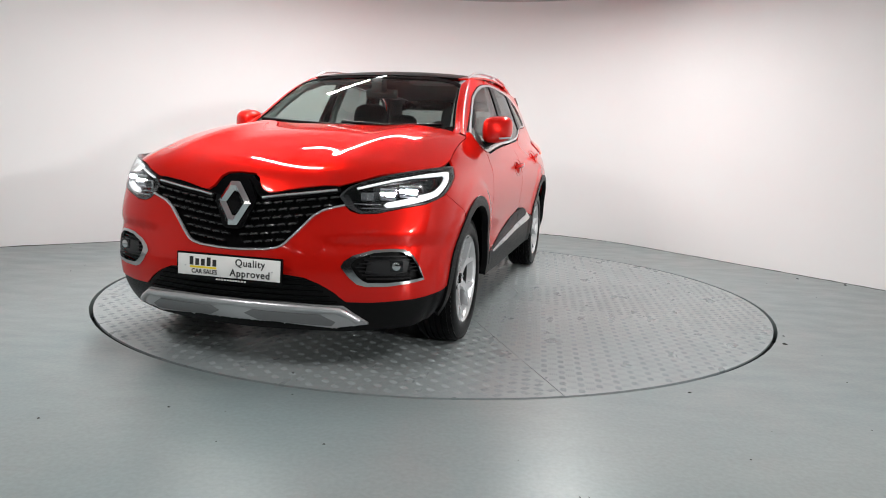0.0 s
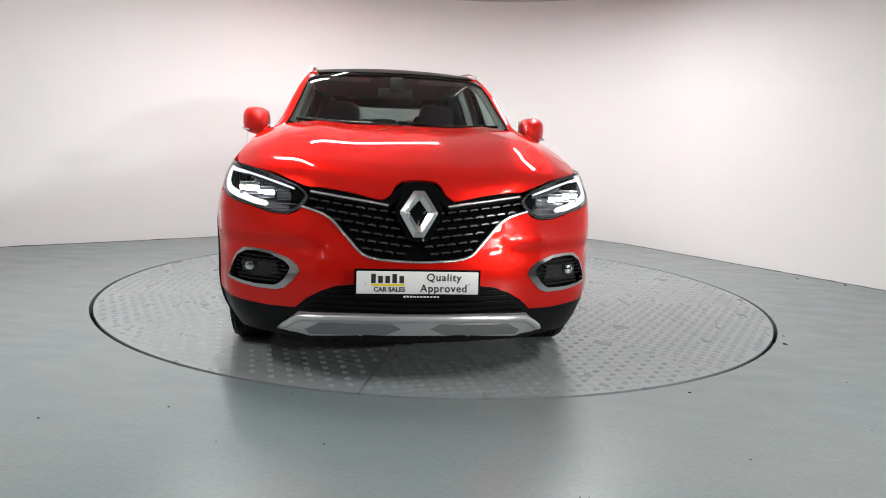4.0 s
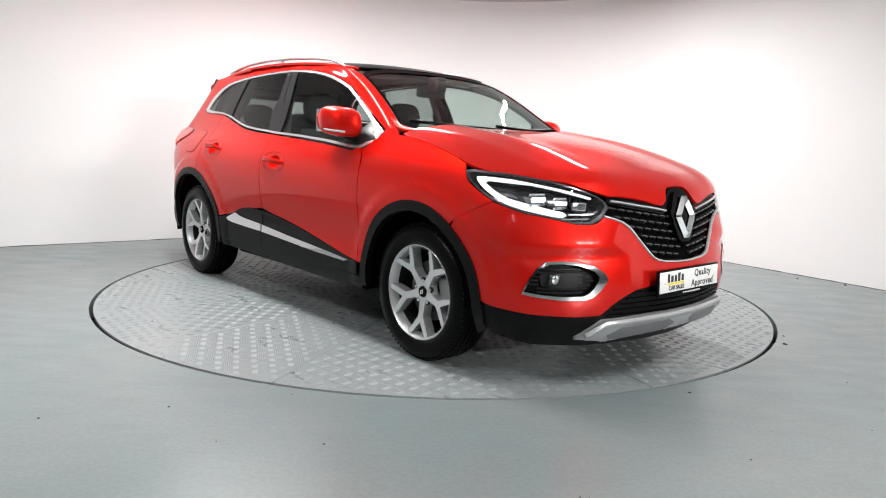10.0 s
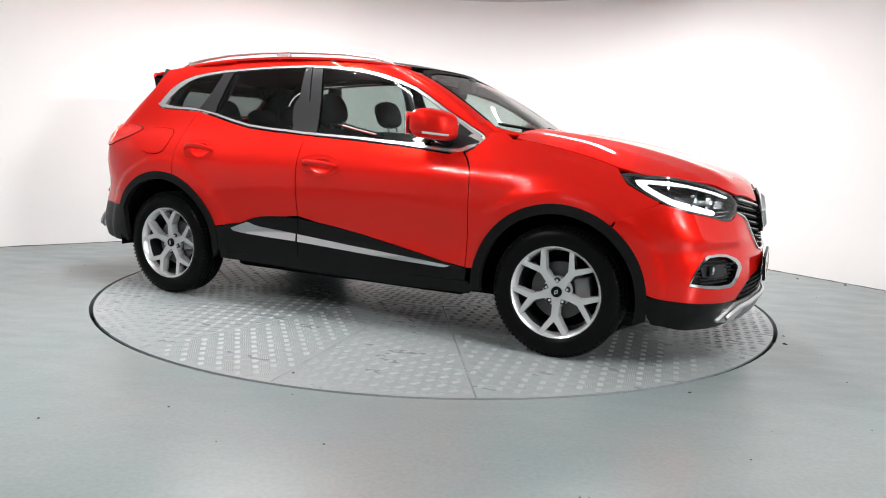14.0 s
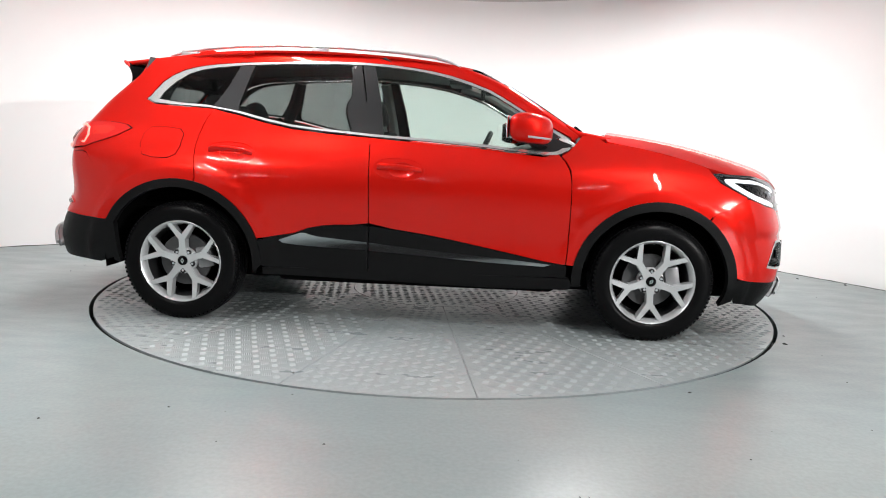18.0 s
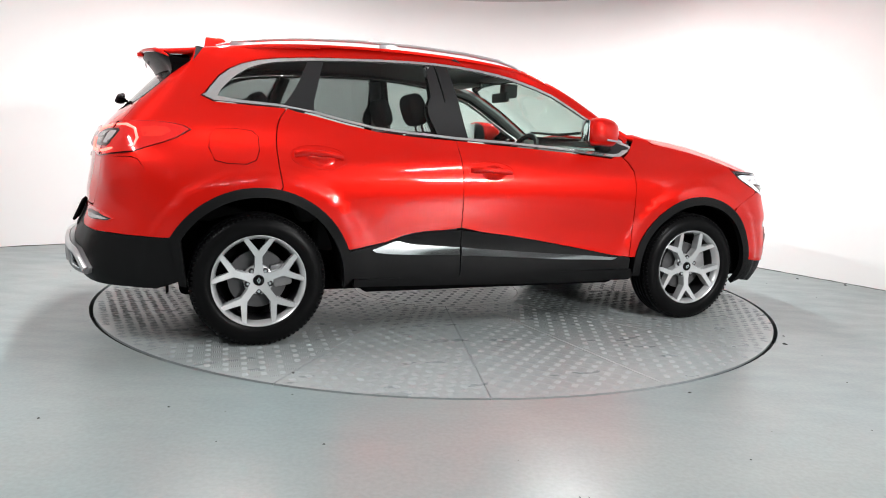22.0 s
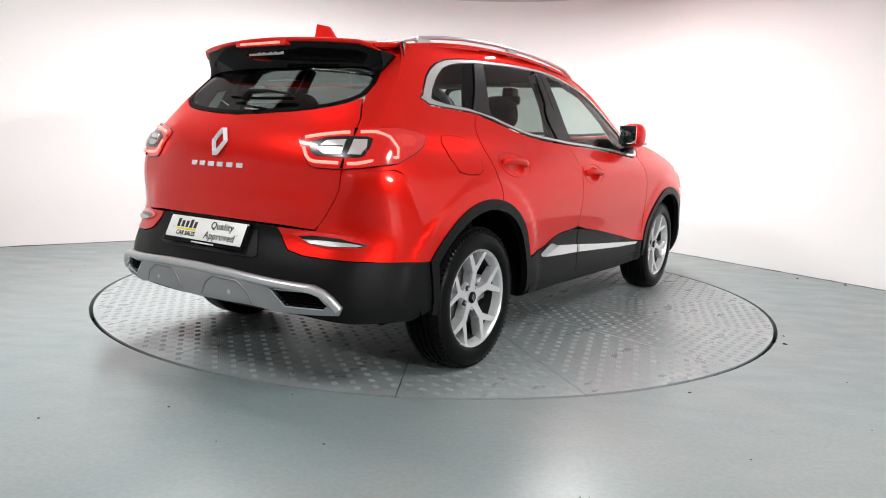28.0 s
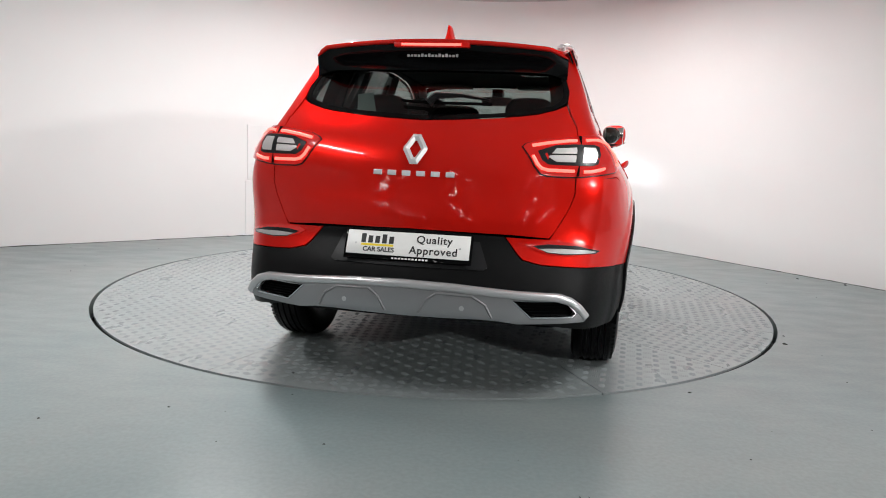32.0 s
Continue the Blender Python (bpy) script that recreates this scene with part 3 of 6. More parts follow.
ROOF_EDGE = table([(-1.9, 1.448), (-1.72, 1.464), (-1.51, 1.49), (-1.2, 1.526), (-0.89, 1.543), (-0.57, 1.546), (-0.256, 1.535), (0.066, 1.510), (0.295, 1.473), (0.5, 1.43)])


def roof_z(x, y):
    e = float(ROOF_EDGE(x))
    a = abs(y)
    tail = min(1.0, max(0.0, (-1.35 - x) / 0.35))
    return e + 0.035 * (1 - (a / 0.6) ** 2) - tail * 0.02 * (max(0.0, a - 0.47) / 0.08) ** 2


HOOD_C = table([(0.6, 1.20), (0.9, 1.163), (1.1, 1.142), (1.26, 1.124), (1.45, 1.099), (1.6, 1.073), (1.8, 1.027), (1.95, 0.983), (2.06, 0.945), (2.12, 0.91), (2.16, 0.865), (2.185, 0.81), (2.2, 0.76)])


def hood_z(x, y):
    a = abs(y)
    ridge = 0.016 * math.exp(-((a - 0.46) / 0.11) ** 2)
    return float(HOOD_C(x + 0.36 * a * a)) + ridge - 0.42 * max(0.0, a - 0.62) ** 1.3


def over(f):
    """place and normal of a surface z = f(x, y)."""
    e = 0.008
    return (lambda x, y: Vector((x, y, f(x, y))),
            lambda x, y: Vector(((f(x - e, y) - f(x + e, y)) / (2 * e), (f(x, y - e) - f(x, y + e)) / (2 * e), 1)).normalized())


def bonnet_edge(x):
    """Where the bonnet's surface meets the wing at x: (y, z)."""
    z = 1.0
    for _ in range(25):
        y = LOWER.at(*LOWER.by_x(x, z)).y
        z = 0.5 * z + 0.5 * min(1.16, hood_z(x, y))
    return y, z
# ---- the car: body panels ----
car = tagged(new("car"), "glossy red compact crossover with headlights on, parked on the turntable", "car")
KS = (0.38, 1.0)            # metres for one unit of the skins' domain
LO, SI = (LOWER.at, LOWER.normal), (SIDE.at, SIDE.normal)
BOTH = (1, -1)
GAPW = 0.0025


def lower(name, poly, material, parent=None, label="", thick=0.012, lift=0.0, side=1, holes=(), step=0.03, dome=0.0):
    return sheet(name, *LO, poly, thick, material, parent or car, label, step, holes, side, KS, lift, dome)


def upper(name, poly, material, parent=None, label="", thick=0.012, lift=0.0, side=1, holes=(), step=0.03, dome=0.0):
    return sheet(name, *SI, poly, thick, material, parent or car, label, step, holes, side, KS, lift, dome)


def arc(cx, cz, r, a0, a1, n=14):
    return [(cx + r * math.cos(radians(a0 + (a1 - a0) * i / n)), cz + r * math.sin(radians(a0 + (a1 - a0) * i / n))) for i in range(n + 1)]


WX, WZ, WR = 1.323, 0.335, 0.335
ARCH_F, ARCH_R = 0.448, 0.472          # outer edge of the arch mouldings
IN_F, IN_R = 0.398, 0.424              # their inner edge

# outlines shared by neighbours
CLAD_TOP = [(-0.86, 0.496), (-0.753, 0.498), (-0.67, 0.528), (-0.593, 0.558), (-0.52, 0.575), (-0.441, 0.584), (-0.35, 0.587), (-0.257, 0.584), (-0.12, 0.573), (0.022, 0.555), (0.2, 0.527), (0.399, 0.491), (0.56, 0.461), (0.719, 0.43), (0.865, 0.41)]
BELT = [(-1.575, 1.245), (-1.524, 1.222), (-1.40, 1.214), (-1.22, 1.206), (-1.12, 1.195), (-1.026, 1.177), (-0.87, 1.140), (-0.713, 1.110), (-0.55, 1.094), (-0.397, 1.084), (-0.268, 1.073), (0.075, 1.057), (0.39, 1.036), (0.60, 1.017), (0.70, 1.008), (0.76, 1.009), (0.81, 1.03), (0.862, 1.075)]
WIN_TOP = [(0.84, 1.098), (0.748, 1.152), (0.588, 1.252), (0.48, 1.316), (0.395, 1.364), (0.28, 1.406), (0.162, 1.441), (0.05, 1.463), (-0.06, 1.478), (-0.2, 1.491), (-0.346, 1.498), (-0.5, 1.498), (-0.664, 1.494), (-0.85, 1.485), (-1.045, 1.473), (-1.201, 1.457), (-1.30, 1.443), (-1.384, 1.421), (-1.45, 1.392), (-1.504, 1.352), (-1.55, 1.295), (-1.572, 1.262)]
B_GAP = [(-0.267, 1.066), (-0.259, 0.98), (-0.256, 0.9), (-0.253, 0.75), (-0.251, 0.6)]
C_GAP = [(-1.170, 1.196), (-1.205, 1.15), (-1.222, 1.105), (-1.233, 1.04), (-1.235, 0.987), (-1.228, 0.9), (-1.214, 0.812)]
A_GAP = [(0.768, 1.022), (0.81, 0.975), (0.837, 0.925), (0.846, 0.86), (0.848, 0.786), (0.848, 0.65), (0.846, 0.504), (0.840, 0.416)]


def cut(pts, x0, x1):
    return [p for p in pts if x0 < p[0] < x1]


def moved(pts, dx, dz=0.0):
    return [(x + dx, z + dz) for x, z in pts]


def arch_between(cx, r, p, q):
    """Points of the arch circle from near p to near q."""
    a = math.degrees(math.atan2(p[1] - WZ, p[0] - cx)) % 360
    b = math.degrees(math.atan2(q[1] - WZ, q[0] - cx)) % 360
    return arc(cx, WZ, r, a, b)


WIN_INNER = [(-1.505, 1.243), (-1.40, 1.228), (-1.22, 1.218), (-1.026, 1.189), (-0.87, 1.153), (-0.713, 1.122), (-0.55, 1.106), (-0.397, 1.096), (-0.268, 1.086), (0.075, 1.070), (0.39, 1.049), (0.60, 1.031), (0.70, 1.023), (0.75, 1.025), (0.79, 1.045), (0.82, 1.075),
                 (0.79, 1.105), (0.715, 1.15), (0.57, 1.236), (0.465, 1.298), (0.375, 1.345), (0.27, 1.382), (0.155, 1.415), (0.05, 1.438), (-0.06, 1.455), (-0.2, 1.468), (-0.346, 1.476), (-0.5, 1.477), (-0.664, 1.473), (-0.85, 1.464), (-1.045, 1.451), (-1.20, 1.434), (-1.28, 1.418), (-1.35, 1.393), (-1.42, 1.345), (-1.48, 1.285)]


def pulled(points, loop, share=0.42):
    """Points of a window's outer edge, drawn nearer to its inner edge ahead of the rear quarter."""
    out = []
    for x, z in points:
        f = share * min(1.0, max(0.62 if z > 1.25 else 0.0, (x + 1.30) / 0.35)) * min(1.0, max(0.0, (0.80 - x) / 0.15)) * (1.0 if z > 1.24 or (x > 0.2 and z > 1.12) else 0.0)
        best, q = 9.0, (x, z)
        for (a, b), (c, d) in zip(loop, loop[1:] + loop[:1]):
            u = min(1.0, max(0.0, ((x - a) * (c - a) + (z - b) * (d - b)) / ((c - a) ** 2 + (d - b) ** 2)))
            p = (a + u * (c - a), b + u * (d - b))
            if math.dist(p, (x, z)) < best:
                best, q = math.dist(p, (x, z)), p
        out.append((x + f * (q[0] - x), z + f * (q[1] - z)))
    return out


def body_panels():
    # bonnet
    meet = [(x, *bonnet_edge(x)) for x in (1.05, 1.09, 1.14, 1.20, 1.27, 1.34, 1.42, 1.50, 1.58)]
    half = [(1.135, 0.0), (1.13, 0.15), (1.115, 0.32), (1.085, 0.48), (1.055, 0.60), (1.042, 0.66), (1.045, meet[0][1] - 0.012)] + [(x, y - 0.003) for x, y, _ in meet[1:]]
    half += [(1.66, 0.812), (1.74, 0.797), (1.80, 0.773), (1.88, 0.728), (1.962, 0.647), (2.037, 0.554), (2.074, 0.496), (2.094, 0.457), (2.11, 0.40), (2.142, 0.28), (2.163, 0.20), (2.172, 0.15), (2.166, 0.118), (2.146, 0.095), (2.135, 0.07), (2.133, 0.0)]
    full = half + [(x, -y) for x, y in reversed(half[1:-1])]
    sheet("bonnet", *over(hood_z), full, 0.014, RED, car, "glossy red bonnet with two soft ridges", 0.035)
    # front bumper skin with openings for the fog lamps
    top = [("f", [(0.0, 0.552), (0.109, 0.556), (0.205, 0.568), (0.245, 0.590), (0.29, 0.635), (0.335, 0.69), (0.365, 0.72), (0.398, 0.740), (0.485, 0.763), (0.51, 0.742), (0.547, 0.730), (0.614, 0.732), (0.715, 0.757), (0.79, 0.772)]),
           ("x", [(1.85, 0.797), (1.80, 0.812), (1.70, 0.765), (1.612, 0.718)]),
           ("x", arc(WX, WZ, ARCH_F, 52.5, 6)),
           ("x", [(1.80, 0.372), (1.87, 0.361), (1.935, 0.356)]),
           ("f", [(0.775, 0.351), (0.617, 0.340), (0.509, 0.342), (0.459, 0.388), (0.40, 0.423), (0.335, 0.448), (0.218, 0.462), (0.0, 0.468)])]
    fog = [("x", [(1.945, 0.437), (1.965, 0.50), (1.985, 0.55)]), ("f", [(0.735, 0.577), (0.68, 0.580), (0.614, 0.575), (0.534, 0.550), (0.50, 0.525), (0.488, 0.50), (0.525, 0.452), (0.555, 0.425), (0.59, 0.414), (0.68, 0.415), (0.755, 0.425)])]
    hole = LOWER.outline(*fog)
    lower("front_bumper", LOWER.across_front(LOWER.outline(*top)), RED, label="glossy red front bumper skin", holes=[hole, [(-k, z) for k, z in hole]], step=0.032)
    for s in BOTH:
        # front wing
        wing = [(0.905, 1.12), (0.98, 1.118), (1.03, meet[0][2] - 0.002)] + [(x, z - 0.002) for x, _, z in meet[1:]] + [(1.602, 0.938), (1.64, 0.893), (1.70, 0.862), (1.79, 0.818), (1.70, 0.771), (1.606, 0.725)]
        wing += arc(WX, WZ, ARCH_F, 54, 169.8, 20) + list(reversed(moved(A_GAP[3:], GAPW))) + [(0.842, 0.93), (0.818, 0.975), (0.79, 1.005), (0.83, 1.03), (0.875, 1.08)]
        lower("front_wing", LOWER.outline(("x", wing)), RED, label="red front wing over the wheel", side=s)
        # doors
        f = cut(CLAD_TOP, -0.25, 0.84)
        front = moved(B_GAP, GAPW) + f + list(reversed(moved(A_GAP, -GAPW))) + list(reversed(moved(cut(BELT, -0.26, 0.76), 0, -0.012)))
        d = upper("front_door", SIDE.outline(("x", front)), RED, label="red front door panel", side=s, holes=[dish_loop(-0.09, 0.902)])
        door_handle(d, s, -0.09, 0.902)
        upper("inner_skin", SIDE.outline(("x", front)), TRIM, d, "dark inner skin of the door", 0.003, -0.0125, s, holes=[dish_loop(-0.09, 0.902)], step=0.05)
        r = cut(CLAD_TOP, -0.86, -0.26)
        rear = moved(C_GAP, GAPW) + arch_between(-WX, ARCH_R, C_GAP[-1], CLAD_TOP[0]) + r[1:] + list(reversed(moved(B_GAP, -GAPW))) + list(reversed(moved(cut(BELT, -1.15, -0.28), 0, -0.012)))
        d = upper("rear_door", SIDE.outline(("x", rear)), RED, label="red rear door panel", side=s, holes=[dish_loop(-1.03, 0.958)])
        door_handle(d, s, -1.03, 0.958)
        upper("inner_skin", SIDE.outline(("x", rear)), TRIM, d, "dark inner skin of the door", 0.003, -0.0125, s, holes=[dish_loop(-1.03, 0.958)], step=0.05)
        strip("wing_flange", *LO, LOWER.outline(("x", [(1.60, 0.722), (1.65, 0.747), (1.70, 0.771), (1.745, 0.795), (1.79, 0.818)])), 0.024, 0.004, RED, car, "red flange under the wing's lower joint", side=s, lift=-0.006)
        for line in (A_GAP, B_GAP, C_GAP):
            strip("door_jamb", *SI, SIDE.outline(("x", line)), 0.07, 0.01, DARK, car, "dark door joint", side=s, lift=-0.03)
        # side frame: pillar, roof rail and rear quarter in one pressing
        roof = [(x, float(ROOF_EDGE(x)) - 0.004) for x in (0.26, 0.1, -0.1, -0.3, -0.57, -0.89, -1.2, -1.4, -1.55, -1.66, -1.74)]
        outer = [(2.62, 1.115), (2.64, 1.2), (2.66, 1.3), (2.68, 1.38), (2.72, 1.44)] + SIDE.outline(
            ("x", roof), ("r", [(0.52, 1.425), (0.565, 1.36), (0.590, 1.29), (0.588, 1.235), (0.608, 1.185), (0.634, 1.138), (0.642, 1.09)]),
            ("r", [(0.645, 0.95), (0.646, 0.925)]), ("x", [(-1.90, 0.94), (-1.87, 0.93), (-1.80, 0.82), (-1.752, 0.74), (-1.675, 0.653)]),
            ("x", arch_between(-WX, ARCH_R, (-1.675, 0.653), (-1.221, 0.81))), ("x", list(reversed(moved(C_GAP, -GAPW)))))
        outer += SIDE.outline(("x", pulled([(-1.2, 1.198), (-1.40, 1.207), (-1.524, 1.214), (-1.585, 1.243), (-1.585, 1.265), (-1.56, 1.30), (-1.512, 1.362), (-1.456, 1.402), (-1.388, 1.431), (-1.302, 1.453), (-1.2, 1.467), (-1.045, 1.483), (-0.85, 1.495), (-0.664, 1.504), (-0.346, 1.508), (-0.2, 1.50), (-0.06, 1.488), (0.05, 1.473), (0.165, 1.451), (0.283, 1.416), (0.40, 1.374), (0.485, 1.326), (0.593, 1.262), (0.753, 1.162), (0.85, 1.108), (0.875, 1.09), (0.905, 1.125)], WIN_INNER)))
        q = upper("side_frame", outer, RED, label="red pillar, roof edge and rear quarter panel", side=s, step=0.028)
        upper("frame_lining", outer, TRIM, q, "dark lining inside the pillar frame", 0.003, -0.0135, s, step=0.028)
        flap = [(-1.555, 0.99), (-1.55, 1.05), (-1.52, 1.083), (-1.43, 1.087), (-1.345, 1.078), (-1.318, 1.05), (-1.318, 0.98), (-1.335, 0.935), (-1.38, 0.915), (-1.47, 0.916), (-1.53, 0.93)]
        if s < 0:
            loop = smooth_loop(SIDE.outline(("x", flap)), 1)
            upper("fuel_flap_gap", loop, DARK, q, "dark joint round the fuel flap", 0.002, 0.001, s, step=0.05)
            c = np.mean(loop, 0)
            upper("fuel_flap", [tuple(c + (np.array(p) - c) * (0.972, 0.965)) for p in loop], RED, q, "red fuel flap", 0.002, 0.0028, s)
        # windows and their bright frame
        inner = WIN_INNER
        ring = BELT + pulled(WIN_TOP, inner)
        upper("window_frame_trim", SIDE.outline(("x", ring)), BRIGHT, label="bright chrome window surround", thick=0.01, lift=0.003, side=s, holes=[SIDE.outline(("x", inner))], step=0.02)
        glass = [("quarter_window", DARK_GLASS, [(-1.515, 1.235), (-1.40, 1.222), (-1.15, 1.205), (-1.09, 1.30), (-1.02, 1.46), (-1.20, 1.442), (-1.28, 1.426), (-1.35, 1.400), (-1.43, 1.345), (-1.49, 1.285)]),
                 ("rear_door_window", DARK_GLASS, [(-1.145, 1.203), (-1.026, 1.180), (-0.87, 1.145), (-0.713, 1.114), (-0.55, 1.098), (-0.397, 1.088), (-0.275, 1.079), (-0.31, 1.30), (-0.35, 1.484), (-0.5, 1.485), (-0.664, 1.481), (-0.85, 1.472), (-1.01, 1.461), (-1.08, 1.30)]),
                 ("front_door_window", CLEAR_GLASS, [(-0.265, 1.078), (0.075, 1.062), (0.39, 1.041), (0.60, 1.023), (0.70, 1.015), (0.76, 1.018), (0.82, 1.05), (0.835, 1.072), (0.80, 1.11), (0.72, 1.155), (0.575, 1.243), (0.468, 1.305), (0.378, 1.352), (0.272, 1.39), (0.157, 1.424), (0.05, 1.447), (-0.06, 1.463), (-0.2, 1.476), (-0.34, 1.484), (-0.30, 1.30)])]
        for name, m, loop in glass:
            upper(name, SIDE.outline(("x", loop)), m, label="tinted side window", thick=0.004, lift=-0.006, side=s, step=0.05)
        posts = [("b_pillar_trim", [(-0.363, 1.082), (-0.272, 1.076), (-0.31, 1.28), (-0.352, 1.481), (-0.40, 1.482), (-0.385, 1.30)]),
                 ("b_pillar_trim", [(-0.264, 1.076), (-0.192, 1.072), (-0.225, 1.28), (-0.272, 1.474), (-0.343, 1.481), (-0.302, 1.28)]),
                 ("c_pillar_trim", [(-1.19, 1.208), (-1.03, 1.18), (-1.03, 1.24), (-1.02, 1.27), (-0.965, 1.465), (-1.045, 1.458), (-1.10, 1.34)]),
                 ("mirror_base_trim", [(0.575, 1.03), (0.70, 1.019), (0.755, 1.022), (0.80, 1.048), (0.822, 1.075), (0.78, 1.11), (0.70, 1.16), (0.66, 1.10)])]
        for name, loop in posts:
            upper(name, SIDE.outline(("x", loop)), SATIN_BLACK, label="satin black pillar cover", thick=0.006, lift=0.001, side=s, step=0.05)
        upper("b_pillar", SIDE.outline(("x", [(-0.375, 1.075), (-0.195, 1.066), (-0.23, 1.28), (-0.285, 1.485), (-0.40, 1.49), (-0.395, 1.30)])), DARK, label="dark pillar behind its covers", thick=0.02, lift=-0.012, side=s, step=0.05)
        # sill cladding and bright moulding
        for name, x0, x1, back, fore in (("front_door_cladding", -0.25, 0.84, (-0.247, 0.33), (0.842, 0.345)), ("rear_door_cladding", -0.86, -0.256, (-0.842, 0.335), (-0.253, 0.33))):
            t = moved(cut(CLAD_TOP, x0, x1), 0, -0.003)
            if x0 > -0.5:
                loop = [(-0.2485, 0.581)] + t + [(0.8445, 0.41), fore, back]
            else:
                loop = arc(-WX, WZ, ARCH_R, 0.5, 18, 4) + t[1:] + [(-0.2545, 0.581), fore, back]
            upper(name, SIDE.outline(("x", loop)), BLACK_PLASTIC, label="black plastic door cladding", thick=0.014, lift=0.005, side=s)
        sill = [(-0.845, 0.33), (0.86, 0.34), (0.885, 0.30), (0.86, 0.275), (0.41, 0.266), (-0.25, 0.278), (-0.845, 0.29)]
        upper("sill", SIDE.outline(("x", sill)), BLACK_PLASTIC, label="black plastic sill", thick=0.03, lift=0.002, side=s)
        band = [(-0.753, 0.487), (-0.69, 0.511), (-0.63, 0.533), (-0.605, 0.533), (-0.57, 0.522), (-0.531, 0.514), (-0.40, 0.503), (-0.26, 0.492), (-0.26, 0.447), (-0.45, 0.453), (-0.653, 0.463), (-0.73, 0.472)]
        upper("side_moulding", SIDE.outline(("x", band)), CHROME, label="polished chrome side moulding", thick=0.012, lift=0.014, side=s, dome=0.012, step=0.012)
        band = [(-0.247, 0.491), (0.088, 0.462), (0.402, 0.44), (0.60, 0.427), (0.758, 0.414), (0.72, 0.402), (0.403, 0.411), (0.088, 0.428), (-0.247, 0.446)]
        upper("side_moulding", SIDE.outline(("x", band)), CHROME, label="polished chrome side moulding", thick=0.012, lift=0.014, side=s, dome=0.012, step=0.012)
        # wheel arch mouldings
        band = arc(WX, WZ, ARCH_F, -3, 177, 30) + [(0.876, 0.30), (0.93, 0.30)] + arc(WX, WZ, IN_F, 184, -16, 30) + [(1.70, 0.215), (1.765, 0.25)]
        lower("wheel_arch_trim", LOWER.outline(("x", band)), BLACK_PLASTIC, label="black plastic wheel arch moulding", thick=0.035, lift=0.008, side=s)
        band = arc(-WX, WZ, ARCH_R, 1, 151, 26) + [(-1.725, 0.50), (-1.70, 0.33), (-1.665, 0.32)] + arc(-WX, WZ, IN_R, 150, -6, 26)
        upper("wheel_arch_trim", SIDE.outline(("x", band)), BLACK_PLASTIC, label="black plastic wheel arch moulding", thick=0.035, lift=0.008, side=s)
        # wheel housings
        for x in (WX, -WX):
            bm = bmesh.new()
            lathe(bm, [(0.44, 0.855), (0.43, 0.80), (0.43, 0.50), (0.0, 0.50)], 40, m=Matrix.Translation((x, 0, WZ + 0.02)))
            bmesh.ops.delete(bm, geom=[v for v in bm.verts if v.co.z < 0.27], context="VERTS")
            for v in bm.verts:
                v.co.y *= s
            part("wheel_housing", bm, DARK, car, "black wheel housing")
    # lower front: black apron, intake slats, silver skid plate
    half = LOWER.outline(("f", [(0.0, 0.466), (0.218, 0.460), (0.335, 0.446), (0.40, 0.421), (0.459, 0.386), (0.509, 0.340), (0.617, 0.338), (0.775, 0.349)]), ("x", [(1.935, 0.354), (1.87, 0.359), (1.77, 0.370), (1.76, 0.30), (1.79, 0.225)]), ("f", [(0.72, 0.20), (0.5, 0.185), (0.0, 0.18)]))
    apron = lower("lower_bumper", LOWER.across_front(half), BLACK_PLASTIC, label="black plastic lower bumper and air intake", lift=-0.006, thick=0.03)
    for i in range(5):
        z = 0.435 - i * 0.024
        w = 0.36 + i * 0.028
        strip("intake_slat", *LO, [LOWER.by_front(abs(y), z) if y >= 0 else (-LOWER.by_front(-y, z)[0], z) for y in np.linspace(-w, w, 25)], 0.008, 0.007, GLOSS_BLACK, apron, "black intake slat", lift=-0.004)
    half = LOWER.outline(("f", [(0.0, 0.334), (0.25, 0.331), (0.497, 0.321), (0.52, 0.30), (0.588, 0.237), (0.50, 0.225), (0.44, 0.215), (0.20, 0.235), (0.0, 0.237)]))
    skid = lower("front_skid_plate", LOWER.across_front(half), SATIN, label="silver front skid plate", lift=0.008, thick=0.03, dome=0.018, step=0.014)
    for s in BOTH:
        # the recess isn't sunk: a darker silver sheet carries its shade
        loop = LOWER.outline(("f", [(0.06, 0.282), (0.10, 0.300), (0.40, 0.293), (0.46, 0.262), (0.44, 0.242), (0.12, 0.255)]))
        lower("skid_recess_shade", loop, DARK_SILVER, skid, "darker pressed recess", 0.004, 0.0275, s)
    # raised bar in the plate's own silver, added for the sheen along its top
    bar = LOWER.outline(("f", [(0.0, 0.322), (0.25, 0.319), (0.480, 0.309), (0.52, 0.286), (0.552, 0.262)]))
    strip("skid_sheen_bar", *LO, [(-k, z) for k, z in reversed(bar[1:])] + bar, 0.030, 0.010, SATIN, skid, "brighter bar along the plate's top", lift=0.022)
    # rear: tailgate, bumper, apron, skid plate
    half = SIDE.outline(("r", [(0.0, 1.142), (0.15, 1.149), (0.30, 1.160), (0.40, 1.171), (0.471, 1.183), (0.545, 1.205), (0.583, 1.225), (0.600, 1.185), (0.628, 1.138), (0.638, 1.09), (0.641, 0.95), (0.641, 0.866), (0.625, 0.815), (0.600, 0.767), (0.575, 0.72), (0.553, 0.692), (0.40, 0.702), (0.0, 0.708)]))
    gate = upper("tailgate", SIDE.across_rear(half), RED, label="glossy red tailgate", step=0.032)
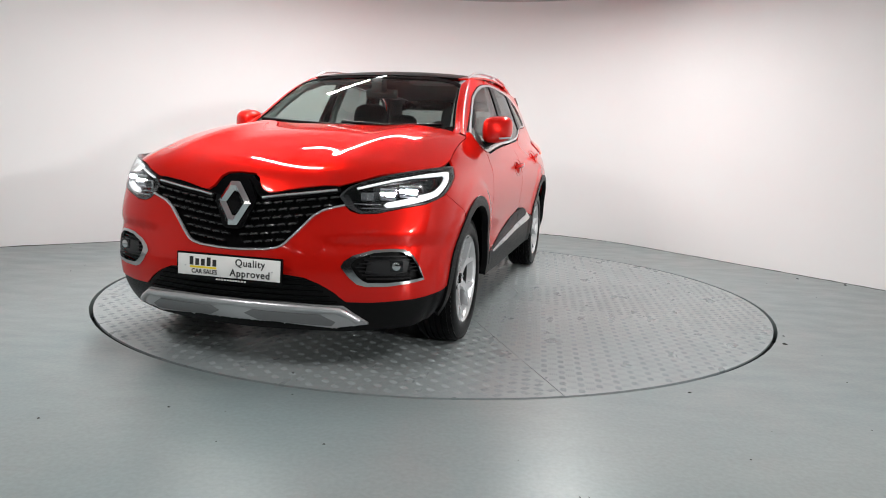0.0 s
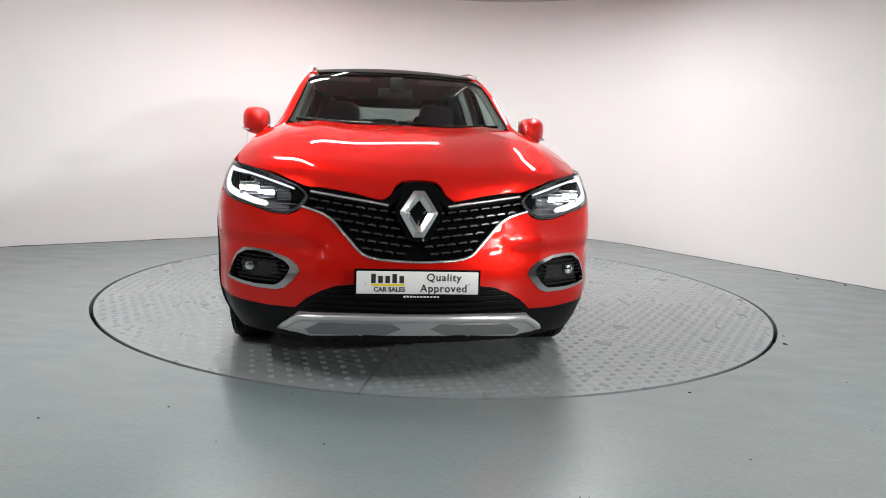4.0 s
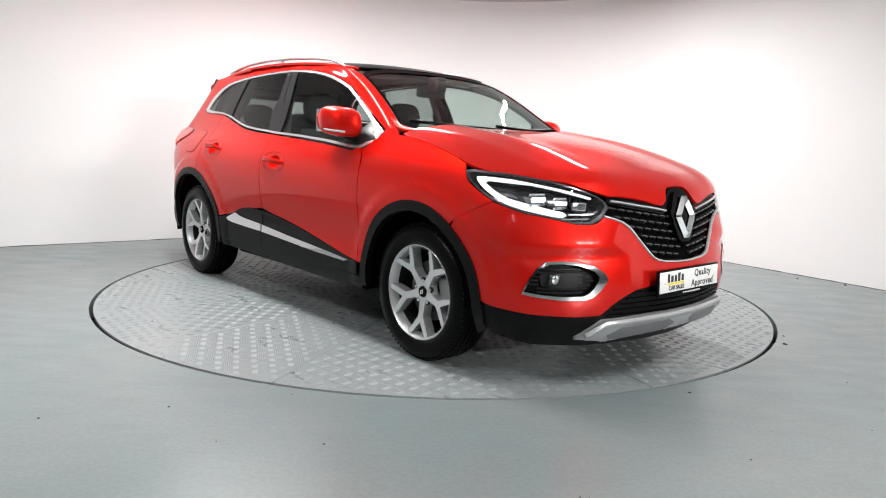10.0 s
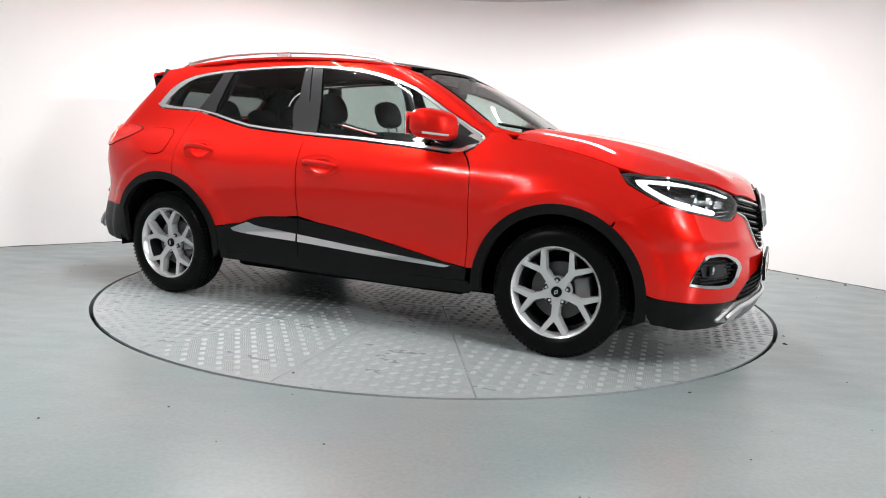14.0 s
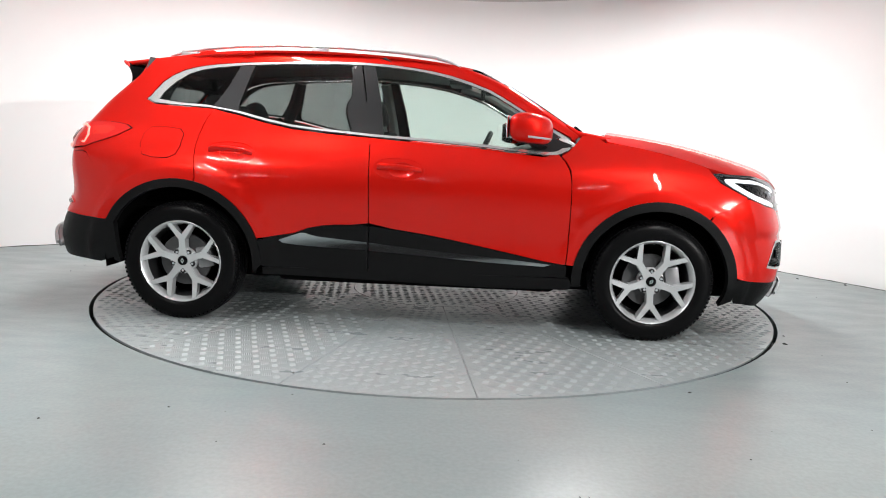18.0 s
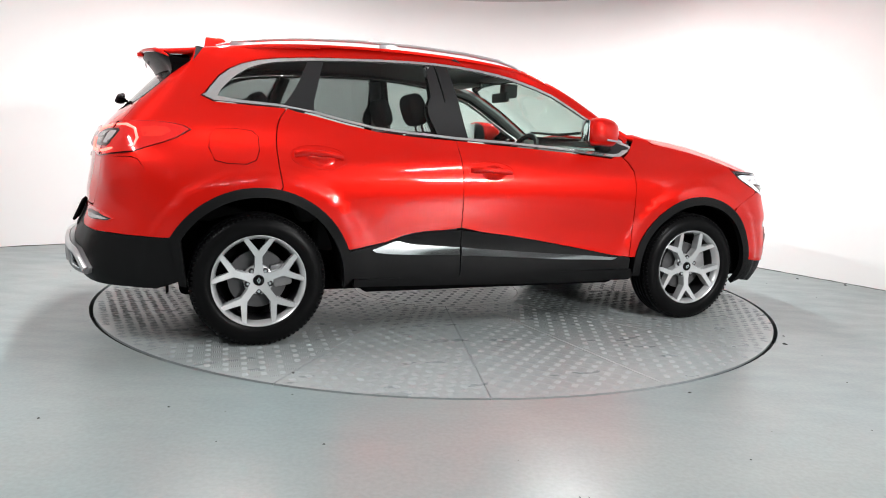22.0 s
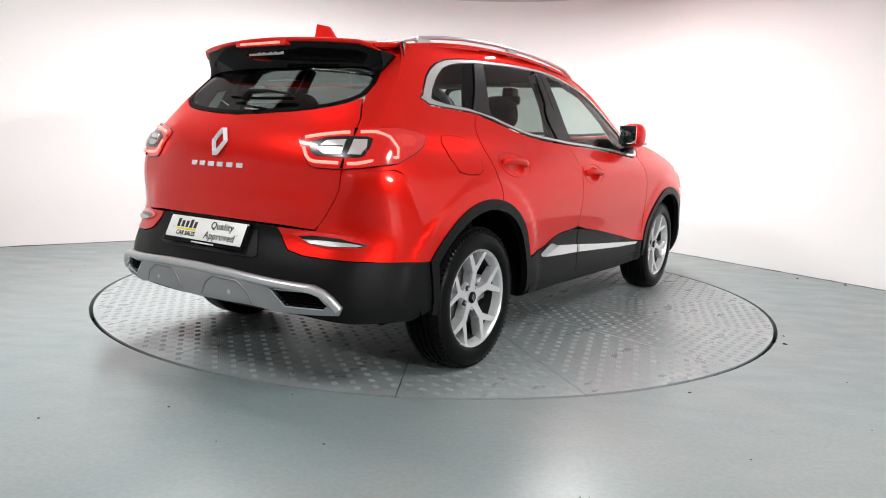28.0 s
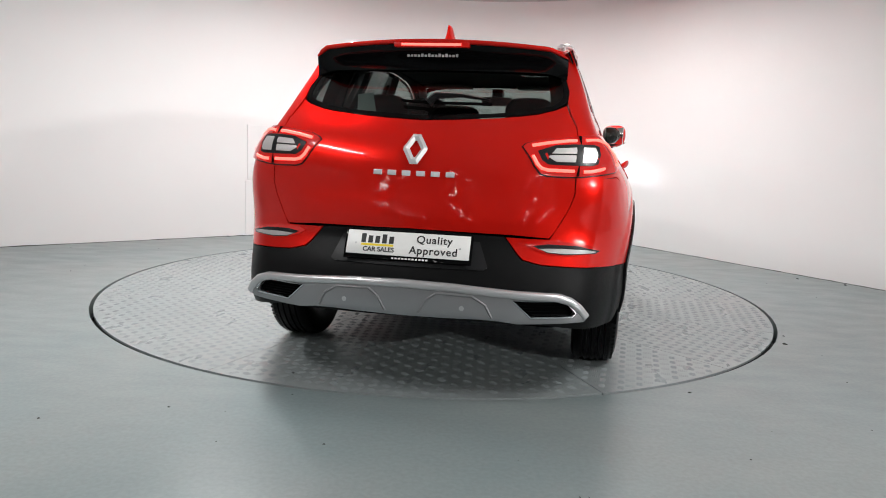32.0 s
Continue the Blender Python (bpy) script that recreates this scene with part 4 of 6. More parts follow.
    half = SIDE.outline(("r", [(0.0, 1.147), (0.15, 1.154), (0.30, 1.165), (0.40, 1.176), (0.471, 1.188), (0.545, 1.212), (0.582, 1.24), (0.587, 1.29), (0.563, 1.36), (0.52, 1.42), (0.0, 1.44)]))
    c = np.array([SIDE.last, 1.28])
    ring = SIDE.across_rear(half)
    upper("rear_window_border", ring, GLOSS_BLACK, gate, "black printed border of the rear window", 0.002, -0.0005, holes=[[tuple(c + (np.array(p) - c) * (0.955, 0.87)) for p in ring]], step=0.04)
    upper("rear_window", SIDE.across_rear(half), REAR_GLASS, label="dark tinted rear window", thick=0.005, lift=-0.003, step=0.05)
    for s in BOTH:
        loop = SIDE.outline(("r", [(0.557, 0.686), (0.603, 0.765), (0.628, 0.815), (0.645, 0.866), (0.646, 0.93)]), ("x", [(-1.90, 0.935), (-1.87, 0.925), (-1.796, 0.818), (-1.747, 0.738), (-1.672, 0.650)]),
                            ("x", arc(-WX, WZ, ARCH_R, 138, 151, 4)), ("x", [(-1.76, 0.562), (-1.90, 0.569)]), ("r", [(0.76, 0.577), (0.66, 0.583), (0.533, 0.590), (0.46, 0.607), (0.435, 0.63), (0.385, 0.690)]))
        upper("rear_bumper", loop, RED, label="red rear bumper corner", side=s)
    half = SIDE.outline(("r", [(0.0, 0.705), (0.38, 0.692), (0.43, 0.628), (0.455, 0.604), (0.533, 0.587), (0.66, 0.580), (0.76, 0.574)]), ("x", [(-1.90, 0.566), (-1.735, 0.559), (-1.69, 0.46), (-1.70, 0.345), (-1.80, 0.31)]), ("r", [(0.72, 0.325), (0.55, 0.35), (0.0, 0.36)]))
    low = upper("rear_lower_bumper", SIDE.across_rear(half), BLACK_PLASTIC, label="black plastic lower rear bumper", lift=-0.004, thick=0.03)
    half = SIDE.outline(("r", [(0.0, 0.675), (0.285, 0.668), (0.325, 0.572), (0.31, 0.562), (0.0, 0.562)]))
    upper("plate_recess", SIDE.across_rear(half), SATIN_BLACK, low, "black recess behind the plate", 0.003, 0.002)
    half = SIDE.outline(("r", [(0.0, 0.512), (0.20, 0.507), (0.447, 0.490), (0.612, 0.483), (0.650, 0.468), (0.685, 0.440), (0.712, 0.400), (0.700, 0.372), (0.62, 0.368), (0.45, 0.362), (0.38, 0.372), (0.30, 0.375), (0.0, 0.372)]))
    vent = smooth_loop(SIDE.outline(("r", [(0.43, 0.452), (0.60, 0.455), (0.635, 0.445), (0.668, 0.410), (0.655, 0.395), (0.50, 0.391)])), 1)
    mirrored = [(2 * SIDE.last - k, z) for k, z in vent]
    rskid = upper("rear_skid_plate", SIDE.across_rear(half), SKID, label="silver rear skid plate with two vents", lift=0.016, thick=0.03, holes=[vent, mirrored], step=0.014, dome=0.014)
    # bar in a paler silver than the plate stands for the ceiling's reflection
    bar = SIDE.outline(("r", [(0.0, 0.494), (0.20, 0.490), (0.45, 0.474), (0.60, 0.467), (0.645, 0.454), (0.675, 0.430), (0.700, 0.396)]))
    strip("skid_sheen_bar", *SI, bar[::-1] + [(2 * SIDE.last - k, z) for k, z in bar[1:]], 0.034, 0.014, SATIN, rskid, "brighter bar along the plate's top", lift=0.024)
    for s, loop in ((1, vent), (-1, mirrored)):
        upper("vent_mesh", loop, DARK, rskid, "black vent mesh", 0.004, -0.002, step=0.05)
        for i in range(5):
            z = 0.402 + i * 0.011
            path = [SIDE.by_rear(y, z) for y in np.linspace(0.46 + i * 0.0, 0.645 - i * 0.006, 8)]
            strip("vent_slat", *SI, path, 0.004, 0.006, GLOSS_BLACK, rskid, side=s, lift=0.004)
        strip("vent_rim", *SI, vent, 0.010, 0.008, CHROME, rskid, "chrome vent rim", side=s, closed=True, lift=0.016)
        loop = SIDE.outline(("r", [(0.075, 0.395), (0.105, 0.440), (0.14, 0.462), (0.27, 0.458), (0.32, 0.430), (0.345, 0.388)]))
        upper("skid_panel", loop, SKID, rskid, "raised panel in the skid plate", 0.004, 0.0305, s, step=0.014, dome=0.005)
        # raised strip whose darker silver paints the shade of a groove
        strip("panel_groove_shade", *SI, SIDE.outline(("r", [(0.068, 0.393), (0.098, 0.442), (0.136, 0.468), (0.272, 0.464), (0.326, 0.434), (0.352, 0.388)])), 0.010, 0.003, DARK_SILVER, rskid, "dark groove over the panel", side=s, lift=0.0305)
        bm = bmesh.new()
        p, n = SIDE.at(*SIDE.by_rear(0.236, 0.420)), SIDE.normal(*SIDE.by_rear(0.236, 0.420))
        lathe(bm, [(0.0, 0.036), (0.009, 0.036), (0.0115, 0.034), (0.0125, 0.02)], 20, Matrix.Translation(p) @ n.to_track_quat("Y", "Z").to_matrix().to_4x4())
        for v in bm.verts:
            v.co.y *= s
        part("parking_sensor", bm, SATIN, rskid, "round parking sensor")
    # windscreen, roof, spoiler
    half = [(0.0, 1.49), (0.8, 1.487), (1.5, 1.477), (2.0, 1.466), (2.4, 1.452), (2.68, 1.43), (2.66, 1.38), (2.64, 1.3), (2.62, 1.2), (2.60, 1.11), (2.2, 1.085), (1.5, 1.07), (0.8, 1.065), (0.0, 1.063)]
    upper("windscreen", SIDE.across_front(half), CLEAR_GLASS, label="clear laminated windscreen", thick=0.005, lift=-0.003, step=0.05)
    band = [(0.0, 1.492), (0.8, 1.489), (1.5, 1.479), (2.0, 1.468), (2.4, 1.454), (2.69, 1.432), (2.66, 1.405), (2.3, 1.437), (1.6, 1.456), (0.8, 1.466), (0.0, 1.469)]
    low_band = [(0.0, 1.112), (0.8, 1.114), (1.5, 1.119), (2.1, 1.129), (2.45, 1.15), (2.60, 1.15), (2.60, 1.112), (2.2, 1.087), (1.5, 1.072), (0.8, 1.067), (0.0, 1.065)]
    upper("windscreen_foot_band", SIDE.across_front(low_band), GLOSS_BLACK, label="black printed band at the windscreen's foot", thick=0.003, lift=0.002, step=0.05)
    for s in BOTH:
        upper("windscreen_side_band", [(2.655, 1.400), (2.57, 1.398), (2.53, 1.30), (2.51, 1.20), (2.50, 1.153), (2.605, 1.153), (2.618, 1.2), (2.638, 1.3)], GLOSS_BLACK, label="black printed band at the windscreen's side", thick=0.003, lift=0.002, side=s, step=0.05)
        bm = bmesh.new()
        a, b = SIDE.at(2.78, 1.175), SIDE.at(2.78, 1.128)
        tube(bm, [(v.x, s * v.y, v.z) for v in (a, b, Vector((1.0, b.y + 0.01, 1.108)), Vector((1.07, b.y + 0.02, 1.104)))], [0.012, 0.022, 0.024, 0.012], 10, 0.8)
        part("wing_corner", bm, RED, car, "red wing corner at the pillar's foot", angle=60)
    upper("windscreen_band", SIDE.across_front(band), GLOSS_BLACK, label="black printed band on the windscreen", thick=0.003, lift=0.002, step=0.05)
    for s in BOTH:
        side_strip = [(0.285, 0.515), (0.22, 0.565), (0.0, 0.581), (-0.5, 0.592), (-1.012, 0.588), (-1.012, 0.545), (-0.5, 0.548), (0.0, 0.536), (0.2, 0.52)]
        sheet("roof_side", *over(roof_z), [(x, s * y) for x, y in side_strip], 0.014, RED, car, "red roof edge under the rail", 0.03)
    roof = [(0.375, 0.0), (0.36, 0.2), (0.32, 0.4), (0.287, 0.511), (0.2, 0.516), (0.0, 0.532), (-0.5, 0.544), (-1.012, 0.541), (-1.012, 0.0)]
    sheet("panoramic_roof", *over(roof_z), roof + [(x, -y) for x, y in reversed(roof[1:-1])], 0.012, GLOSS_BLACK, car, "gloss black panoramic roof", 0.05)
    for s in BOTH:
        bm = bmesh.new()
        tube(bm, [(x, s * y, float(ROOF_EDGE(x)) - 0.010) for x, y in ((-0.98, 0.585), (-1.2, 0.574), (-1.4, 0.560), (-1.55, 0.549), (-1.66, 0.546), (-1.73, 0.532))], 0.012, 8)
        part("roof_joint", bm, RED, car, "red seam between roof and side frame")
    roof = [(-1.018, 0.0), (-1.018, 0.588), (-1.3, 0.57), (-1.55, 0.548), (-1.66, 0.552), (-1.735, 0.535), (-1.785, 0.495), (-1.82, 0.40), (-1.85, 0.25), (-1.868, 0.0)]
    sheet("roof_panel", *over(roof_z), roof + [(x, -y) for x, y in reversed(roof[1:-1])], 0.014, RED, car, "red rear roof and spoiler top", 0.04)


def dish_loop(x, z):
    return SIDE.outline(("x", [(x + 0.074 * math.cos(a) + 0.012, z + 0.042 * math.sin(a) - 0.003) for a in np.linspace(0, 2 * math.pi, 24, endpoint=False)]))


def door_handle(door, s, x, z):
    bm = bmesh.new()
    rings = []
    for r in (1.04, 0.97, 0.88, 0.72, 0.5, 0.25, 0.02):
        row = []
        for a in np.linspace(0, 2 * math.pi, 28, endpoint=False):
            q = SIDE.by_x(x + 0.012 + 0.074 * r * math.cos(a), z - 0.003 + 0.042 * r * math.sin(a))
            v = SIDE.at(*q) - SIDE.normal(*q) * (0.004 if r > 1 else 0.019 * (1 - r ** 3) + 0.001)
            row.append(bm.verts.new((v.x, s * v.y, v.z)))
        rings.append(row)
    for a, b in zip(rings, rings[1:]):
        for i in range(28):
            bm.faces.new((a[i], a[(i + 1) % 28], b[(i + 1) % 28], b[i]))
    bm.faces.new(rings[-1])
    bmesh.ops.recalc_face_normals(bm, faces=bm.faces[:])
    part("handle_recess", bm, RED, door, "hollow behind the handle", angle=60)
    ring = [SIDE.by_x(x + 0.140 * math.copysign(abs(math.cos(a)) ** 0.8, math.cos(a)), z + 0.057 * math.sin(a) - 0.007 * math.cos(a)) for a in np.linspace(0, 2 * math.pi, 40, endpoint=False)]
    strip("handle_joint", *SI, ring, 0.002, 0.0016, RED, door, side=s, closed=True, lift=0.0012)
    rows = []
    bm = bmesh.new()
    for i, u in enumerate(np.linspace(-1, 1, 15)):
        xx = x + u * 0.122
        zc = z - 0.006 * u + 0.003
        q = SIDE.by_x(xx, zc)
        c, m = SIDE.at(*q), SIDE.normal(*q)
        out = 0.004 + 0.038 * max(0.0, 1 - abs(u) ** 3.2)
        h = 0.0105 + 0.0045 * (1 - u * u) + (0.005 if u < -0.55 else 0)
        c = c + m * out * 0.8
        rows.append([bm.verts.new((v.x, s * v.y, v.z)) for v in [c + m * (0.011 * math.cos(a)) + Vector((0, 0, h * math.sin(a))) for a in (2 * math.pi * j / 10 for j in range(10))]])
    for a, b in zip(rows, rows[1:]):
        for j in range(10):
            bm.faces.new((a[j], a[(j + 1) % 10], b[(j + 1) % 10], b[j]))
    bm.faces.new(rows[0])
    bm.faces.new(rows[-1])
    part("door_handle", bm, RED, door, "red door handle", angle=60)


body_panels()


# ---- lamps, grille and badges ----
def flat_mirror(k, z):
    return (-k, z)


def front_details():
    # grille: black backing, rows of broken slats, chrome edge
    half = LOWER.outline(("f", [(0.0, 0.885), (0.055, 0.880), (0.100, 0.842), (0.122, 0.812), (0.15, 0.806), (0.30, 0.832), (0.436, 0.852), (0.468, 0.835), (0.492, 0.775), (0.398, 0.742), (0.335, 0.692), (0.245, 0.592), (0.205, 0.570), (0.109, 0.558), (0.0, 0.554)]))
    grille = lower("grille", LOWER.across_front(half), DARK, label="black grille with broken slats", lift=-0.026, thick=0.02)
    half = LOWER.outline(("f", [(0.0, 0.889), (0.058, 0.884), (0.103, 0.846), (0.124, 0.816), (0.15, 0.810), (0.30, 0.836), (0.436, 0.856), (0.462, 0.838), (0.46, 0.822), (0.436, 0.815), (0.30, 0.795), (0.14, 0.772), (0.12, 0.778), (0.10, 0.80), (0.05, 0.845), (0.0, 0.848)]))
    lower("grille_header", LOWER.across_front(half), GLOSS_BLACK, grille, "gloss black bar over the grille", 0.02, -0.004)
    for i in range(6):
        z = 0.752 - i * 0.033
        for s in BOTH:
            y = 0.030 + 0.024 * (i % 2)
            while y < 0.46:
                zz = z + 0.045 * (y / 0.4) ** 1.2
                if y + 0.05 > float(np.interp(zz, [0.565, 0.60, 0.70, 0.745, 0.775], [0.19, 0.265, 0.345, 0.415, 0.49])) or zz < 0.575:
                    break
                path = [LOWER.by_front(q, zz + 0.045 * ((q / 0.4) ** 1.2 - (y / 0.4) ** 1.2) - d) for q, d in ((y, 0.004), (y + 0.005, 0.0), (y + 0.028, 0.0), (y + 0.033, 0.004))]
                strip("grille_slat", *LO, path, 0.014, 0.016, GRILLE_BLACK, grille, side=s, lift=-0.018)
                y += 0.049
    edge = LOWER.outline(("f", [(0.0, 0.556), (0.055, 0.557), (0.109, 0.560), (0.16, 0.563), (0.205, 0.572), (0.228, 0.582), (0.245, 0.596), (0.27, 0.622), (0.335, 0.694), (0.36, 0.720), (0.398, 0.743), (0.44, 0.756), (0.485, 0.768)]))
    strip("grille_edge_trim", *LO, [flat_mirror(*p) for p in reversed(edge[1:])] + edge, 0.013, 0.009, BRIGHT, car, "chrome grille edge", lift=-0.001)
    for s in BOTH:
        strip("grille_top_trim", *LO, LOWER.outline(("f", [(0.125, 0.786), (0.20, 0.798), (0.30, 0.811), (0.40, 0.825), (0.447, 0.831)])), 0.013, 0.009, BRIGHT, grille, "thin chrome strip", side=s, lift=0.002)
    # badge: a plain bright diamond in a black frame
    def diamond(name, c, pts, hole, y_axis, material, parent, label, depth, base):
        bm = bmesh.new()
        o, u, n = c
        ring = [(a, b) for a, b in pts]
        up = Vector((0, 0, 1)) - n * n.z
        up.normalize()
        outer = [bm.verts.new(o + u * a + up * b + n * base) for a, b in ring]
        mid = [bm.verts.new(o + u * (a + h[0]) * 0.5 + up * ((b + h[1]) * 0.5) + n * (base + depth)) for (a, b), h in zip(ring, hole)]
        inn = [bm.verts.new(o + u * a + up * b + n * base) for a, b in hole]
        m = len(ring)
        for i in range(m):
            j = (i + 1) % m
            bm.faces.new((outer[i], outer[j], mid[j], mid[i]))
            bm.faces.new((mid[i], mid[j], inn[j], inn[i]))
        return part(name, bm, material, parent, label, angle=10)
    p = LOWER.at(0, 0.755)
    half = LOWER.outline(("f", [(0.0, 0.872), (0.042, 0.868), (0.06, 0.85), (0.098, 0.782), (0.098, 0.765), (0.05, 0.652), (0.03, 0.642), (0.0, 0.641)]))
    frame_part = lower("badge_frame", LOWER.across_front(half), GLOSS_BLACK, label="gloss black badge frame", lift=0.012, thick=0.035, dome=0.004)
    ax = (p + Vector((0.004, 0, 0)), Vector((0, 1, 0)), Vector((0.985, 0, 0.17)))
    diamond("badge", ax, [(0.022, 0.096), (0.078, 0.010), (0.078, -0.002), (0.022, -0.098), (-0.022, -0.098), (-0.078, -0.002), (-0.078, 0.010), (-0.022, 0.096)],
            [(0.004, 0.054), (0.038, 0.004), (0.038, 0.001), (0.004, -0.054), (-0.004, -0.054), (-0.038, 0.001), (-0.038, 0.004), (-0.004, 0.054)], None, CHROME, frame_part, "plain chrome diamond badge", 0.016, 0.016)
    p = SIDE.at(SIDE.last, 1.022)
    ax = (p, Vector((0, 1, 0)), SIDE.normal(SIDE.last, 1.022))
    diamond("rear_badge", ax, [(0.016, 0.066), (0.05, 0.006), (0.05, -0.004), (0.016, -0.066), (-0.016, -0.066), (-0.05, -0.004), (-0.05, 0.006), (-0.016, 0.066)],
            [(0.003, 0.036), (0.023, 0.002), (0.023, 0.0), (0.003, -0.036), (-0.003, -0.036), (-0.023, 0.0), (-0.023, 0.002), (-0.003, 0.036)], None, BADGE, car, "plain chrome diamond badge on the tailgate", 0.012, 0.006)
    # bright name bars on the tailgate
    for i, y in enumerate(np.linspace(0.150, -0.150, 6)):
        bm = bmesh.new()
        q = SIDE.by_rear(abs(y), 0.927)
        o, n = SIDE.at(*q), SIDE.normal(*q)
        o.y, n.y = (o.y if y > 0 else -o.y), (n.y if y > 0 else -n.y)
        box(bm, (-0.018, -0.001, -0.0105), (0.018, 0.006, 0.0105), 0.002, Matrix.Translation(o) @ n.to_track_quat("Y", "Z").to_matrix().to_4x4())
        part("name_bar", bm, BADGE, car, "small chrome name bar")
    # fog lamps
    hole = LOWER.outline(("x", [(1.945, 0.437), (1.965, 0.50), (1.985, 0.55)]), ("f", [(0.735, 0.577), (0.68, 0.580), (0.614, 0.575), (0.534, 0.550), (0.50, 0.525), (0.488, 0.50), (0.525, 0.452), (0.555, 0.425), (0.59, 0.414), (0.68, 0.415), (0.755, 0.425)]))
    inner = LOWER.outline(("x", [(1.952, 0.448), (1.972, 0.50), (1.990, 0.542)]), ("f", [(0.725, 0.566), (0.68, 0.568), (0.616, 0.562), (0.552, 0.537), (0.530, 0.515), (0.532, 0.50), (0.555, 0.462), (0.58, 0.440), (0.60, 0.432), (0.68, 0.431), (0.75, 0.438)]))
    for s in BOTH:
        rim = lower("fog_lamp_surround", hole, DARK_CHROME, label="dark chrome fog lamp surround", lift=0.004, thick=0.02, side=s, holes=[inner], step=0.02)
        lower("fog_lamp_well", inner, BLACK_PLASTIC, rim, "black fog lamp well", 0.004, -0.03, s, step=0.03)
        for i in range(7):
            z = 0.446 + i * 0.017
            a, b = float(np.interp(z, [0.44, 0.50, 0.56], [0.60, 0.545, 0.62])), 0.80
            if 2 <= i <= 4:
                runs = [(a, a + 0.05), (0.765, b)]
            else:
                runs = [(a, 0.77)]
            for c, d in runs:
                strip("fog_lamp_slat", *LO, [LOWER.by_front(q, z) for q in np.linspace(c, d, 9)], 0.006, 0.01, SATIN_BLACK, rim, side=s, lift=-0.02)
        lower("fog_lamp_pocket", LOWER.outline(("f", [(0.59, 0.470), (0.60, 0.53), (0.75, 0.535), (0.762, 0.515), (0.755, 0.475), (0.70, 0.465)])), SATIN_BLACK, rim, "smooth lamp pocket", 0.02, -0.016, s)
        q = LOWER.by_front(0.715, 0.505)
        bm = bmesh.new()
        o = LOWER.at(*q)
        m = Matrix.Translation(o - LOWER.normal(*q) * 0.016) @ Matrix.Rotation(radians(-80), 4, "Z")
        box(bm, (-0.03, 0, -0.024), (0.03, 0.016, 0.024), 0.006, m)
        for v in bm.verts:
            v.co.y *= s
        lamp = part("fog_lamp_lens", bm, LAMP_DARK, rim, "dark fog lamp")
        bm = bmesh.new()
        lathe(bm, [(0.0, 0.02), (0.012, 0.019), (0.019, 0.0165)], 20, m)
        for v in bm.verts:
            v.co.y *= s
        part("fog_lamp_bulb", bm, CHROME, rim)
    # headlamps
    shell = LOWER.outline(("x", [(1.600, 0.940), (1.64, 0.945), (1.70, 0.941)]), ("f", [(0.79, 0.936), (0.736, 0.926), (0.649, 0.906), (0.558, 0.876), (0.498, 0.850), (0.470, 0.828), (0.458, 0.808), (0.470, 0.788), (0.497, 0.758), (0.547, 0.733), (0.614, 0.735), (0.715, 0.760), (0.795, 0.776)]), ("x", [(1.845, 0.800), (1.79, 0.822), (1.705, 0.866), (1.645, 0.897)]))
    c = np.mean(shell, 0)
    drl = LOWER.outline(("x", [(1.672, 0.920), (1.71, 0.922)]), ("f", [(0.785, 0.914), (0.74, 0.905), (0.66, 0.886), (0.57, 0.860), (0.525, 0.846), (0.53, 0.8405), (0.575, 0.8535), (0.66, 0.879), (0.735, 0.8975)]),
                        ("x", [(1.80, 0.904), (1.735, 0.908), (1.722, 0.898), (1.79, 0.862), (1.85, 0.835)]), ("f", [(0.755, 0.812), (0.70, 0.794), (0.655, 0.785), (0.64, 0.772), (0.655, 0.762), (0.70, 0.767), (0.79, 0.790)]), ("x", [(1.84, 0.813), (1.795, 0.836), (1.72, 0.876), (1.682, 0.903)]))
    for s in BOTH:
        lamp = lower("headlamp", shell, SMOKED, label="full headlamp unit, switched on", lift=-0.112, thick=0.02, side=s, step=0.04)
        lower("headlamp_bezel", shell, SMOKED, lamp, "smoked grey lamp edge", 0.10, -0.002, s, holes=[[tuple(c + (np.array(p) - c) * (0.955, 0.90)) for p in shell]], step=0.03)
        lower("daytime_light", drl, DRL_GLOW, lamp, "glowing white light guide", 0.012, -0.010, s, step=0.02)
        for y, z, r, m, name in ((0.735, 0.838, 0.032, LED_GLOW, "main_beam_module"), (0.655, 0.824, 0.026, LED_GLOW, "main_beam_module"), (0.575, 0.812, 0.020, LAMP_CHROME, "turn_module")):
            q = LOWER.by_front(y, z)
            o, n = LOWER.at(*q) - LOWER.normal(*q) * 0.026, Vector((0.995, 0.08, -0.01))
            mt = Matrix.Translation(o) @ n.to_track_quat("Y", "Z").to_matrix().to_4x4()
            lit = m is LED_GLOW
            w, h, dep = r * 1.25, r * (0.30 if lit else 0.7), 0.075 if lit else 0.02
            bm = bmesh.new()
            for lo, hi in (((-w, -dep, h), (w, 0.012, h + 0.003)), ((-w, -dep, -h - 0.003), (w, 0.012, -h)), ((-w - 0.003, -dep, -h), (-w, 0.012, h)), ((w, -dep, -h), (w + 0.003, 0.012, h)), ((-w, -dep - 0.003, -h), (w, -dep, h))):
                box(bm, lo, hi, 0.0, mt)
            for v in bm.verts:
                v.co.y *= s
            part(name + "_housing", bm, SMOKED if lit else LAMP_CHROME, lamp, "hooded lamp box", smooth=False)
            bm = bmesh.new()
            box(bm, (-w * 0.9, -dep + 0.002, -h * 0.7), (w * 0.9, -dep + 0.006, h * 0.7), 0.002, mt)
            for v in bm.verts:
                v.co.y *= s
            part(name, bm, m, lamp, "glowing beam module" if lit else "clear turn lamp")
            if lit:
                bm = bmesh.new()
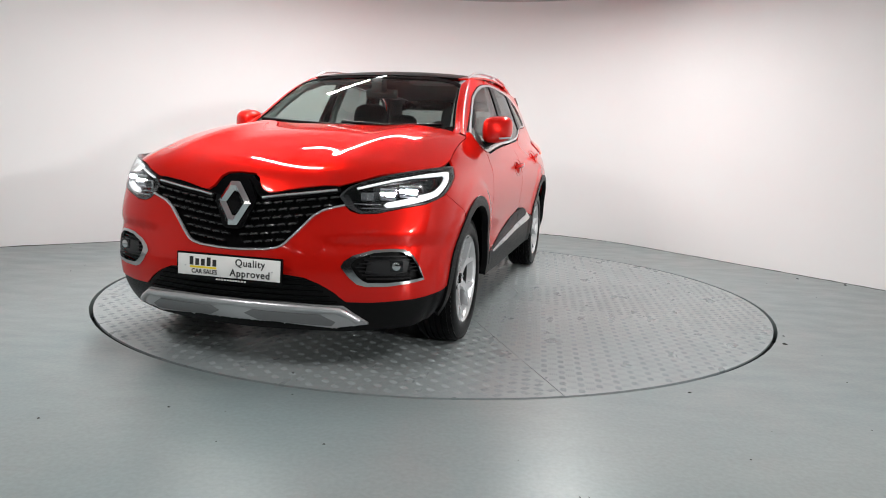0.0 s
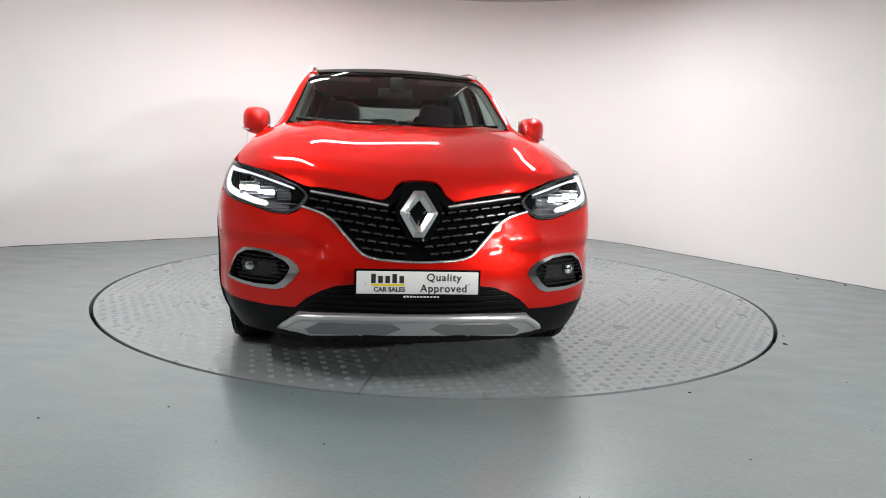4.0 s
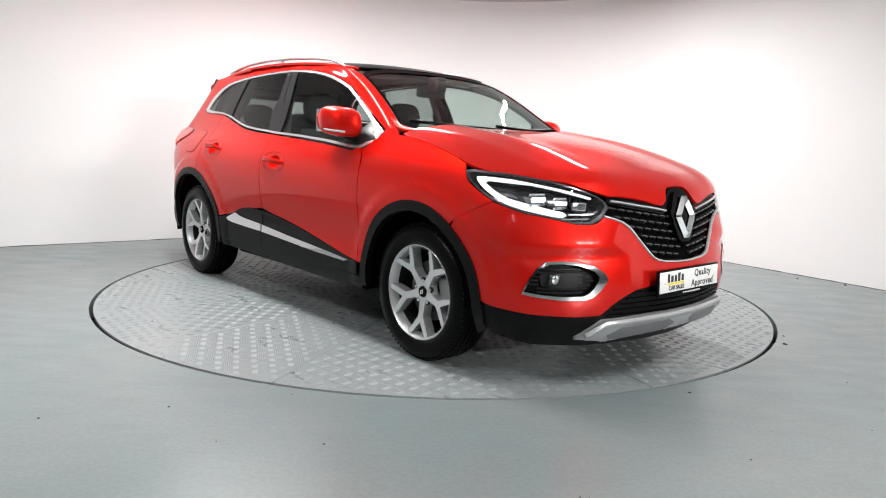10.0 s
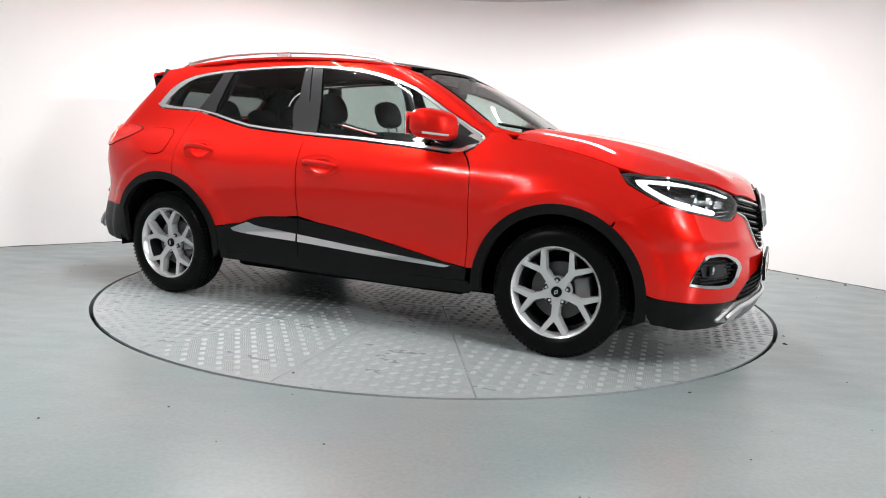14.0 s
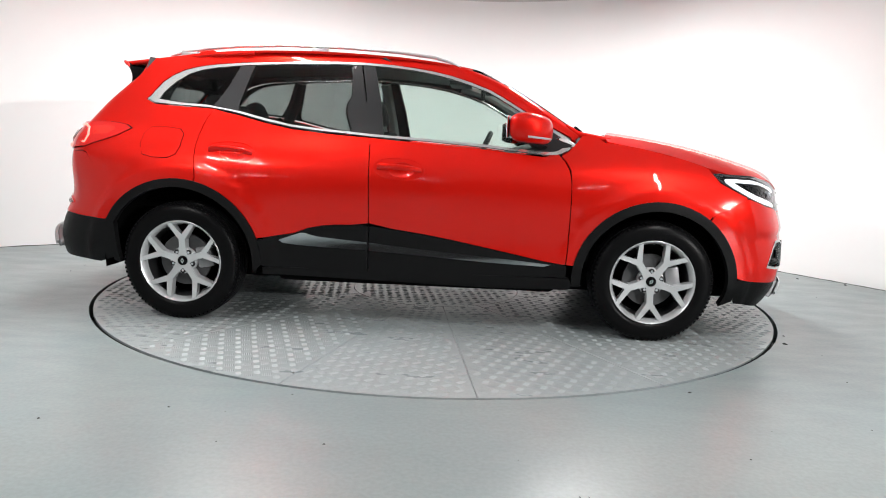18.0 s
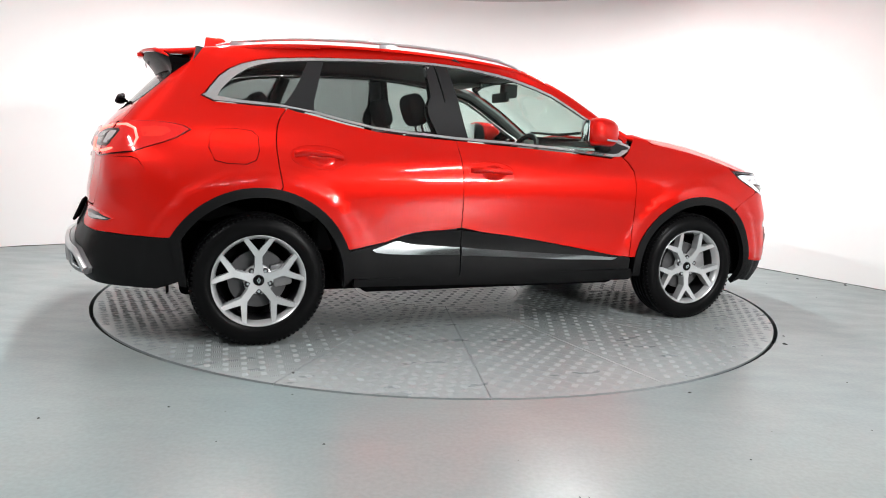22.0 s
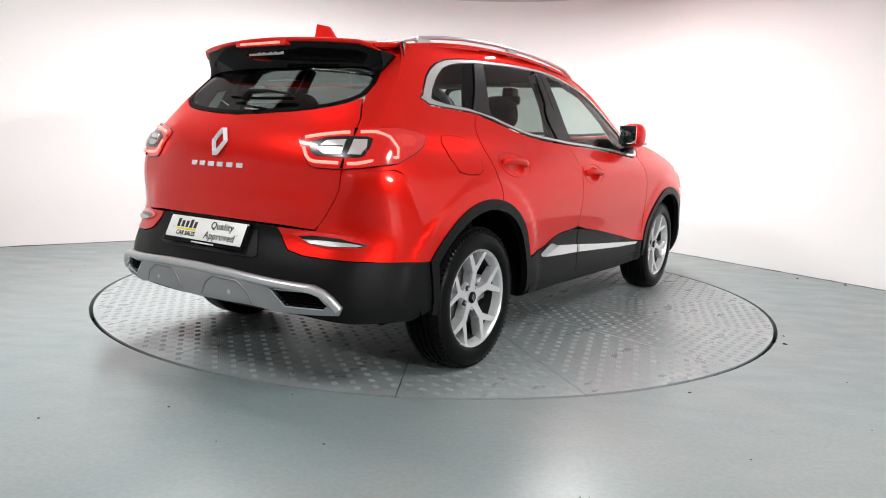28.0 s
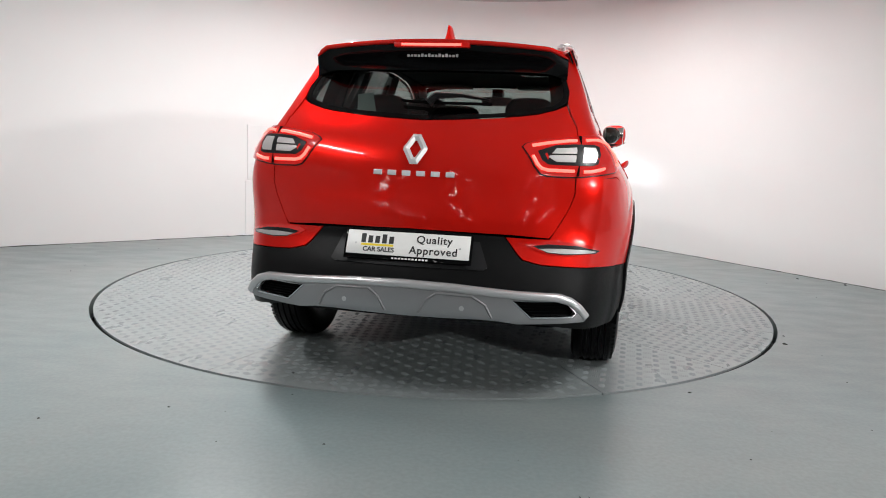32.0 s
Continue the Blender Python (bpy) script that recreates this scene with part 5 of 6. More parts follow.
                for e in BOTH:
                    box(bm, (-w * 1.1, -0.004, e * (h + 0.0115) - 0.0065), (w * 1.1, 0.009, e * (h + 0.0115) + 0.0065), 0.003, mt)
                for v in bm.verts:
                    v.co.y *= s
                part("module_bezel", bm, LAMP_CHROME, lamp, "bright bezel over and under the module")
        for z, y0, y1 in ((0.775, 0.52, 0.63), (0.758, 0.55, 0.66)):
            strip("lamp_fin", *LO, [LOWER.by_front(q, z + 0.02 * (0.6 - q)) for q in np.linspace(y0, y1, 8)], 0.006, 0.006, LAMP_CHROME, lamp, side=s, lift=-0.022)
        lower("headlamp_cover", shell, LENS, lamp, "clear headlamp cover", 0.003, 0.002, s, step=0.04)
    # number plates
    for name, skin, k, z, w, h, sgn in (("front_plate", LOWER, 0.0, 0.474, 0.525, 0.112, 1), ("rear_plate", SIDE, float(SIDE.last), 0.637, 0.525, 0.118, -1)):
        n = skin.normal(k, z)
        base = skin.at(k, z) + n * (0.006 if sgn > 0 else 0.002)
        tilt = Matrix.Translation(base) @ n.to_track_quat("Z", "Y").to_matrix().to_4x4()
        plate_part(name, tilt, w, h)


def plate_part(name, m, w, h):
    bm = bmesh.new()
    box(bm, (-w / 2, -h / 2 - 0.008, 0), (w / 2, h / 2, 0.014), 0.004, m)
    holder = part(name, bm, GLOSS_BLACK, car, "white dealer plate in a black holder")
    bm = bmesh.new()
    box(bm, (-w / 2 + 0.009, -h / 2 + 0.010, 0.012), (w / 2 - 0.009, h / 2 - 0.008, 0.0165), 0.002, m)
    part("plate_face", bm, PLATE_WHITE, holder, "white plate face")

    def bars(nm, mat, items, label):
        b = bmesh.new()
        for x, y, dx, dy in items:
            box(b, (x - dx / 2, y - dy / 2, 0.0162), (x + dx / 2, y + dy / 2, 0.0172), 0.0, m)
        part(nm, b, mat, holder, label, smooth=False)
    # a dealer's mark as plain strokes, with a yellow line below it
    marks = [(-0.184 + i * 0.029, 0.018 if i in (0, 3) else 0.014, 0.019, 0.038 if i in (0, 3) else 0.030) for i in range(5)]
    bars("dealer_mark", INK, marks, "plain black dealer mark")
    bars("yellow_line", YELLOW, [(-0.125, -0.0085, 0.135, 0.009)], "yellow line")
    bars("small_line", PLATE_WHITE, [(-0.055 + i * 0.014, -h / 2 - 0.001, 0.009, 0.0065) for i in range(11)], "small white line of unreadable writing")
    for txt, x, y, size in (("CAR SALES", -0.118, -0.036, 0.0245), ("Quality", 0.108, 0.010, 0.040), ("Approved", 0.108, -0.036, 0.040)):
        cu = bpy.data.curves.new("lettering", "FONT")
        cu.body, cu.size, cu.align_x, cu.extrude, cu.offset = txt, size * 1.1, "CENTER", 0.0005, 0.0007
        cu.space_character = 1.12 if size > 0.03 else 1.0
        ob = new("lettering", cu)
        dg = bpy.context.evaluated_depsgraph_get()
        me = bpy.data.meshes.new_from_object(ob.evaluated_get(dg))
        bpy.data.objects.remove(ob)
        me.transform(m @ Matrix.Translation((x, y, 0.0172)))
        me.materials.clear()
        me.materials.append(INK)
        o = new("lettering", me)
        o.parent = holder
        o["label"] = "black lettering " + txt
    for sx in (-0.215, 0.215):
        bm = bmesh.new()
        lathe(bm, [(0.0, 0.0185), (0.0035, 0.018), (0.004, 0.0165)], 10, m @ Matrix.Translation((sx, -0.004, 0)) @ Matrix.Rotation(math.pi / 2, 4, "X"))
        part("plate_screw", bm, SATIN, holder)


def rear_details():
    shell = SIDE.outline(("r", [(0.428, 1.048), (0.44, 1.060), (0.477, 1.073), (0.54, 1.082), (0.609, 1.090), (0.67, 1.097)]), ("x", [(-1.90, 1.100), (-1.80, 1.103), (-1.72, 1.097), (-1.67, 1.087), (-1.640, 1.070), (-1.70, 1.032), (-1.76, 1.008), (-1.83, 0.985), (-1.89, 0.962)]), ("r", [(0.72, 0.945), (0.66, 0.938), (0.60, 0.936), (0.533, 0.938), (0.505, 0.946), (0.480, 0.975), (0.462, 1.005)]))
    core = SIDE.outline(("r", [(0.485, 1.03), (0.55, 1.052), (0.62, 1.058), (0.70, 1.058), (0.72, 1.05), (0.728, 1.02), (0.72, 0.985), (0.70, 0.978), (0.60, 0.978), (0.53, 0.980), (0.505, 0.995)]))
    white = [SIDE.outline(("r", p)) for p in ([(0.528, 1.008), (0.556, 1.040), (0.634, 1.045), (0.634, 0.990), (0.560, 0.990)], [(0.660, 1.046), (0.706, 1.046), (0.717, 1.018), (0.708, 0.990), (0.660, 0.990)])]
    for s in BOTH:
        tc = np.mean(shell, 0)
        upper("tail_lamp_edge", [tuple(tc + (np.array(p) - tc) * (1.018, 1.05)) for p in shell], LAMP_DARK, label="dark joint round the tail lamp", lift=0.002, thick=0.004, side=s, step=0.04)
        lamp = upper("tail_lamp", shell, TAIL_RED, label="red tail lamp unit, lit", lift=0.007, thick=0.02, side=s, step=0.03, dome=0.006)
        upper("tail_lamp_core", core, LAMP_DARK, lamp, "dark lamp middle", 0.003, 0.0145, s, step=0.04)
        for w in white:
            upper("reversing_lamp", w, CLEAR_FACET, lamp, "clear faceted reversing lamp", 0.003, 0.0165, s, step=0.012, dome=0.004)
        strip("lamp_facet", *SI, SIDE.outline(("r", [(0.535, 1.016), (0.60, 1.0165), (0.634, 1.017)])), 0.007, 0.004, LAMP_DARK, lamp, "dark bar across the lamp", side=s, lift=0.0195)
        runs = [[("r", [(0.462, 1.049), (0.52, 1.060), (0.60, 1.071), (0.632, 1.073)])], [("r", [(0.468, 1.012), (0.488, 0.980), (0.505, 0.965), (0.53, 0.959), (0.632, 0.957)])],
                [("r", [(0.668, 1.075), (0.715, 1.077)]), ("x", [(-1.905, 1.074), (-1.878, 1.060), (-1.868, 1.020), (-1.882, 0.985)]), ("r", [(0.735, 0.966), (0.70, 0.957), (0.668, 0.956)])]]
        for r in runs:
            strip("tail_light_guide", *SI, SIDE.outline(*r), 0.013, 0.005, TAIL_GLOW, lamp, "glowing red light guide", side=s, lift=0.0145)
        upper("turn_lamp", SIDE.outline(("x", [(-1.855, 1.068), (-1.79, 1.076), (-1.735, 1.072), (-1.72, 1.055), (-1.76, 1.03), (-1.845, 1.025)])), AMBER, lamp, "orange-red turn lamp", 0.003, 0.0135, s, step=0.04)
        upper("lamp_divider", SIDE.outline(("r", [(0.638, 1.092), (0.650, 1.093), (0.652, 0.938), (0.640, 0.938)])), DARK, lamp, "dark joint", 0.003, 0.0138, s)
        refl = SIDE.outline(("r", [(0.462, 0.668), (0.50, 0.681), (0.60, 0.680), (0.70, 0.668), (0.76, 0.640), (0.735, 0.628), (0.62, 0.624), (0.55, 0.630), (0.50, 0.646)]))
        lamp = upper("rear_fog_lamp", refl, TAIL_RED, label="slim red and clear bumper lamp", lift=0.006, thick=0.015, side=s)
        upper("lamp_pocket", SIDE.outline(("r", [(0.490, 0.660), (0.55, 0.668), (0.66, 0.662), (0.752, 0.640), (0.735, 0.630), (0.62, 0.626), (0.55, 0.632)])), LAMP_DARK, lamp, "dark pocket of the lamp", 0.003, 0.008, s, step=0.02)
        upper("clear_strip", SIDE.outline(("r", [(0.515, 0.648), (0.60, 0.650), (0.70, 0.645), (0.738, 0.637), (0.72, 0.632), (0.62, 0.629), (0.55, 0.635)])), CLEAR_FACET, lamp, "clear lamp strip", 0.003, 0.010, s, step=0.012, dome=0.004)
        # roof rails
        bm = bmesh.new()
        path = [(0.215, 0.560, 1.482), (0.16, 0.562, 1.507), (0.06, 0.564, 1.533), (-0.15, 0.566, 1.556), (-0.45, 0.566, 1.572), (-0.78, 0.564, 1.576), (-1.05, 0.556, 1.566), (-1.25, 0.544, 1.548), (-1.40, 0.530, 1.527), (-1.50, 0.518, 1.500)]
        tube(bm, [(x, s * y, z + 0.002) for x, y, z in path], [0.005, 0.011, 0.015, 0.015, 0.015, 0.015, 0.015, 0.016, 0.016, 0.008], 10, 0.62)
        rail = part("roof_rail", bm, SATIN, car, "silver roof rail")
        for x in (-0.6, -1.38):
            bm = bmesh.new()
            y = 0.564 if x > -1 else 0.532
            box(bm, (x - 0.05, s * y - 0.012, float(ROOF_EDGE(x)) - 0.01), (x + 0.05, s * y + 0.012, float(ROOF_EDGE(x)) + 0.03), 0.004)
            part("rail_foot", bm, SATIN, rail)
    # spoiler: gloss black underside and ends under a red lip, with the high brake lamp
    bm = bmesh.new()
    rows = []
    wing_x = lambda a: -1.876 + 0.089 * (a / 0.5) ** 2 + 0.44 * max(0.0, a - 0.5)
    wing_z = lambda a: 1.478 - 0.018 * (a / 0.5) ** 2 - 0.040 * (max(0.0, a - 0.5) / 0.1) ** 1.3
    for y in np.linspace(-0.574, 0.574, 37):
        a = abs(y)
        tip, zt = wing_x(a), wing_z(a)
        foot = SIDE.at(*SIDE.by_rear(a, 1.367 - 0.03 * max(0.0, a - 0.49) / 0.1))
        mid = lambda u, sag: (tip + (foot.x - 0.002 - tip) * u + sag, y, zt - 0.014 + (foot.z - zt + 0.014) * u)
        rows.append([bm.verts.new(p) for p in ((tip + 0.02, y, zt + 0.004), (tip, y, zt - 0.002), (tip + 0.002, y, zt - 0.012), mid(0.35, 0.008), mid(0.7, 0.008), mid(1.0, 0.0), (foot.x + 0.03, y, foot.z - 0.005), (tip + 0.13, y, zt - 0.012))])
    for a, b in zip(rows, rows[1:]):
        for j in range(7):
            bm.faces.new((a[j], a[j + 1], b[j + 1], b[j]))
    bm.faces.new(rows[0])
    bm.faces.new(rows[-1])
    sp = part("spoiler", bm, GLOSS_BLACK, car, "gloss black rear spoiler under a red lip", angle=50)
    for s in BOTH:
        bm = bmesh.new()
        box(bm, (-1.73, min(s * 0.36, s * 0.49), 1.365), (-1.60, max(s * 0.36, s * 0.49), 1.447), 0.01)
        part("spoiler_bracket", bm, GLOSS_BLACK, sp, "black bracket under the spoiler")
    bm = bmesh.new()
    tube(bm, [(wing_x(abs(y)) - 0.001, y, wing_z(abs(y)) + 0.002) for y in np.linspace(-0.572, 0.572, 33)], [0.003] + [0.012] * 31 + [0.003], 8, 0.85)
    part("spoiler_lip", bm, RED, sp, "red lip along the spoiler's edge")
    bm = bmesh.new()
    box(bm, (-1.889, -0.165, 1.455), (-1.85, 0.165, 1.476), 0.005)
    lamp = part("high_brake_lamp", bm, TAIL_RED, sp, "red high brake lamp")
    bm = bmesh.new()
    box(bm, (-1.8905, -0.13, 1.460), (-1.886, 0.13, 1.470), 0.001)
    part("brake_light_guide", bm, TAIL_GLOW, lamp, "glowing red strip")
    bm = bmesh.new()
    for i in range(15):
        y = -0.107 + i * 0.0153
        dz = 0.004 if i in (0, 3, 5, 8, 10) else 0.0
        box(bm, (-1.853, y - 0.005, 1.418), (-1.849, y + 0.005, 1.427 + dz))
    part("small_line", bm, SATIN, sp, "small pale line of unreadable writing", smooth=False)
    # shark fin aerial
    bm = bmesh.new()
    rings = []
    for z, x0, x1, w in ((1.525, -1.548, -1.355, 0.026), (1.543, -1.542, -1.37, 0.023), (1.560, -1.537, -1.392, 0.016), (1.580, -1.534, -1.412, 0.0115), (1.596, -1.532, -1.426, 0.008), (1.604, -1.528, -1.440, 0.004)):
        rings.append([bm.verts.new(((x0 + x1) / 2 + (x1 - x0) / 2 * math.copysign(abs(math.cos(q)) ** 0.7, math.cos(q)), w * math.sin(q), z)) for q in (2 * math.pi * j / 20 for j in range(20))])
    for a, b in zip(rings, rings[1:]):
        for j in range(20):
            bm.faces.new((a[j], a[(j + 1) % 20], b[(j + 1) % 20], b[j]))
    bm.faces.new(rings[-1])
    part("roof_aerial", bm, RED, car, "red shark fin aerial", angle=60)
    # rear wiper
    bm = bmesh.new()
    P = lambda y, z, o: SIDE.at(*SIDE.by_rear(abs(y), z)) + SIDE.normal(*SIDE.by_rear(abs(y), z)) * o
    q = [P(y, z, o) for y, z, o in ((0.02, 1.195, 0.03), (0.05, 1.215, 0.045), (0.15, 1.222, 0.04), (0.27, 1.213, 0.03))]
    for v in q:
        v.y = -abs(v.y) if v.y != 0 else 0
    tube(bm, q, [0.028, 0.02, 0.011, 0.006], 8, 0.7)
    w = part("rear_wiper", bm, BLACK_PLASTIC, car, "black rear wiper arm")
    bm = bmesh.new()
    q = [P(abs(y), z, 0.016) for y, z in ((0.10, 1.213), (0.0, 1.208), (0.1, 1.206), (0.2, 1.207), (0.28, 1.206))]
    for v, y in zip(q, (0.10, 0.0, -0.1, -0.2, -0.28)):
        v.y = y
    tube(bm, q, 0.007, 6)
    part("wiper_blade", bm, DARK, w)
    # windscreen cowl and wipers
    bm = bmesh.new()
    rows = []
    for y in np.linspace(-0.70, 0.70, 29):
        a = abs(y)
        rear = 1.14 - 0.13 * (a / 0.66) ** 2.4
        hz = hood_z(rear, y)
        g = LOWER_WS(a, 1.085)
        rows.append([bm.verts.new(p) for p in ((rear + 0.012, y, hz - 0.022), (rear - 0.02, y, hz - 0.016), (g - 0.03, y, 1.098), (g - 0.06, y, 1.06))])
    for a, b in zip(rows, rows[1:]):
        for j in range(3):
            bm.faces.new((a[j], a[j + 1], b[j + 1], b[j]))
    cowl = part("windscreen_cowl", bm, BLACK_PLASTIC, car, "black plastic cowl below the windscreen")
    for pts in (((0.60, 1.172), (0.30, 1.156), (0.0, 1.148)), ((0.02, 1.166), (-0.28, 1.152), (-0.58, 1.168))):
        bm = bmesh.new()
        q = []
        for y, z in pts:
            x = LOWER_WS(abs(y), z)
            q.append((x + 0.026, -y, z - 0.006))
        tube(bm, q, [0.011, 0.009, 0.006], 8, 0.8)
        w = part("windscreen_wiper", bm, BLACK_PLASTIC, car, "black windscreen wiper")
        bm = bmesh.new()
        tube(bm, [(x - 0.004 + 0.014, y, z - 0.006) for x, y, z in q], 0.006, 6)
        part("wiper_blade", bm, DARK, w)
    # door mirrors
    for s in BOTH:
        mirror_part(s)


def LOWER_WS(y, z):
    """The windscreen's x at half width y and height z."""
    r = SIDE.row(max(z, 1.101))
    return float(np.interp(y, r[:130, 1], r[:130, 0])) + (1.101 - z if z < 1.101 else 0.0) * 1.5


def mirror_part(s):
    c = Vector((0.605, 0.862, 1.150))
    bm = bmesh.new()
    rings, nu, nv = [], 22, 12
    for i in range(nv + 1):
        b = -math.pi / 2 + math.pi * i / nv
        row = []
        for j in range(nu):
            a = 2 * math.pi * j / nu
            ca, sa, cb, sb = math.cos(a), math.sin(a), math.cos(b), math.sin(b)
            e = lambda v, p: math.copysign(abs(v) ** p, v)
            x, y, z = e(ca, 0.7) * e(cb, 0.62), e(sa, 0.7) * e(cb, 0.62), e(sb, 0.62)
            px = 0.125 * x if x > 0 else 0.105 * x
            py, pz = 0.084 * y, 0.080 * z
            px -= 0.045 * (y + 0.2) if x > 0 else 0.02 * y
            pz += 0.012 * y * (1 if z < 0 else 0.3) - 0.014 * (x > 0) * x
            row.append(bm.verts.new((c.x + px, s * (c.y + py), c.z + pz)))
        rings.append(row)
    for a, b in zip(rings, rings[1:]):
        for j in range(nu):
            bm.faces.new((a[j], a[(j + 1) % nu], b[(j + 1) % nu], b[j]))
    bmesh.ops.remove_doubles(bm, verts=bm.verts[:], dist=0.0005)
    geom, back = bm.copy(), bm.copy()
    bmesh.ops.bisect_plane(bm, geom=bm.verts[:] + bm.edges[:] + bm.faces[:], plane_co=(c.x - 0.055, s * (c.y - 0.03), c.z), plane_no=(1, s * 0.75, 0.12), clear_inner=True)
    bmesh.ops.bisect_plane(geom, geom=geom.verts[:] + geom.edges[:] + geom.faces[:], plane_co=(c.x - 0.055, s * (c.y - 0.03), c.z), plane_no=(1, s * 0.75, 0.12), clear_inner=True)
    bmesh.ops.bisect_plane(back, geom=back.verts[:] + back.edges[:] + back.faces[:], plane_co=(c.x - 0.055, s * (c.y - 0.03), c.z), plane_no=(1, s * 0.75, 0.12), clear_outer=True)
    bmesh.ops.bisect_plane(bm, geom=bm.verts[:] + bm.edges[:] + bm.faces[:], plane_co=(0, 0, c.z - 0.046), plane_no=(0.12, 0, 1), clear_inner=True)
    mir = part("door_mirror", bm, RED, car, "red door mirror cap", angle=60)
    bmesh.ops.bisect_plane(geom, geom=geom.verts[:] + geom.edges[:] + geom.faces[:], plane_co=(0, 0, c.z - 0.047), plane_no=(0.12, 0, 1), clear_outer=True)
    part("mirror_underside", geom, SATIN_BLACK, mir, "black mirror underside", angle=60)
    bm = bmesh.new()
    tube(bm, [(c.x + 0.124 * math.cos(a) ** 0.7 - 0.03 * math.sin(a), s * (c.y + 0.082 * math.sin(a) ** 0.7), c.z - 0.046 - 0.012 * math.cos(a)) for a in np.linspace(0.25, 1.5, 12)], 0.006, 6)
    part("mirror_turn_lamp", bm, CLEAR_FACET, mir, "clear strip of the mirror's turn lamp")
    part("mirror_housing", back, SATIN_BLACK, mir, "black mirror housing round the glass", angle=60)
    bm = bmesh.new()
    tube(bm, [(0.62, s * 0.865, 1.088), (0.64, s * 0.83, 1.068), (0.67, s * 0.785, 1.052)], [0.04, 0.036, 0.05], 10, 0.45)
    part("mirror_arm", bm, BLACK_PLASTIC, mir, "black mirror arm", angle=60)
    bm = bmesh.new()
    box(bm, (-0.012, -0.066, -0.060), (-0.004, 0.066, 0.060), 0.004, Matrix.Translation((c.x - 0.100, s * c.y, c.z + 0.002)) @ Matrix.Rotation(radians(s * 13), 4, "Z"))
    part("mirror_glass", bm, MIRROR, mir, "mirror glass")


# ---- wheels ----
def wheel_part(x, s, spin):
    m = Matrix.Translation((x, s * 0.765, WZ)) @ Matrix.Diagonal((1, s, 1, 1)) @ Matrix.Rotation(radians(spin), 4, "Y")
    bm = bmesh.new()
    lathe(bm, [(0.209, 0.052), (0.212, 0.060), (0.217, 0.080), (0.226, 0.094), (0.231, 0.098), (0.236, 0.095), (0.233, 0.085), (0.222, 0.06), (0.217, 0.05)], 64, m, close=True)
    rim = part("wheel", bm, ALLOY, car, "silver alloy wheel with five forked spokes")
    bm = bmesh.new()
    lathe(bm, [(0.200, -0.085), (0.205, 0.0), (0.210, 0.054), (0.216, 0.052), (0.214, -0.085)], 48, m, close=True)
    part("rim_barrel", bm, SATIN_BLACK, rim, "dark inside of the rim")
    bm = bmesh.new()
    prof = [(0.228, 0.088), (0.236, 0.100), (0.252, 0.107), (0.275, 0.109), (0.298, 0.104), (0.312, 0.098), (0.322, 0.090), (0.330, 0.078), (0.335, 0.066)]
    for g in (0.046, 0.016, -0.016, -0.046):
        prof += [(0.337, g + 0.007), (0.330, g + 0.0045), (0.330, g - 0.0045), (0.337, g - 0.007)]
    prof += [(0.335, -0.070), (0.322, -0.092), (0.29, -0.105), (0.24, -0.095), (0.21, -0.085)]
    lathe(bm, prof, 96, m)
    for i in range(80):
        a = Matrix.Rotation(2 * math.pi * i / 80, 4, "Y")
        box(bm, (-0.0085, 0.056, 0.330), (0.0085, 0.074, 0.3362), 0.0, m @ a)
        box(bm, (-0.005, 0.074, 0.312), (0.005, 0.0955, 0.3262), 0.0, m @ a)
    part("tyre", bm, TYRE, rim, "black tyre with fine tread")
    # spokes: a stem that forks in two
    for i in range(5):
        bm = bmesh.new()
        mm = m @ Matrix.Rotation(2 * math.pi * i / 5, 4, "Y")
        polar = lambda r, a: (r * math.sin(radians(a)), r * math.cos(radians(a)))
        stem = [(-0.031, 0.028), (-0.0205, 0.075), (-0.0205, 0.122), polar(0.224, -20.5), polar(0.226, -14.0), (0.0, 0.146), polar(0.226, 14.0), polar(0.224, 20.5), (0.0205, 0.122), (0.0205, 0.075), (0.031, 0.028)]
        dep = lambda r: 0.058 + 0.028 * min(1, (r / 0.215) ** 1.5)
        cen = lambda a, b: (a * 0.86 + 0.14 * (0.0 if b < 0.13 else math.copysign(0.062, a)), b) if abs(a) > 1e-6 else (a, b + 0.006)
        top = [bm.verts.new(mm @ Vector((cen(a, b)[0], dep(math.hypot(a, b)) + 0.004, cen(a, b)[1]))) for a, b in stem]
        mid = [bm.verts.new(mm @ Vector((a, dep(math.hypot(a, b)) - 0.006, b))) for a, b in stem]
        bot = [bm.verts.new(mm @ Vector((a, dep(math.hypot(a, b)) - 0.045, b))) for a, b in stem]
        n = len(stem)
        for j in range(n):
            q = (j + 1) % n
            bm.faces.new((top[j], top[q], mid[q], mid[j]))
            bm.faces.new((mid[j], mid[q], bot[q], bot[j]))
        bm.faces.new((top[0], top[1], top[2], top[5], top[8], top[9], top[10]))
        bm.faces.new((top[2], top[3], top[4], top[5]))
        bm.faces.new((top[5], top[6], top[7], top[8]))
        part("spoke", bm, ALLOY, rim, angle=20)
        bm = bmesh.new()
        nm = m @ Matrix.Rotation(2 * math.pi * (i + 0.5) / 5, 4, "Y") @ Matrix.Translation((0, 0, 0.057))
        lathe(bm, [(0.0, 0.067), (0.0075, 0.067), (0.0085, 0.064), (0.0085, 0.05)], 6, nm)
        part("wheel_nut", bm, LAMP_CHROME, rim)
        # flat black disc paints the shade inside the nut's hole
        bm = bmesh.new()
        lathe(bm, [(0.0, 0.0632), (0.0145, 0.0632), (0.0165, 0.0625), (0.0165, 0.05)], 14, nm)
        part("nut_well_shade", bm, SATIN_BLACK, rim)
    bm = bmesh.new()
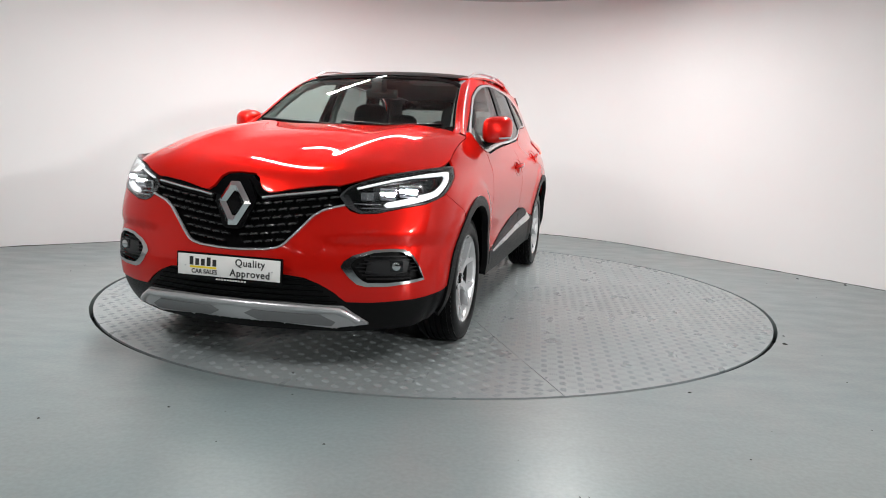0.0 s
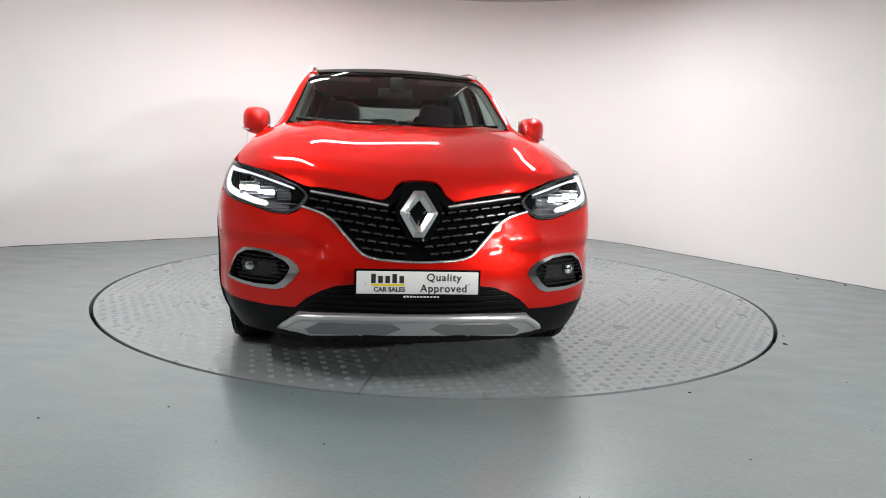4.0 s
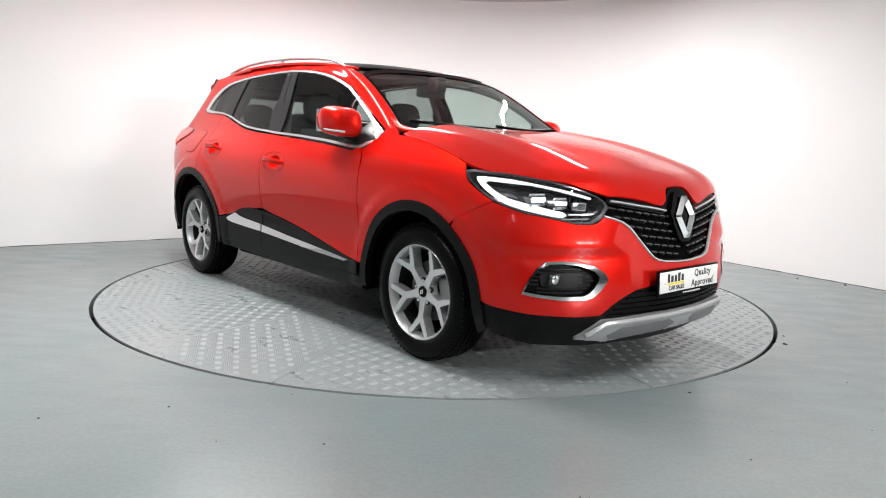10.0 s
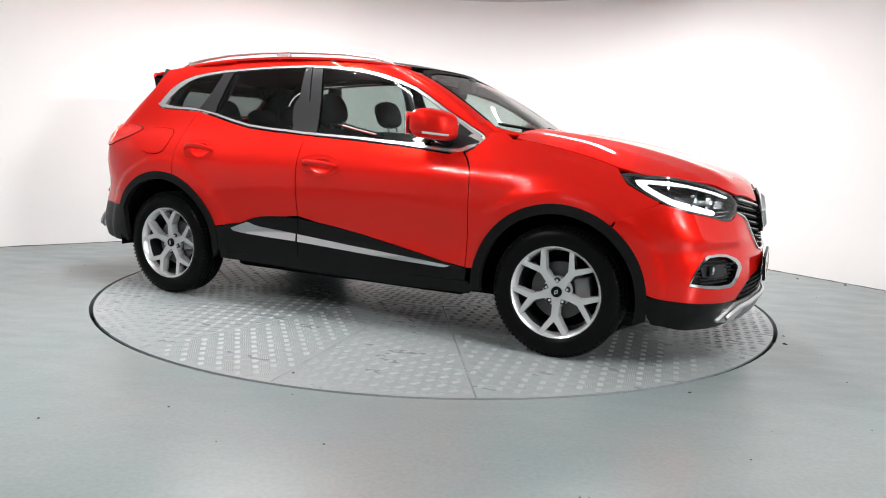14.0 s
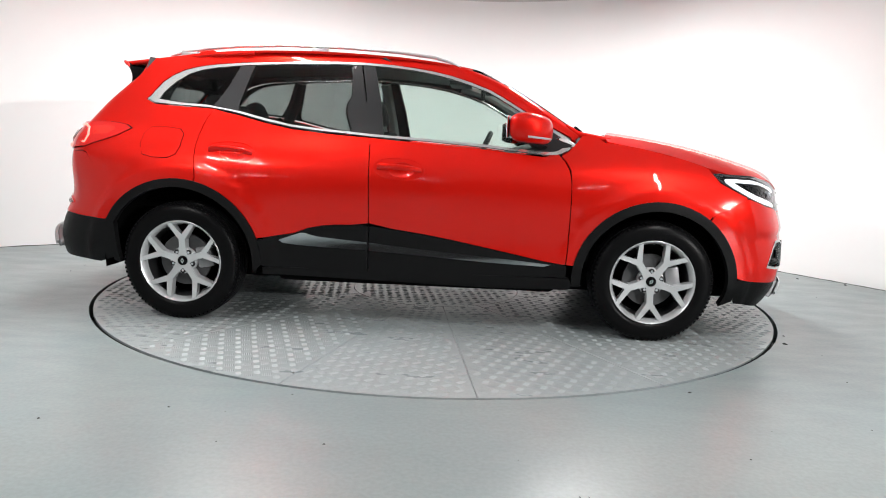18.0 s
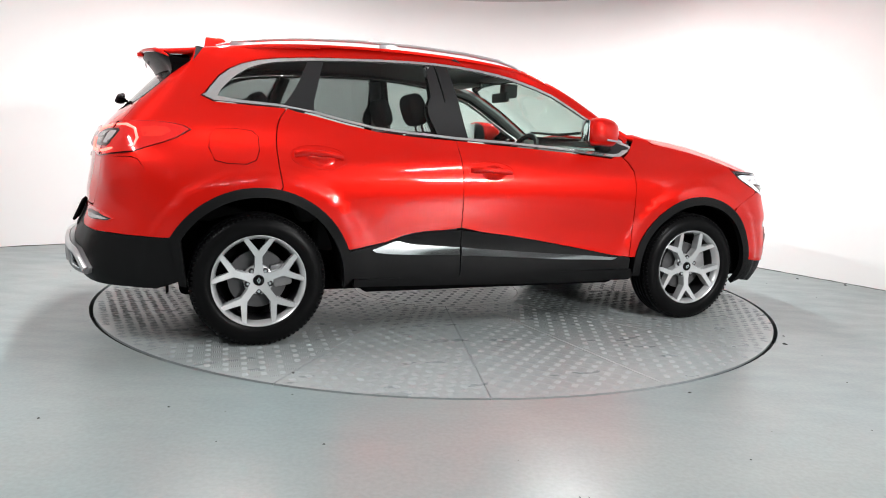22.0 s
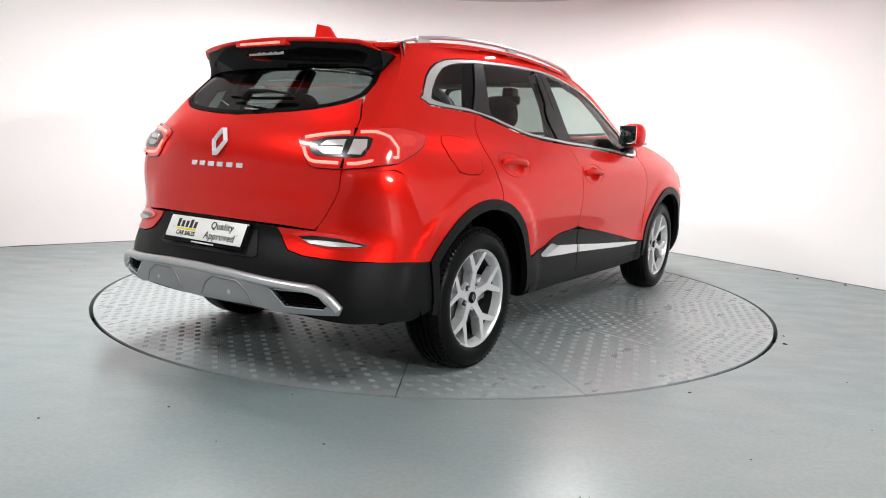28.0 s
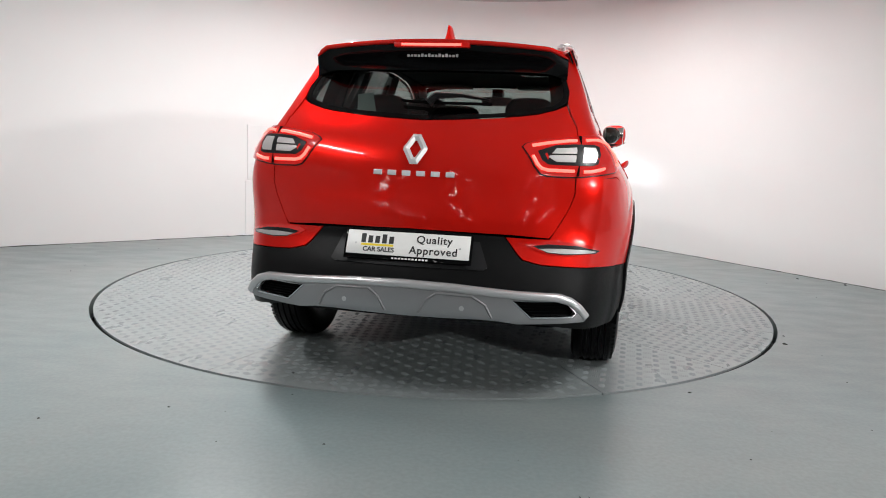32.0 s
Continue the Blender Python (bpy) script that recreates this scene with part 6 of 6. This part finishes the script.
    lathe(bm, [(0.0, 0.062), (0.034, 0.062), (0.060, 0.060), (0.074, 0.055), (0.078, 0.035)], 40, m)
    part("hub", bm, ALLOY, rim)
    bm = bmesh.new()
    lathe(bm, [(0.0, 0.071), (0.022, 0.071), (0.027, 0.069), (0.028, 0.06)], 28, m)
    cap = part("centre_cap", bm, GLOSS_BLACK, rim, "black centre cap")
    bm = bmesh.new()
    ring = [(0.0, 0.017), (0.010, 0.0), (0.0, -0.017), (-0.010, 0.0)]
    a = [bm.verts.new(m @ Vector((p, 0.0725, q))) for p, q in ring]
    b = [bm.verts.new(m @ Vector((p * 0.45, 0.0725, q * 0.45))) for p, q in ring]
    for j in range(4):
        bm.faces.new((a[j], a[(j + 1) % 4], b[(j + 1) % 4], b[j]))
    part("cap_mark", bm, CHROME, rim, "plain bright diamond")
    bm = bmesh.new()
    m2 = Matrix.Translation((x, s * 0.765, WZ)) @ Matrix.Diagonal((1, s, 1, 1))
    lathe(bm, [(0.06, 0.012), (0.148, 0.012), (0.148, -0.012), (0.06, -0.012)], 40, m2)
    part("brake_disc", bm, DISC_STEEL, rim, "grey steel brake disc")
    bm = bmesh.new()
    box(bm, (0.085 if x > 0 else 0.07, -0.03, -0.06), (0.165, 0.035, 0.06), 0.012, m2 @ Matrix.Rotation(radians(-10), 4, "Y"))
    part("brake_caliper", bm, DARK_SILVER, rim, "grey brake caliper")
    bm = bmesh.new()
    lathe(bm, [(0.0, -0.05), (0.20, -0.05), (0.20, -0.06), (0, -0.06)], 32, m2)
    part("wheel_back_plate", bm, DARK, rim)


# ---- inside of the car ----
def cushion(bm, lo, hi, m=Matrix()):
    """A stuffed block with full round edges between two corners."""
    c = [(a + b) / 2 for a, b in zip(lo, hi)]
    h = [(b - a) / 2 for a, b in zip(lo, hi)]
    e = lambda v, p: math.copysign(abs(v) ** p, v)
    rows = []
    for i in range(1, 12):
        q = -math.pi / 2 + math.pi * i / 12
        rows.append([bm.verts.new(m @ Vector((c[0] + h[0] * e(math.cos(q), 0.55) * e(math.cos(a), 0.6), c[1] + h[1] * e(math.cos(q), 0.55) * e(math.sin(a), 0.6), c[2] + h[2] * e(math.sin(q), 0.75)))) for a in (2 * math.pi * j / 20 for j in range(20))])
    for a, b in zip(rows, rows[1:]):
        for j in range(20):
            bm.faces.new((a[j], a[(j + 1) % 20], b[(j + 1) % 20], b[j]))
    bm.faces.new(rows[0][::-1])
    bm.faces.new(rows[-1])
    return bm


def inside_of_car():
    bm = bmesh.new()
    box(bm, (-1.70, -0.60, 0.22), (2.02, 0.60, 0.34), 0.03)
    box(bm, (-0.78, -0.80, 0.24), (0.80, 0.80, 0.36), 0.03)
    box(bm, (0.98, -0.56, 0.30), (1.98, 0.56, 0.86), 0.06)
    box(bm, (-2.05, -0.56, 0.38), (-1.70, 0.56, 0.78), 0.05)
    box(bm, (-1.75, -0.58, 0.60), (-1.25, 0.58, 0.95), 0.03)
    box(bm, (0.93, -0.70, 0.40), (1.0, 0.70, 1.0), 0.02)
    part("underbody", bm, DARK, car, "black underbody and inner structure")
    for s in BOTH:
        door = [(-0.26, 1.05), (0.075, 1.035), (0.39, 1.014), (0.70, 0.985), (0.80, 0.96), (0.83, 0.40), (-0.25, 0.36)]
        upper("door_lining", SIDE.outline(("x", door)), TRIM, label="dark door lining", thick=0.03, lift=-0.05, side=s)
        door = [(-1.17, 1.18), (-1.026, 1.155), (-0.713, 1.086), (-0.397, 1.063), (-0.27, 1.052), (-0.25, 0.36), (-0.80, 0.40), (-0.95, 0.62), (-1.10, 0.78), (-1.20, 0.84)]
        upper("door_lining", SIDE.outline(("x", door)), TRIM, label="dark door lining", thick=0.03, lift=-0.05, side=s)
        quarter = [(-1.19, 1.18), (-1.5, 1.20), (-1.85, 1.12), (-1.85, 0.90), (-1.55, 0.85), (-1.22, 0.85)]
        upper("boot_lining", SIDE.outline(("x", quarter)), TRIM, label="dark boot lining", thick=0.03, lift=-0.05, side=s)
        # front seats
        y = s * 0.36
        lean = Matrix.Translation((-0.16, y, 0.58)) @ Matrix.Rotation(radians(-18), 4, "Y")
        bm = bmesh.new()
        box(bm, (-0.07, -0.24, 0.0), (0.06, 0.24, 0.56), 0.05, lean)
        for q in BOTH:
            box(bm, (-0.02, q * 0.20 - 0.045, 0.05), (0.10, q * 0.20 + 0.045, 0.48), 0.035, lean)
        seat = part("front_seat", bm, CLOTH, car, "dark cloth front seat")
        bm = bmesh.new()
        box(bm, (-0.20, y - 0.25, 0.42), (0.34, y + 0.25, 0.58), 0.05)
        part("seat_cushion", bm, CLOTH, seat)
        bm = bmesh.new()
        cushion(bm, (-0.06, -0.135, 0.60), (0.05, 0.135, 0.79), lean)
        hr = part("headrest", bm, CLOTH, seat, "dark headrest")
        for q in BOTH:
            bm = bmesh.new()
            tube(bm, [lean @ Vector((0, q * 0.06, 0.52)), lean @ Vector((0, q * 0.06, 0.64))], 0.007, 6)
            part("headrest_post", bm, LAMP_CHROME, seat)
        # inner pillars, sun visors and grab handles
        bm = bmesh.new()
        tube(bm, [(-0.30, s * 0.70, 1.02), (-0.33, s * 0.655, 1.25), (-0.37, s * 0.585, 1.46)], [0.05, 0.04, 0.045], 8, 0.6)
        part("pillar_lining", bm, GREY_TRIM, car, "grey pillar lining")
        bm = bmesh.new()
        tube(bm, [(0.90, s * 0.655, 1.08), (0.62, s * 0.605, 1.27), (0.38, s * 0.565, 1.40), (0.20, s * 0.535, 1.455)], [0.035, 0.03, 0.03, 0.035], 8)
        part("pillar_lining", bm, GREY_TRIM, car, "grey pillar lining")
        bm = bmesh.new()
        tube(bm, [(-1.12, s * 0.66, 1.16), (-1.05, s * 0.60, 1.32), (-1.0, s * 0.565, 1.45)], [0.05, 0.05, 0.05], 8, 0.6)
        part("pillar_lining", bm, TRIM, car, "dark middle pillar lining")
        bm = bmesh.new()
        tube(bm, [(-1.58, s * 0.58, 1.14), (-1.52, s * 0.55, 1.3), (-1.42, s * 0.52, 1.45)], [0.07, 0.06, 0.06], 8, 0.6)
        part("pillar_lining", bm, TRIM, car, "dark rear pillar lining")
        bm = bmesh.new()
        box(bm, (0.12, s * 0.33 - 0.17, 1.445), (0.27, s * 0.33 + 0.17, 1.465), 0.008, Matrix.Translation((0, 0, 0)))
        part("sun_visor", bm, GREY_TRIM, car, "grey sun visor")
    # rear bench
    lean = Matrix.Translation((-1.02, 0, 0.60)) @ Matrix.Rotation(radians(-22), 4, "Y")
    bm = bmesh.new()
    box(bm, (-0.06, -0.62, 0.0), (0.08, 0.62, 0.56), 0.05, lean)
    bench = part("rear_bench", bm, CLOTH, car, "dark cloth rear bench")
    bm = bmesh.new()
    box(bm, (-1.0, -0.62, 0.44), (-0.50, 0.62, 0.62), 0.05)
    part("seat_cushion", bm, CLOTH, bench)
    for y, h in ((-0.38, 0.17), (0.0, 0.12), (0.38, 0.17)):
        bm = bmesh.new()
        cushion(bm, (-0.055, y - 0.125, 0.565), (0.05, y + 0.125, 0.57 + h), lean)
        part("headrest", bm, CLOTH, bench, "dark headrest")
    bm = bmesh.new()
    box(bm, (-1.88, -0.50, 1.02), (-1.22, 0.50, 1.04), 0.006)
    part("parcel_shelf", bm, TRIM, car, "dark parcel shelf")
    # headlining
    lining = [(0.26, 0.0), (0.22, 0.5), (0.0, 0.54), (-0.6, 0.55), (-1.3, 0.53), (-1.62, 0.46), (-1.68, 0.0)]
    f = lambda x, y: roof_z(x, y) - 0.045
    sheet("headlining", *over(f), lining + [(x, -y) for x, y in reversed(lining[1:-1])], 0.01, TRIM, car, "dark headlining", 0.08)
    # dashboard with instruments, steering wheel, rear view mirror
    bm = bmesh.new()
    rows = []
    for y in np.linspace(-0.70, 0.70, 15):
        c = 0.03 * math.exp(-((y + 0.36) / 0.2) ** 2)
        rows.append([bm.verts.new(p) for p in ((1.0 - 0.2 * y * y, y, 1.05), (0.80, y, 1.045 + c * 0.3), (0.62, y, 1.035 + c), (0.50, y, 1.0 + c), (0.46, y, 0.90), (0.52, y, 0.70), (0.60, y, 0.50))])
    for a, b in zip(rows, rows[1:]):
        for j in range(6):
            bm.faces.new((a[j], a[j + 1], b[j + 1], b[j]))
    dash = part("dashboard", bm, TRIM, car, "black dashboard")
    bm = bmesh.new()
    box(bm, (0.455, -0.11, 0.86), (0.475, 0.11, 1.0), 0.008)
    part("screen", bm, GLOSS_BLACK, dash, "dark centre screen")
    bm = bmesh.new()
    m = Matrix.Translation((0.33, -0.36, 0.95)) @ Matrix.Rotation(radians(-66), 4, "Y")
    tube(bm, [m @ Vector((0.185 * math.cos(a), 0.185 * math.sin(a), 0)) for a in np.linspace(0, 2 * math.pi, 36, endpoint=False)], 0.016, 8, closed=True, up=m.to_3x3() @ Vector((0, 0, 1)))
    wheel = part("steering_wheel", bm, TRIM, car, "black steering wheel")
    bm = bmesh.new()
    box(bm, (-0.06, -0.07, -0.03), (0.06, 0.07, 0.02), 0.02, m)
    for a in (0, 180, 90):
        box(bm, (0.05, -0.018, -0.012), (0.18, 0.018, 0.008), 0.004, m @ Matrix.Rotation(radians(a + 90), 4, "Z"))
    tube(bm, [m @ Vector((0, 0, 0)), m @ Vector((0, 0, -0.20))], 0.05, 10)
    part("steering_hub", bm, TRIM, wheel)
    bm = bmesh.new()
    box(bm, (0.335, -0.115, 1.335), (0.365, 0.115, 1.40), 0.014)
    box(bm, (0.36, -0.04, 1.37), (0.46, 0.04, 1.46), 0.012)
    part("rear_view_mirror", bm, TRIM, car, "black rear view mirror and sensor box")
    # papers and stickers in the rear window, a card on the dashboard
    for pts, mat, label in (([(0.30, 1.17), (0.33, 1.26), (0.26, 1.27), (0.21, 1.17)], PAPER, "pale sticker behind the glass"),):
        upper("window_sticker", SIDE.outline(("r", pts)), mat, label=label, thick=0.001, lift=-0.012)
    bm = bmesh.new()
    box(bm, (0.80, 0.28, 1.052), (0.802, 0.50, 1.10), 0.0)
    part("dash_card", bm, PAPER, car, "pale card on the dashboard")


front_details()
rear_details()
for wx, spin_l, spin_r in ((WX, 20, 36), (-WX, 50, 0)):
    wheel_part(wx, 1, spin_l)
    wheel_part(wx, -1, spin_r)
inside_of_car()


# ---- the turntable ----
def build_turntable():
    table_top = tagged(new("turntable"), "round steel turntable of painted tread plate, flush with the floor", "turntable")
    # sector plates round a middle plate; their joints in degrees
    joints = [-15.0, -59.0, -82.0, -104.0, -128.0, -149.0, 165.0, 120.0, 75.0, 30.0]
    joints = sorted(a % 360 for a in joints)
    mid, gap = 0.595, 0.0022
    bm = bmesh.new()
    lathe(bm, [(0.0, 0.0), (mid - gap, 0.0), (mid - gap, 0.012), (0.0, 0.012)], 96, Matrix.Translation((0, 0, 0)) @ Matrix.Rotation(-math.pi / 2, 4, "X"))
    part("middle_plate", bm, DISC, table_top, "round middle plate", smooth=False)
    for a, b in zip(joints, joints[1:] + [joints[0] + 360]):
        bm = bmesh.new()
        n = max(4, int((b - a) / 2.5))
        ring = []
        for i in range(n + 1):
            q = radians(a + (b - a) * i / n)
            off = gap if i == 0 else (-gap if i == n else 0)
            t = Vector((-math.sin(q), math.cos(q), 0)) * off
            ring.append([bm.verts.new(Vector((r * math.cos(q), r * math.sin(q), z)) + t) for r, z in ((mid + gap, -0.012), (mid + gap, 0.0), (R_DISC, 0.0), (R_DISC, -0.012))])
        for u, v in zip(ring, ring[1:]):
            for j in range(4):
                bm.faces.new((u[j], v[j], v[(j + 1) % 4], u[(j + 1) % 4]))
        bm.faces.new(ring[0])
        bm.faces.new(ring[-1])
        part("sector_plate", bm, DISC, table_top, "painted tread plate", smooth=False)
    bm = bmesh.new()
    lathe(bm, [(0.0, -0.010), (R_DISC - 0.004, -0.010), (R_DISC - 0.004, -0.09), (0.0, -0.09)], 96, Matrix.Rotation(math.pi / 2, 4, "X"))
    part("support_deck", bm, GAP, table_top, "dark deck under the plates", smooth=False)
    # raised five-bar tread, turned a little on each plate
    verts, faces = [], []
    pitch = 0.058
    n = int(R_DISC / pitch) + 2
    bounds = joints + [joints[0] + 360]
    for sector in range(len(joints) + 1):
        if sector == len(joints):
            turn, lo, hi = 10.0, 0, mid
        else:
            turn, lo, hi = (bounds[sector] + bounds[sector + 1]) / 2, mid, R_DISC
        c, s = math.cos(radians(turn)), math.sin(radians(turn))
        for i in range(-n, n + 1):
            for j in range(-n, n + 1):
                u, v = i * pitch, j * pitch
                x, y = c * u - s * v, s * u + c * v
                r = math.hypot(x, y)
                if not lo + 0.03 < r < hi - 0.03:
                    continue
                if sector < len(joints):
                    a = math.degrees(math.atan2(y, x)) % 360
                    if a < bounds[0]:
                        a += 360
                    if not bounds[sector] + 1.0 * 1.2 / r < a < bounds[sector + 1] - 1.0 * 1.2 / r:
                        continue
                w = radians(turn + (45 if (i + j) % 2 else -45))
                cw, sw = math.cos(w), math.sin(w)
                for k in range(-2, 3):
                    L, W, H = 0.0165 - 0.0015 * abs(k), 0.0028, 0.0016
                    base = len(verts)
                    for a0, b0, z in ((-L, -W, 0.0001), (L, -W, 0.0001), (L, W, 0.0001), (-L, W, 0.0001), (-L * 0.72, 0, H), (L * 0.72, 0, H)):
                        b0 += k * 0.0088
                        verts.append((x + cw * a0 - sw * b0, y + sw * a0 + cw * b0, z))
                    faces += [(base, base + 1, base + 5, base + 4), (base + 1, base + 2, base + 5), (base + 2, base + 3, base + 4, base + 5), (base + 3, base, base + 4)]
    me = bpy.data.meshes.new("tread")
    me.from_pydata(verts, [], faces)
    me.materials.append(TREAD)
    ob = new("tread", me)
    ob.parent = table_top
    ob["kind"] = "stuff"
    ob["label"] = "worn raised tread bars"
    return table_top


turntable = build_turntable()


# ---- what moves: the turntable and the car on it ----
def motions():
    walk(car, [(float(t), turned(a, CAR_X, CAR_Y)) for t, a in enumerate(TURN)])
    walk(turntable, [(float(t), turned(a)) for t, a in enumerate(TURN)])


motions()
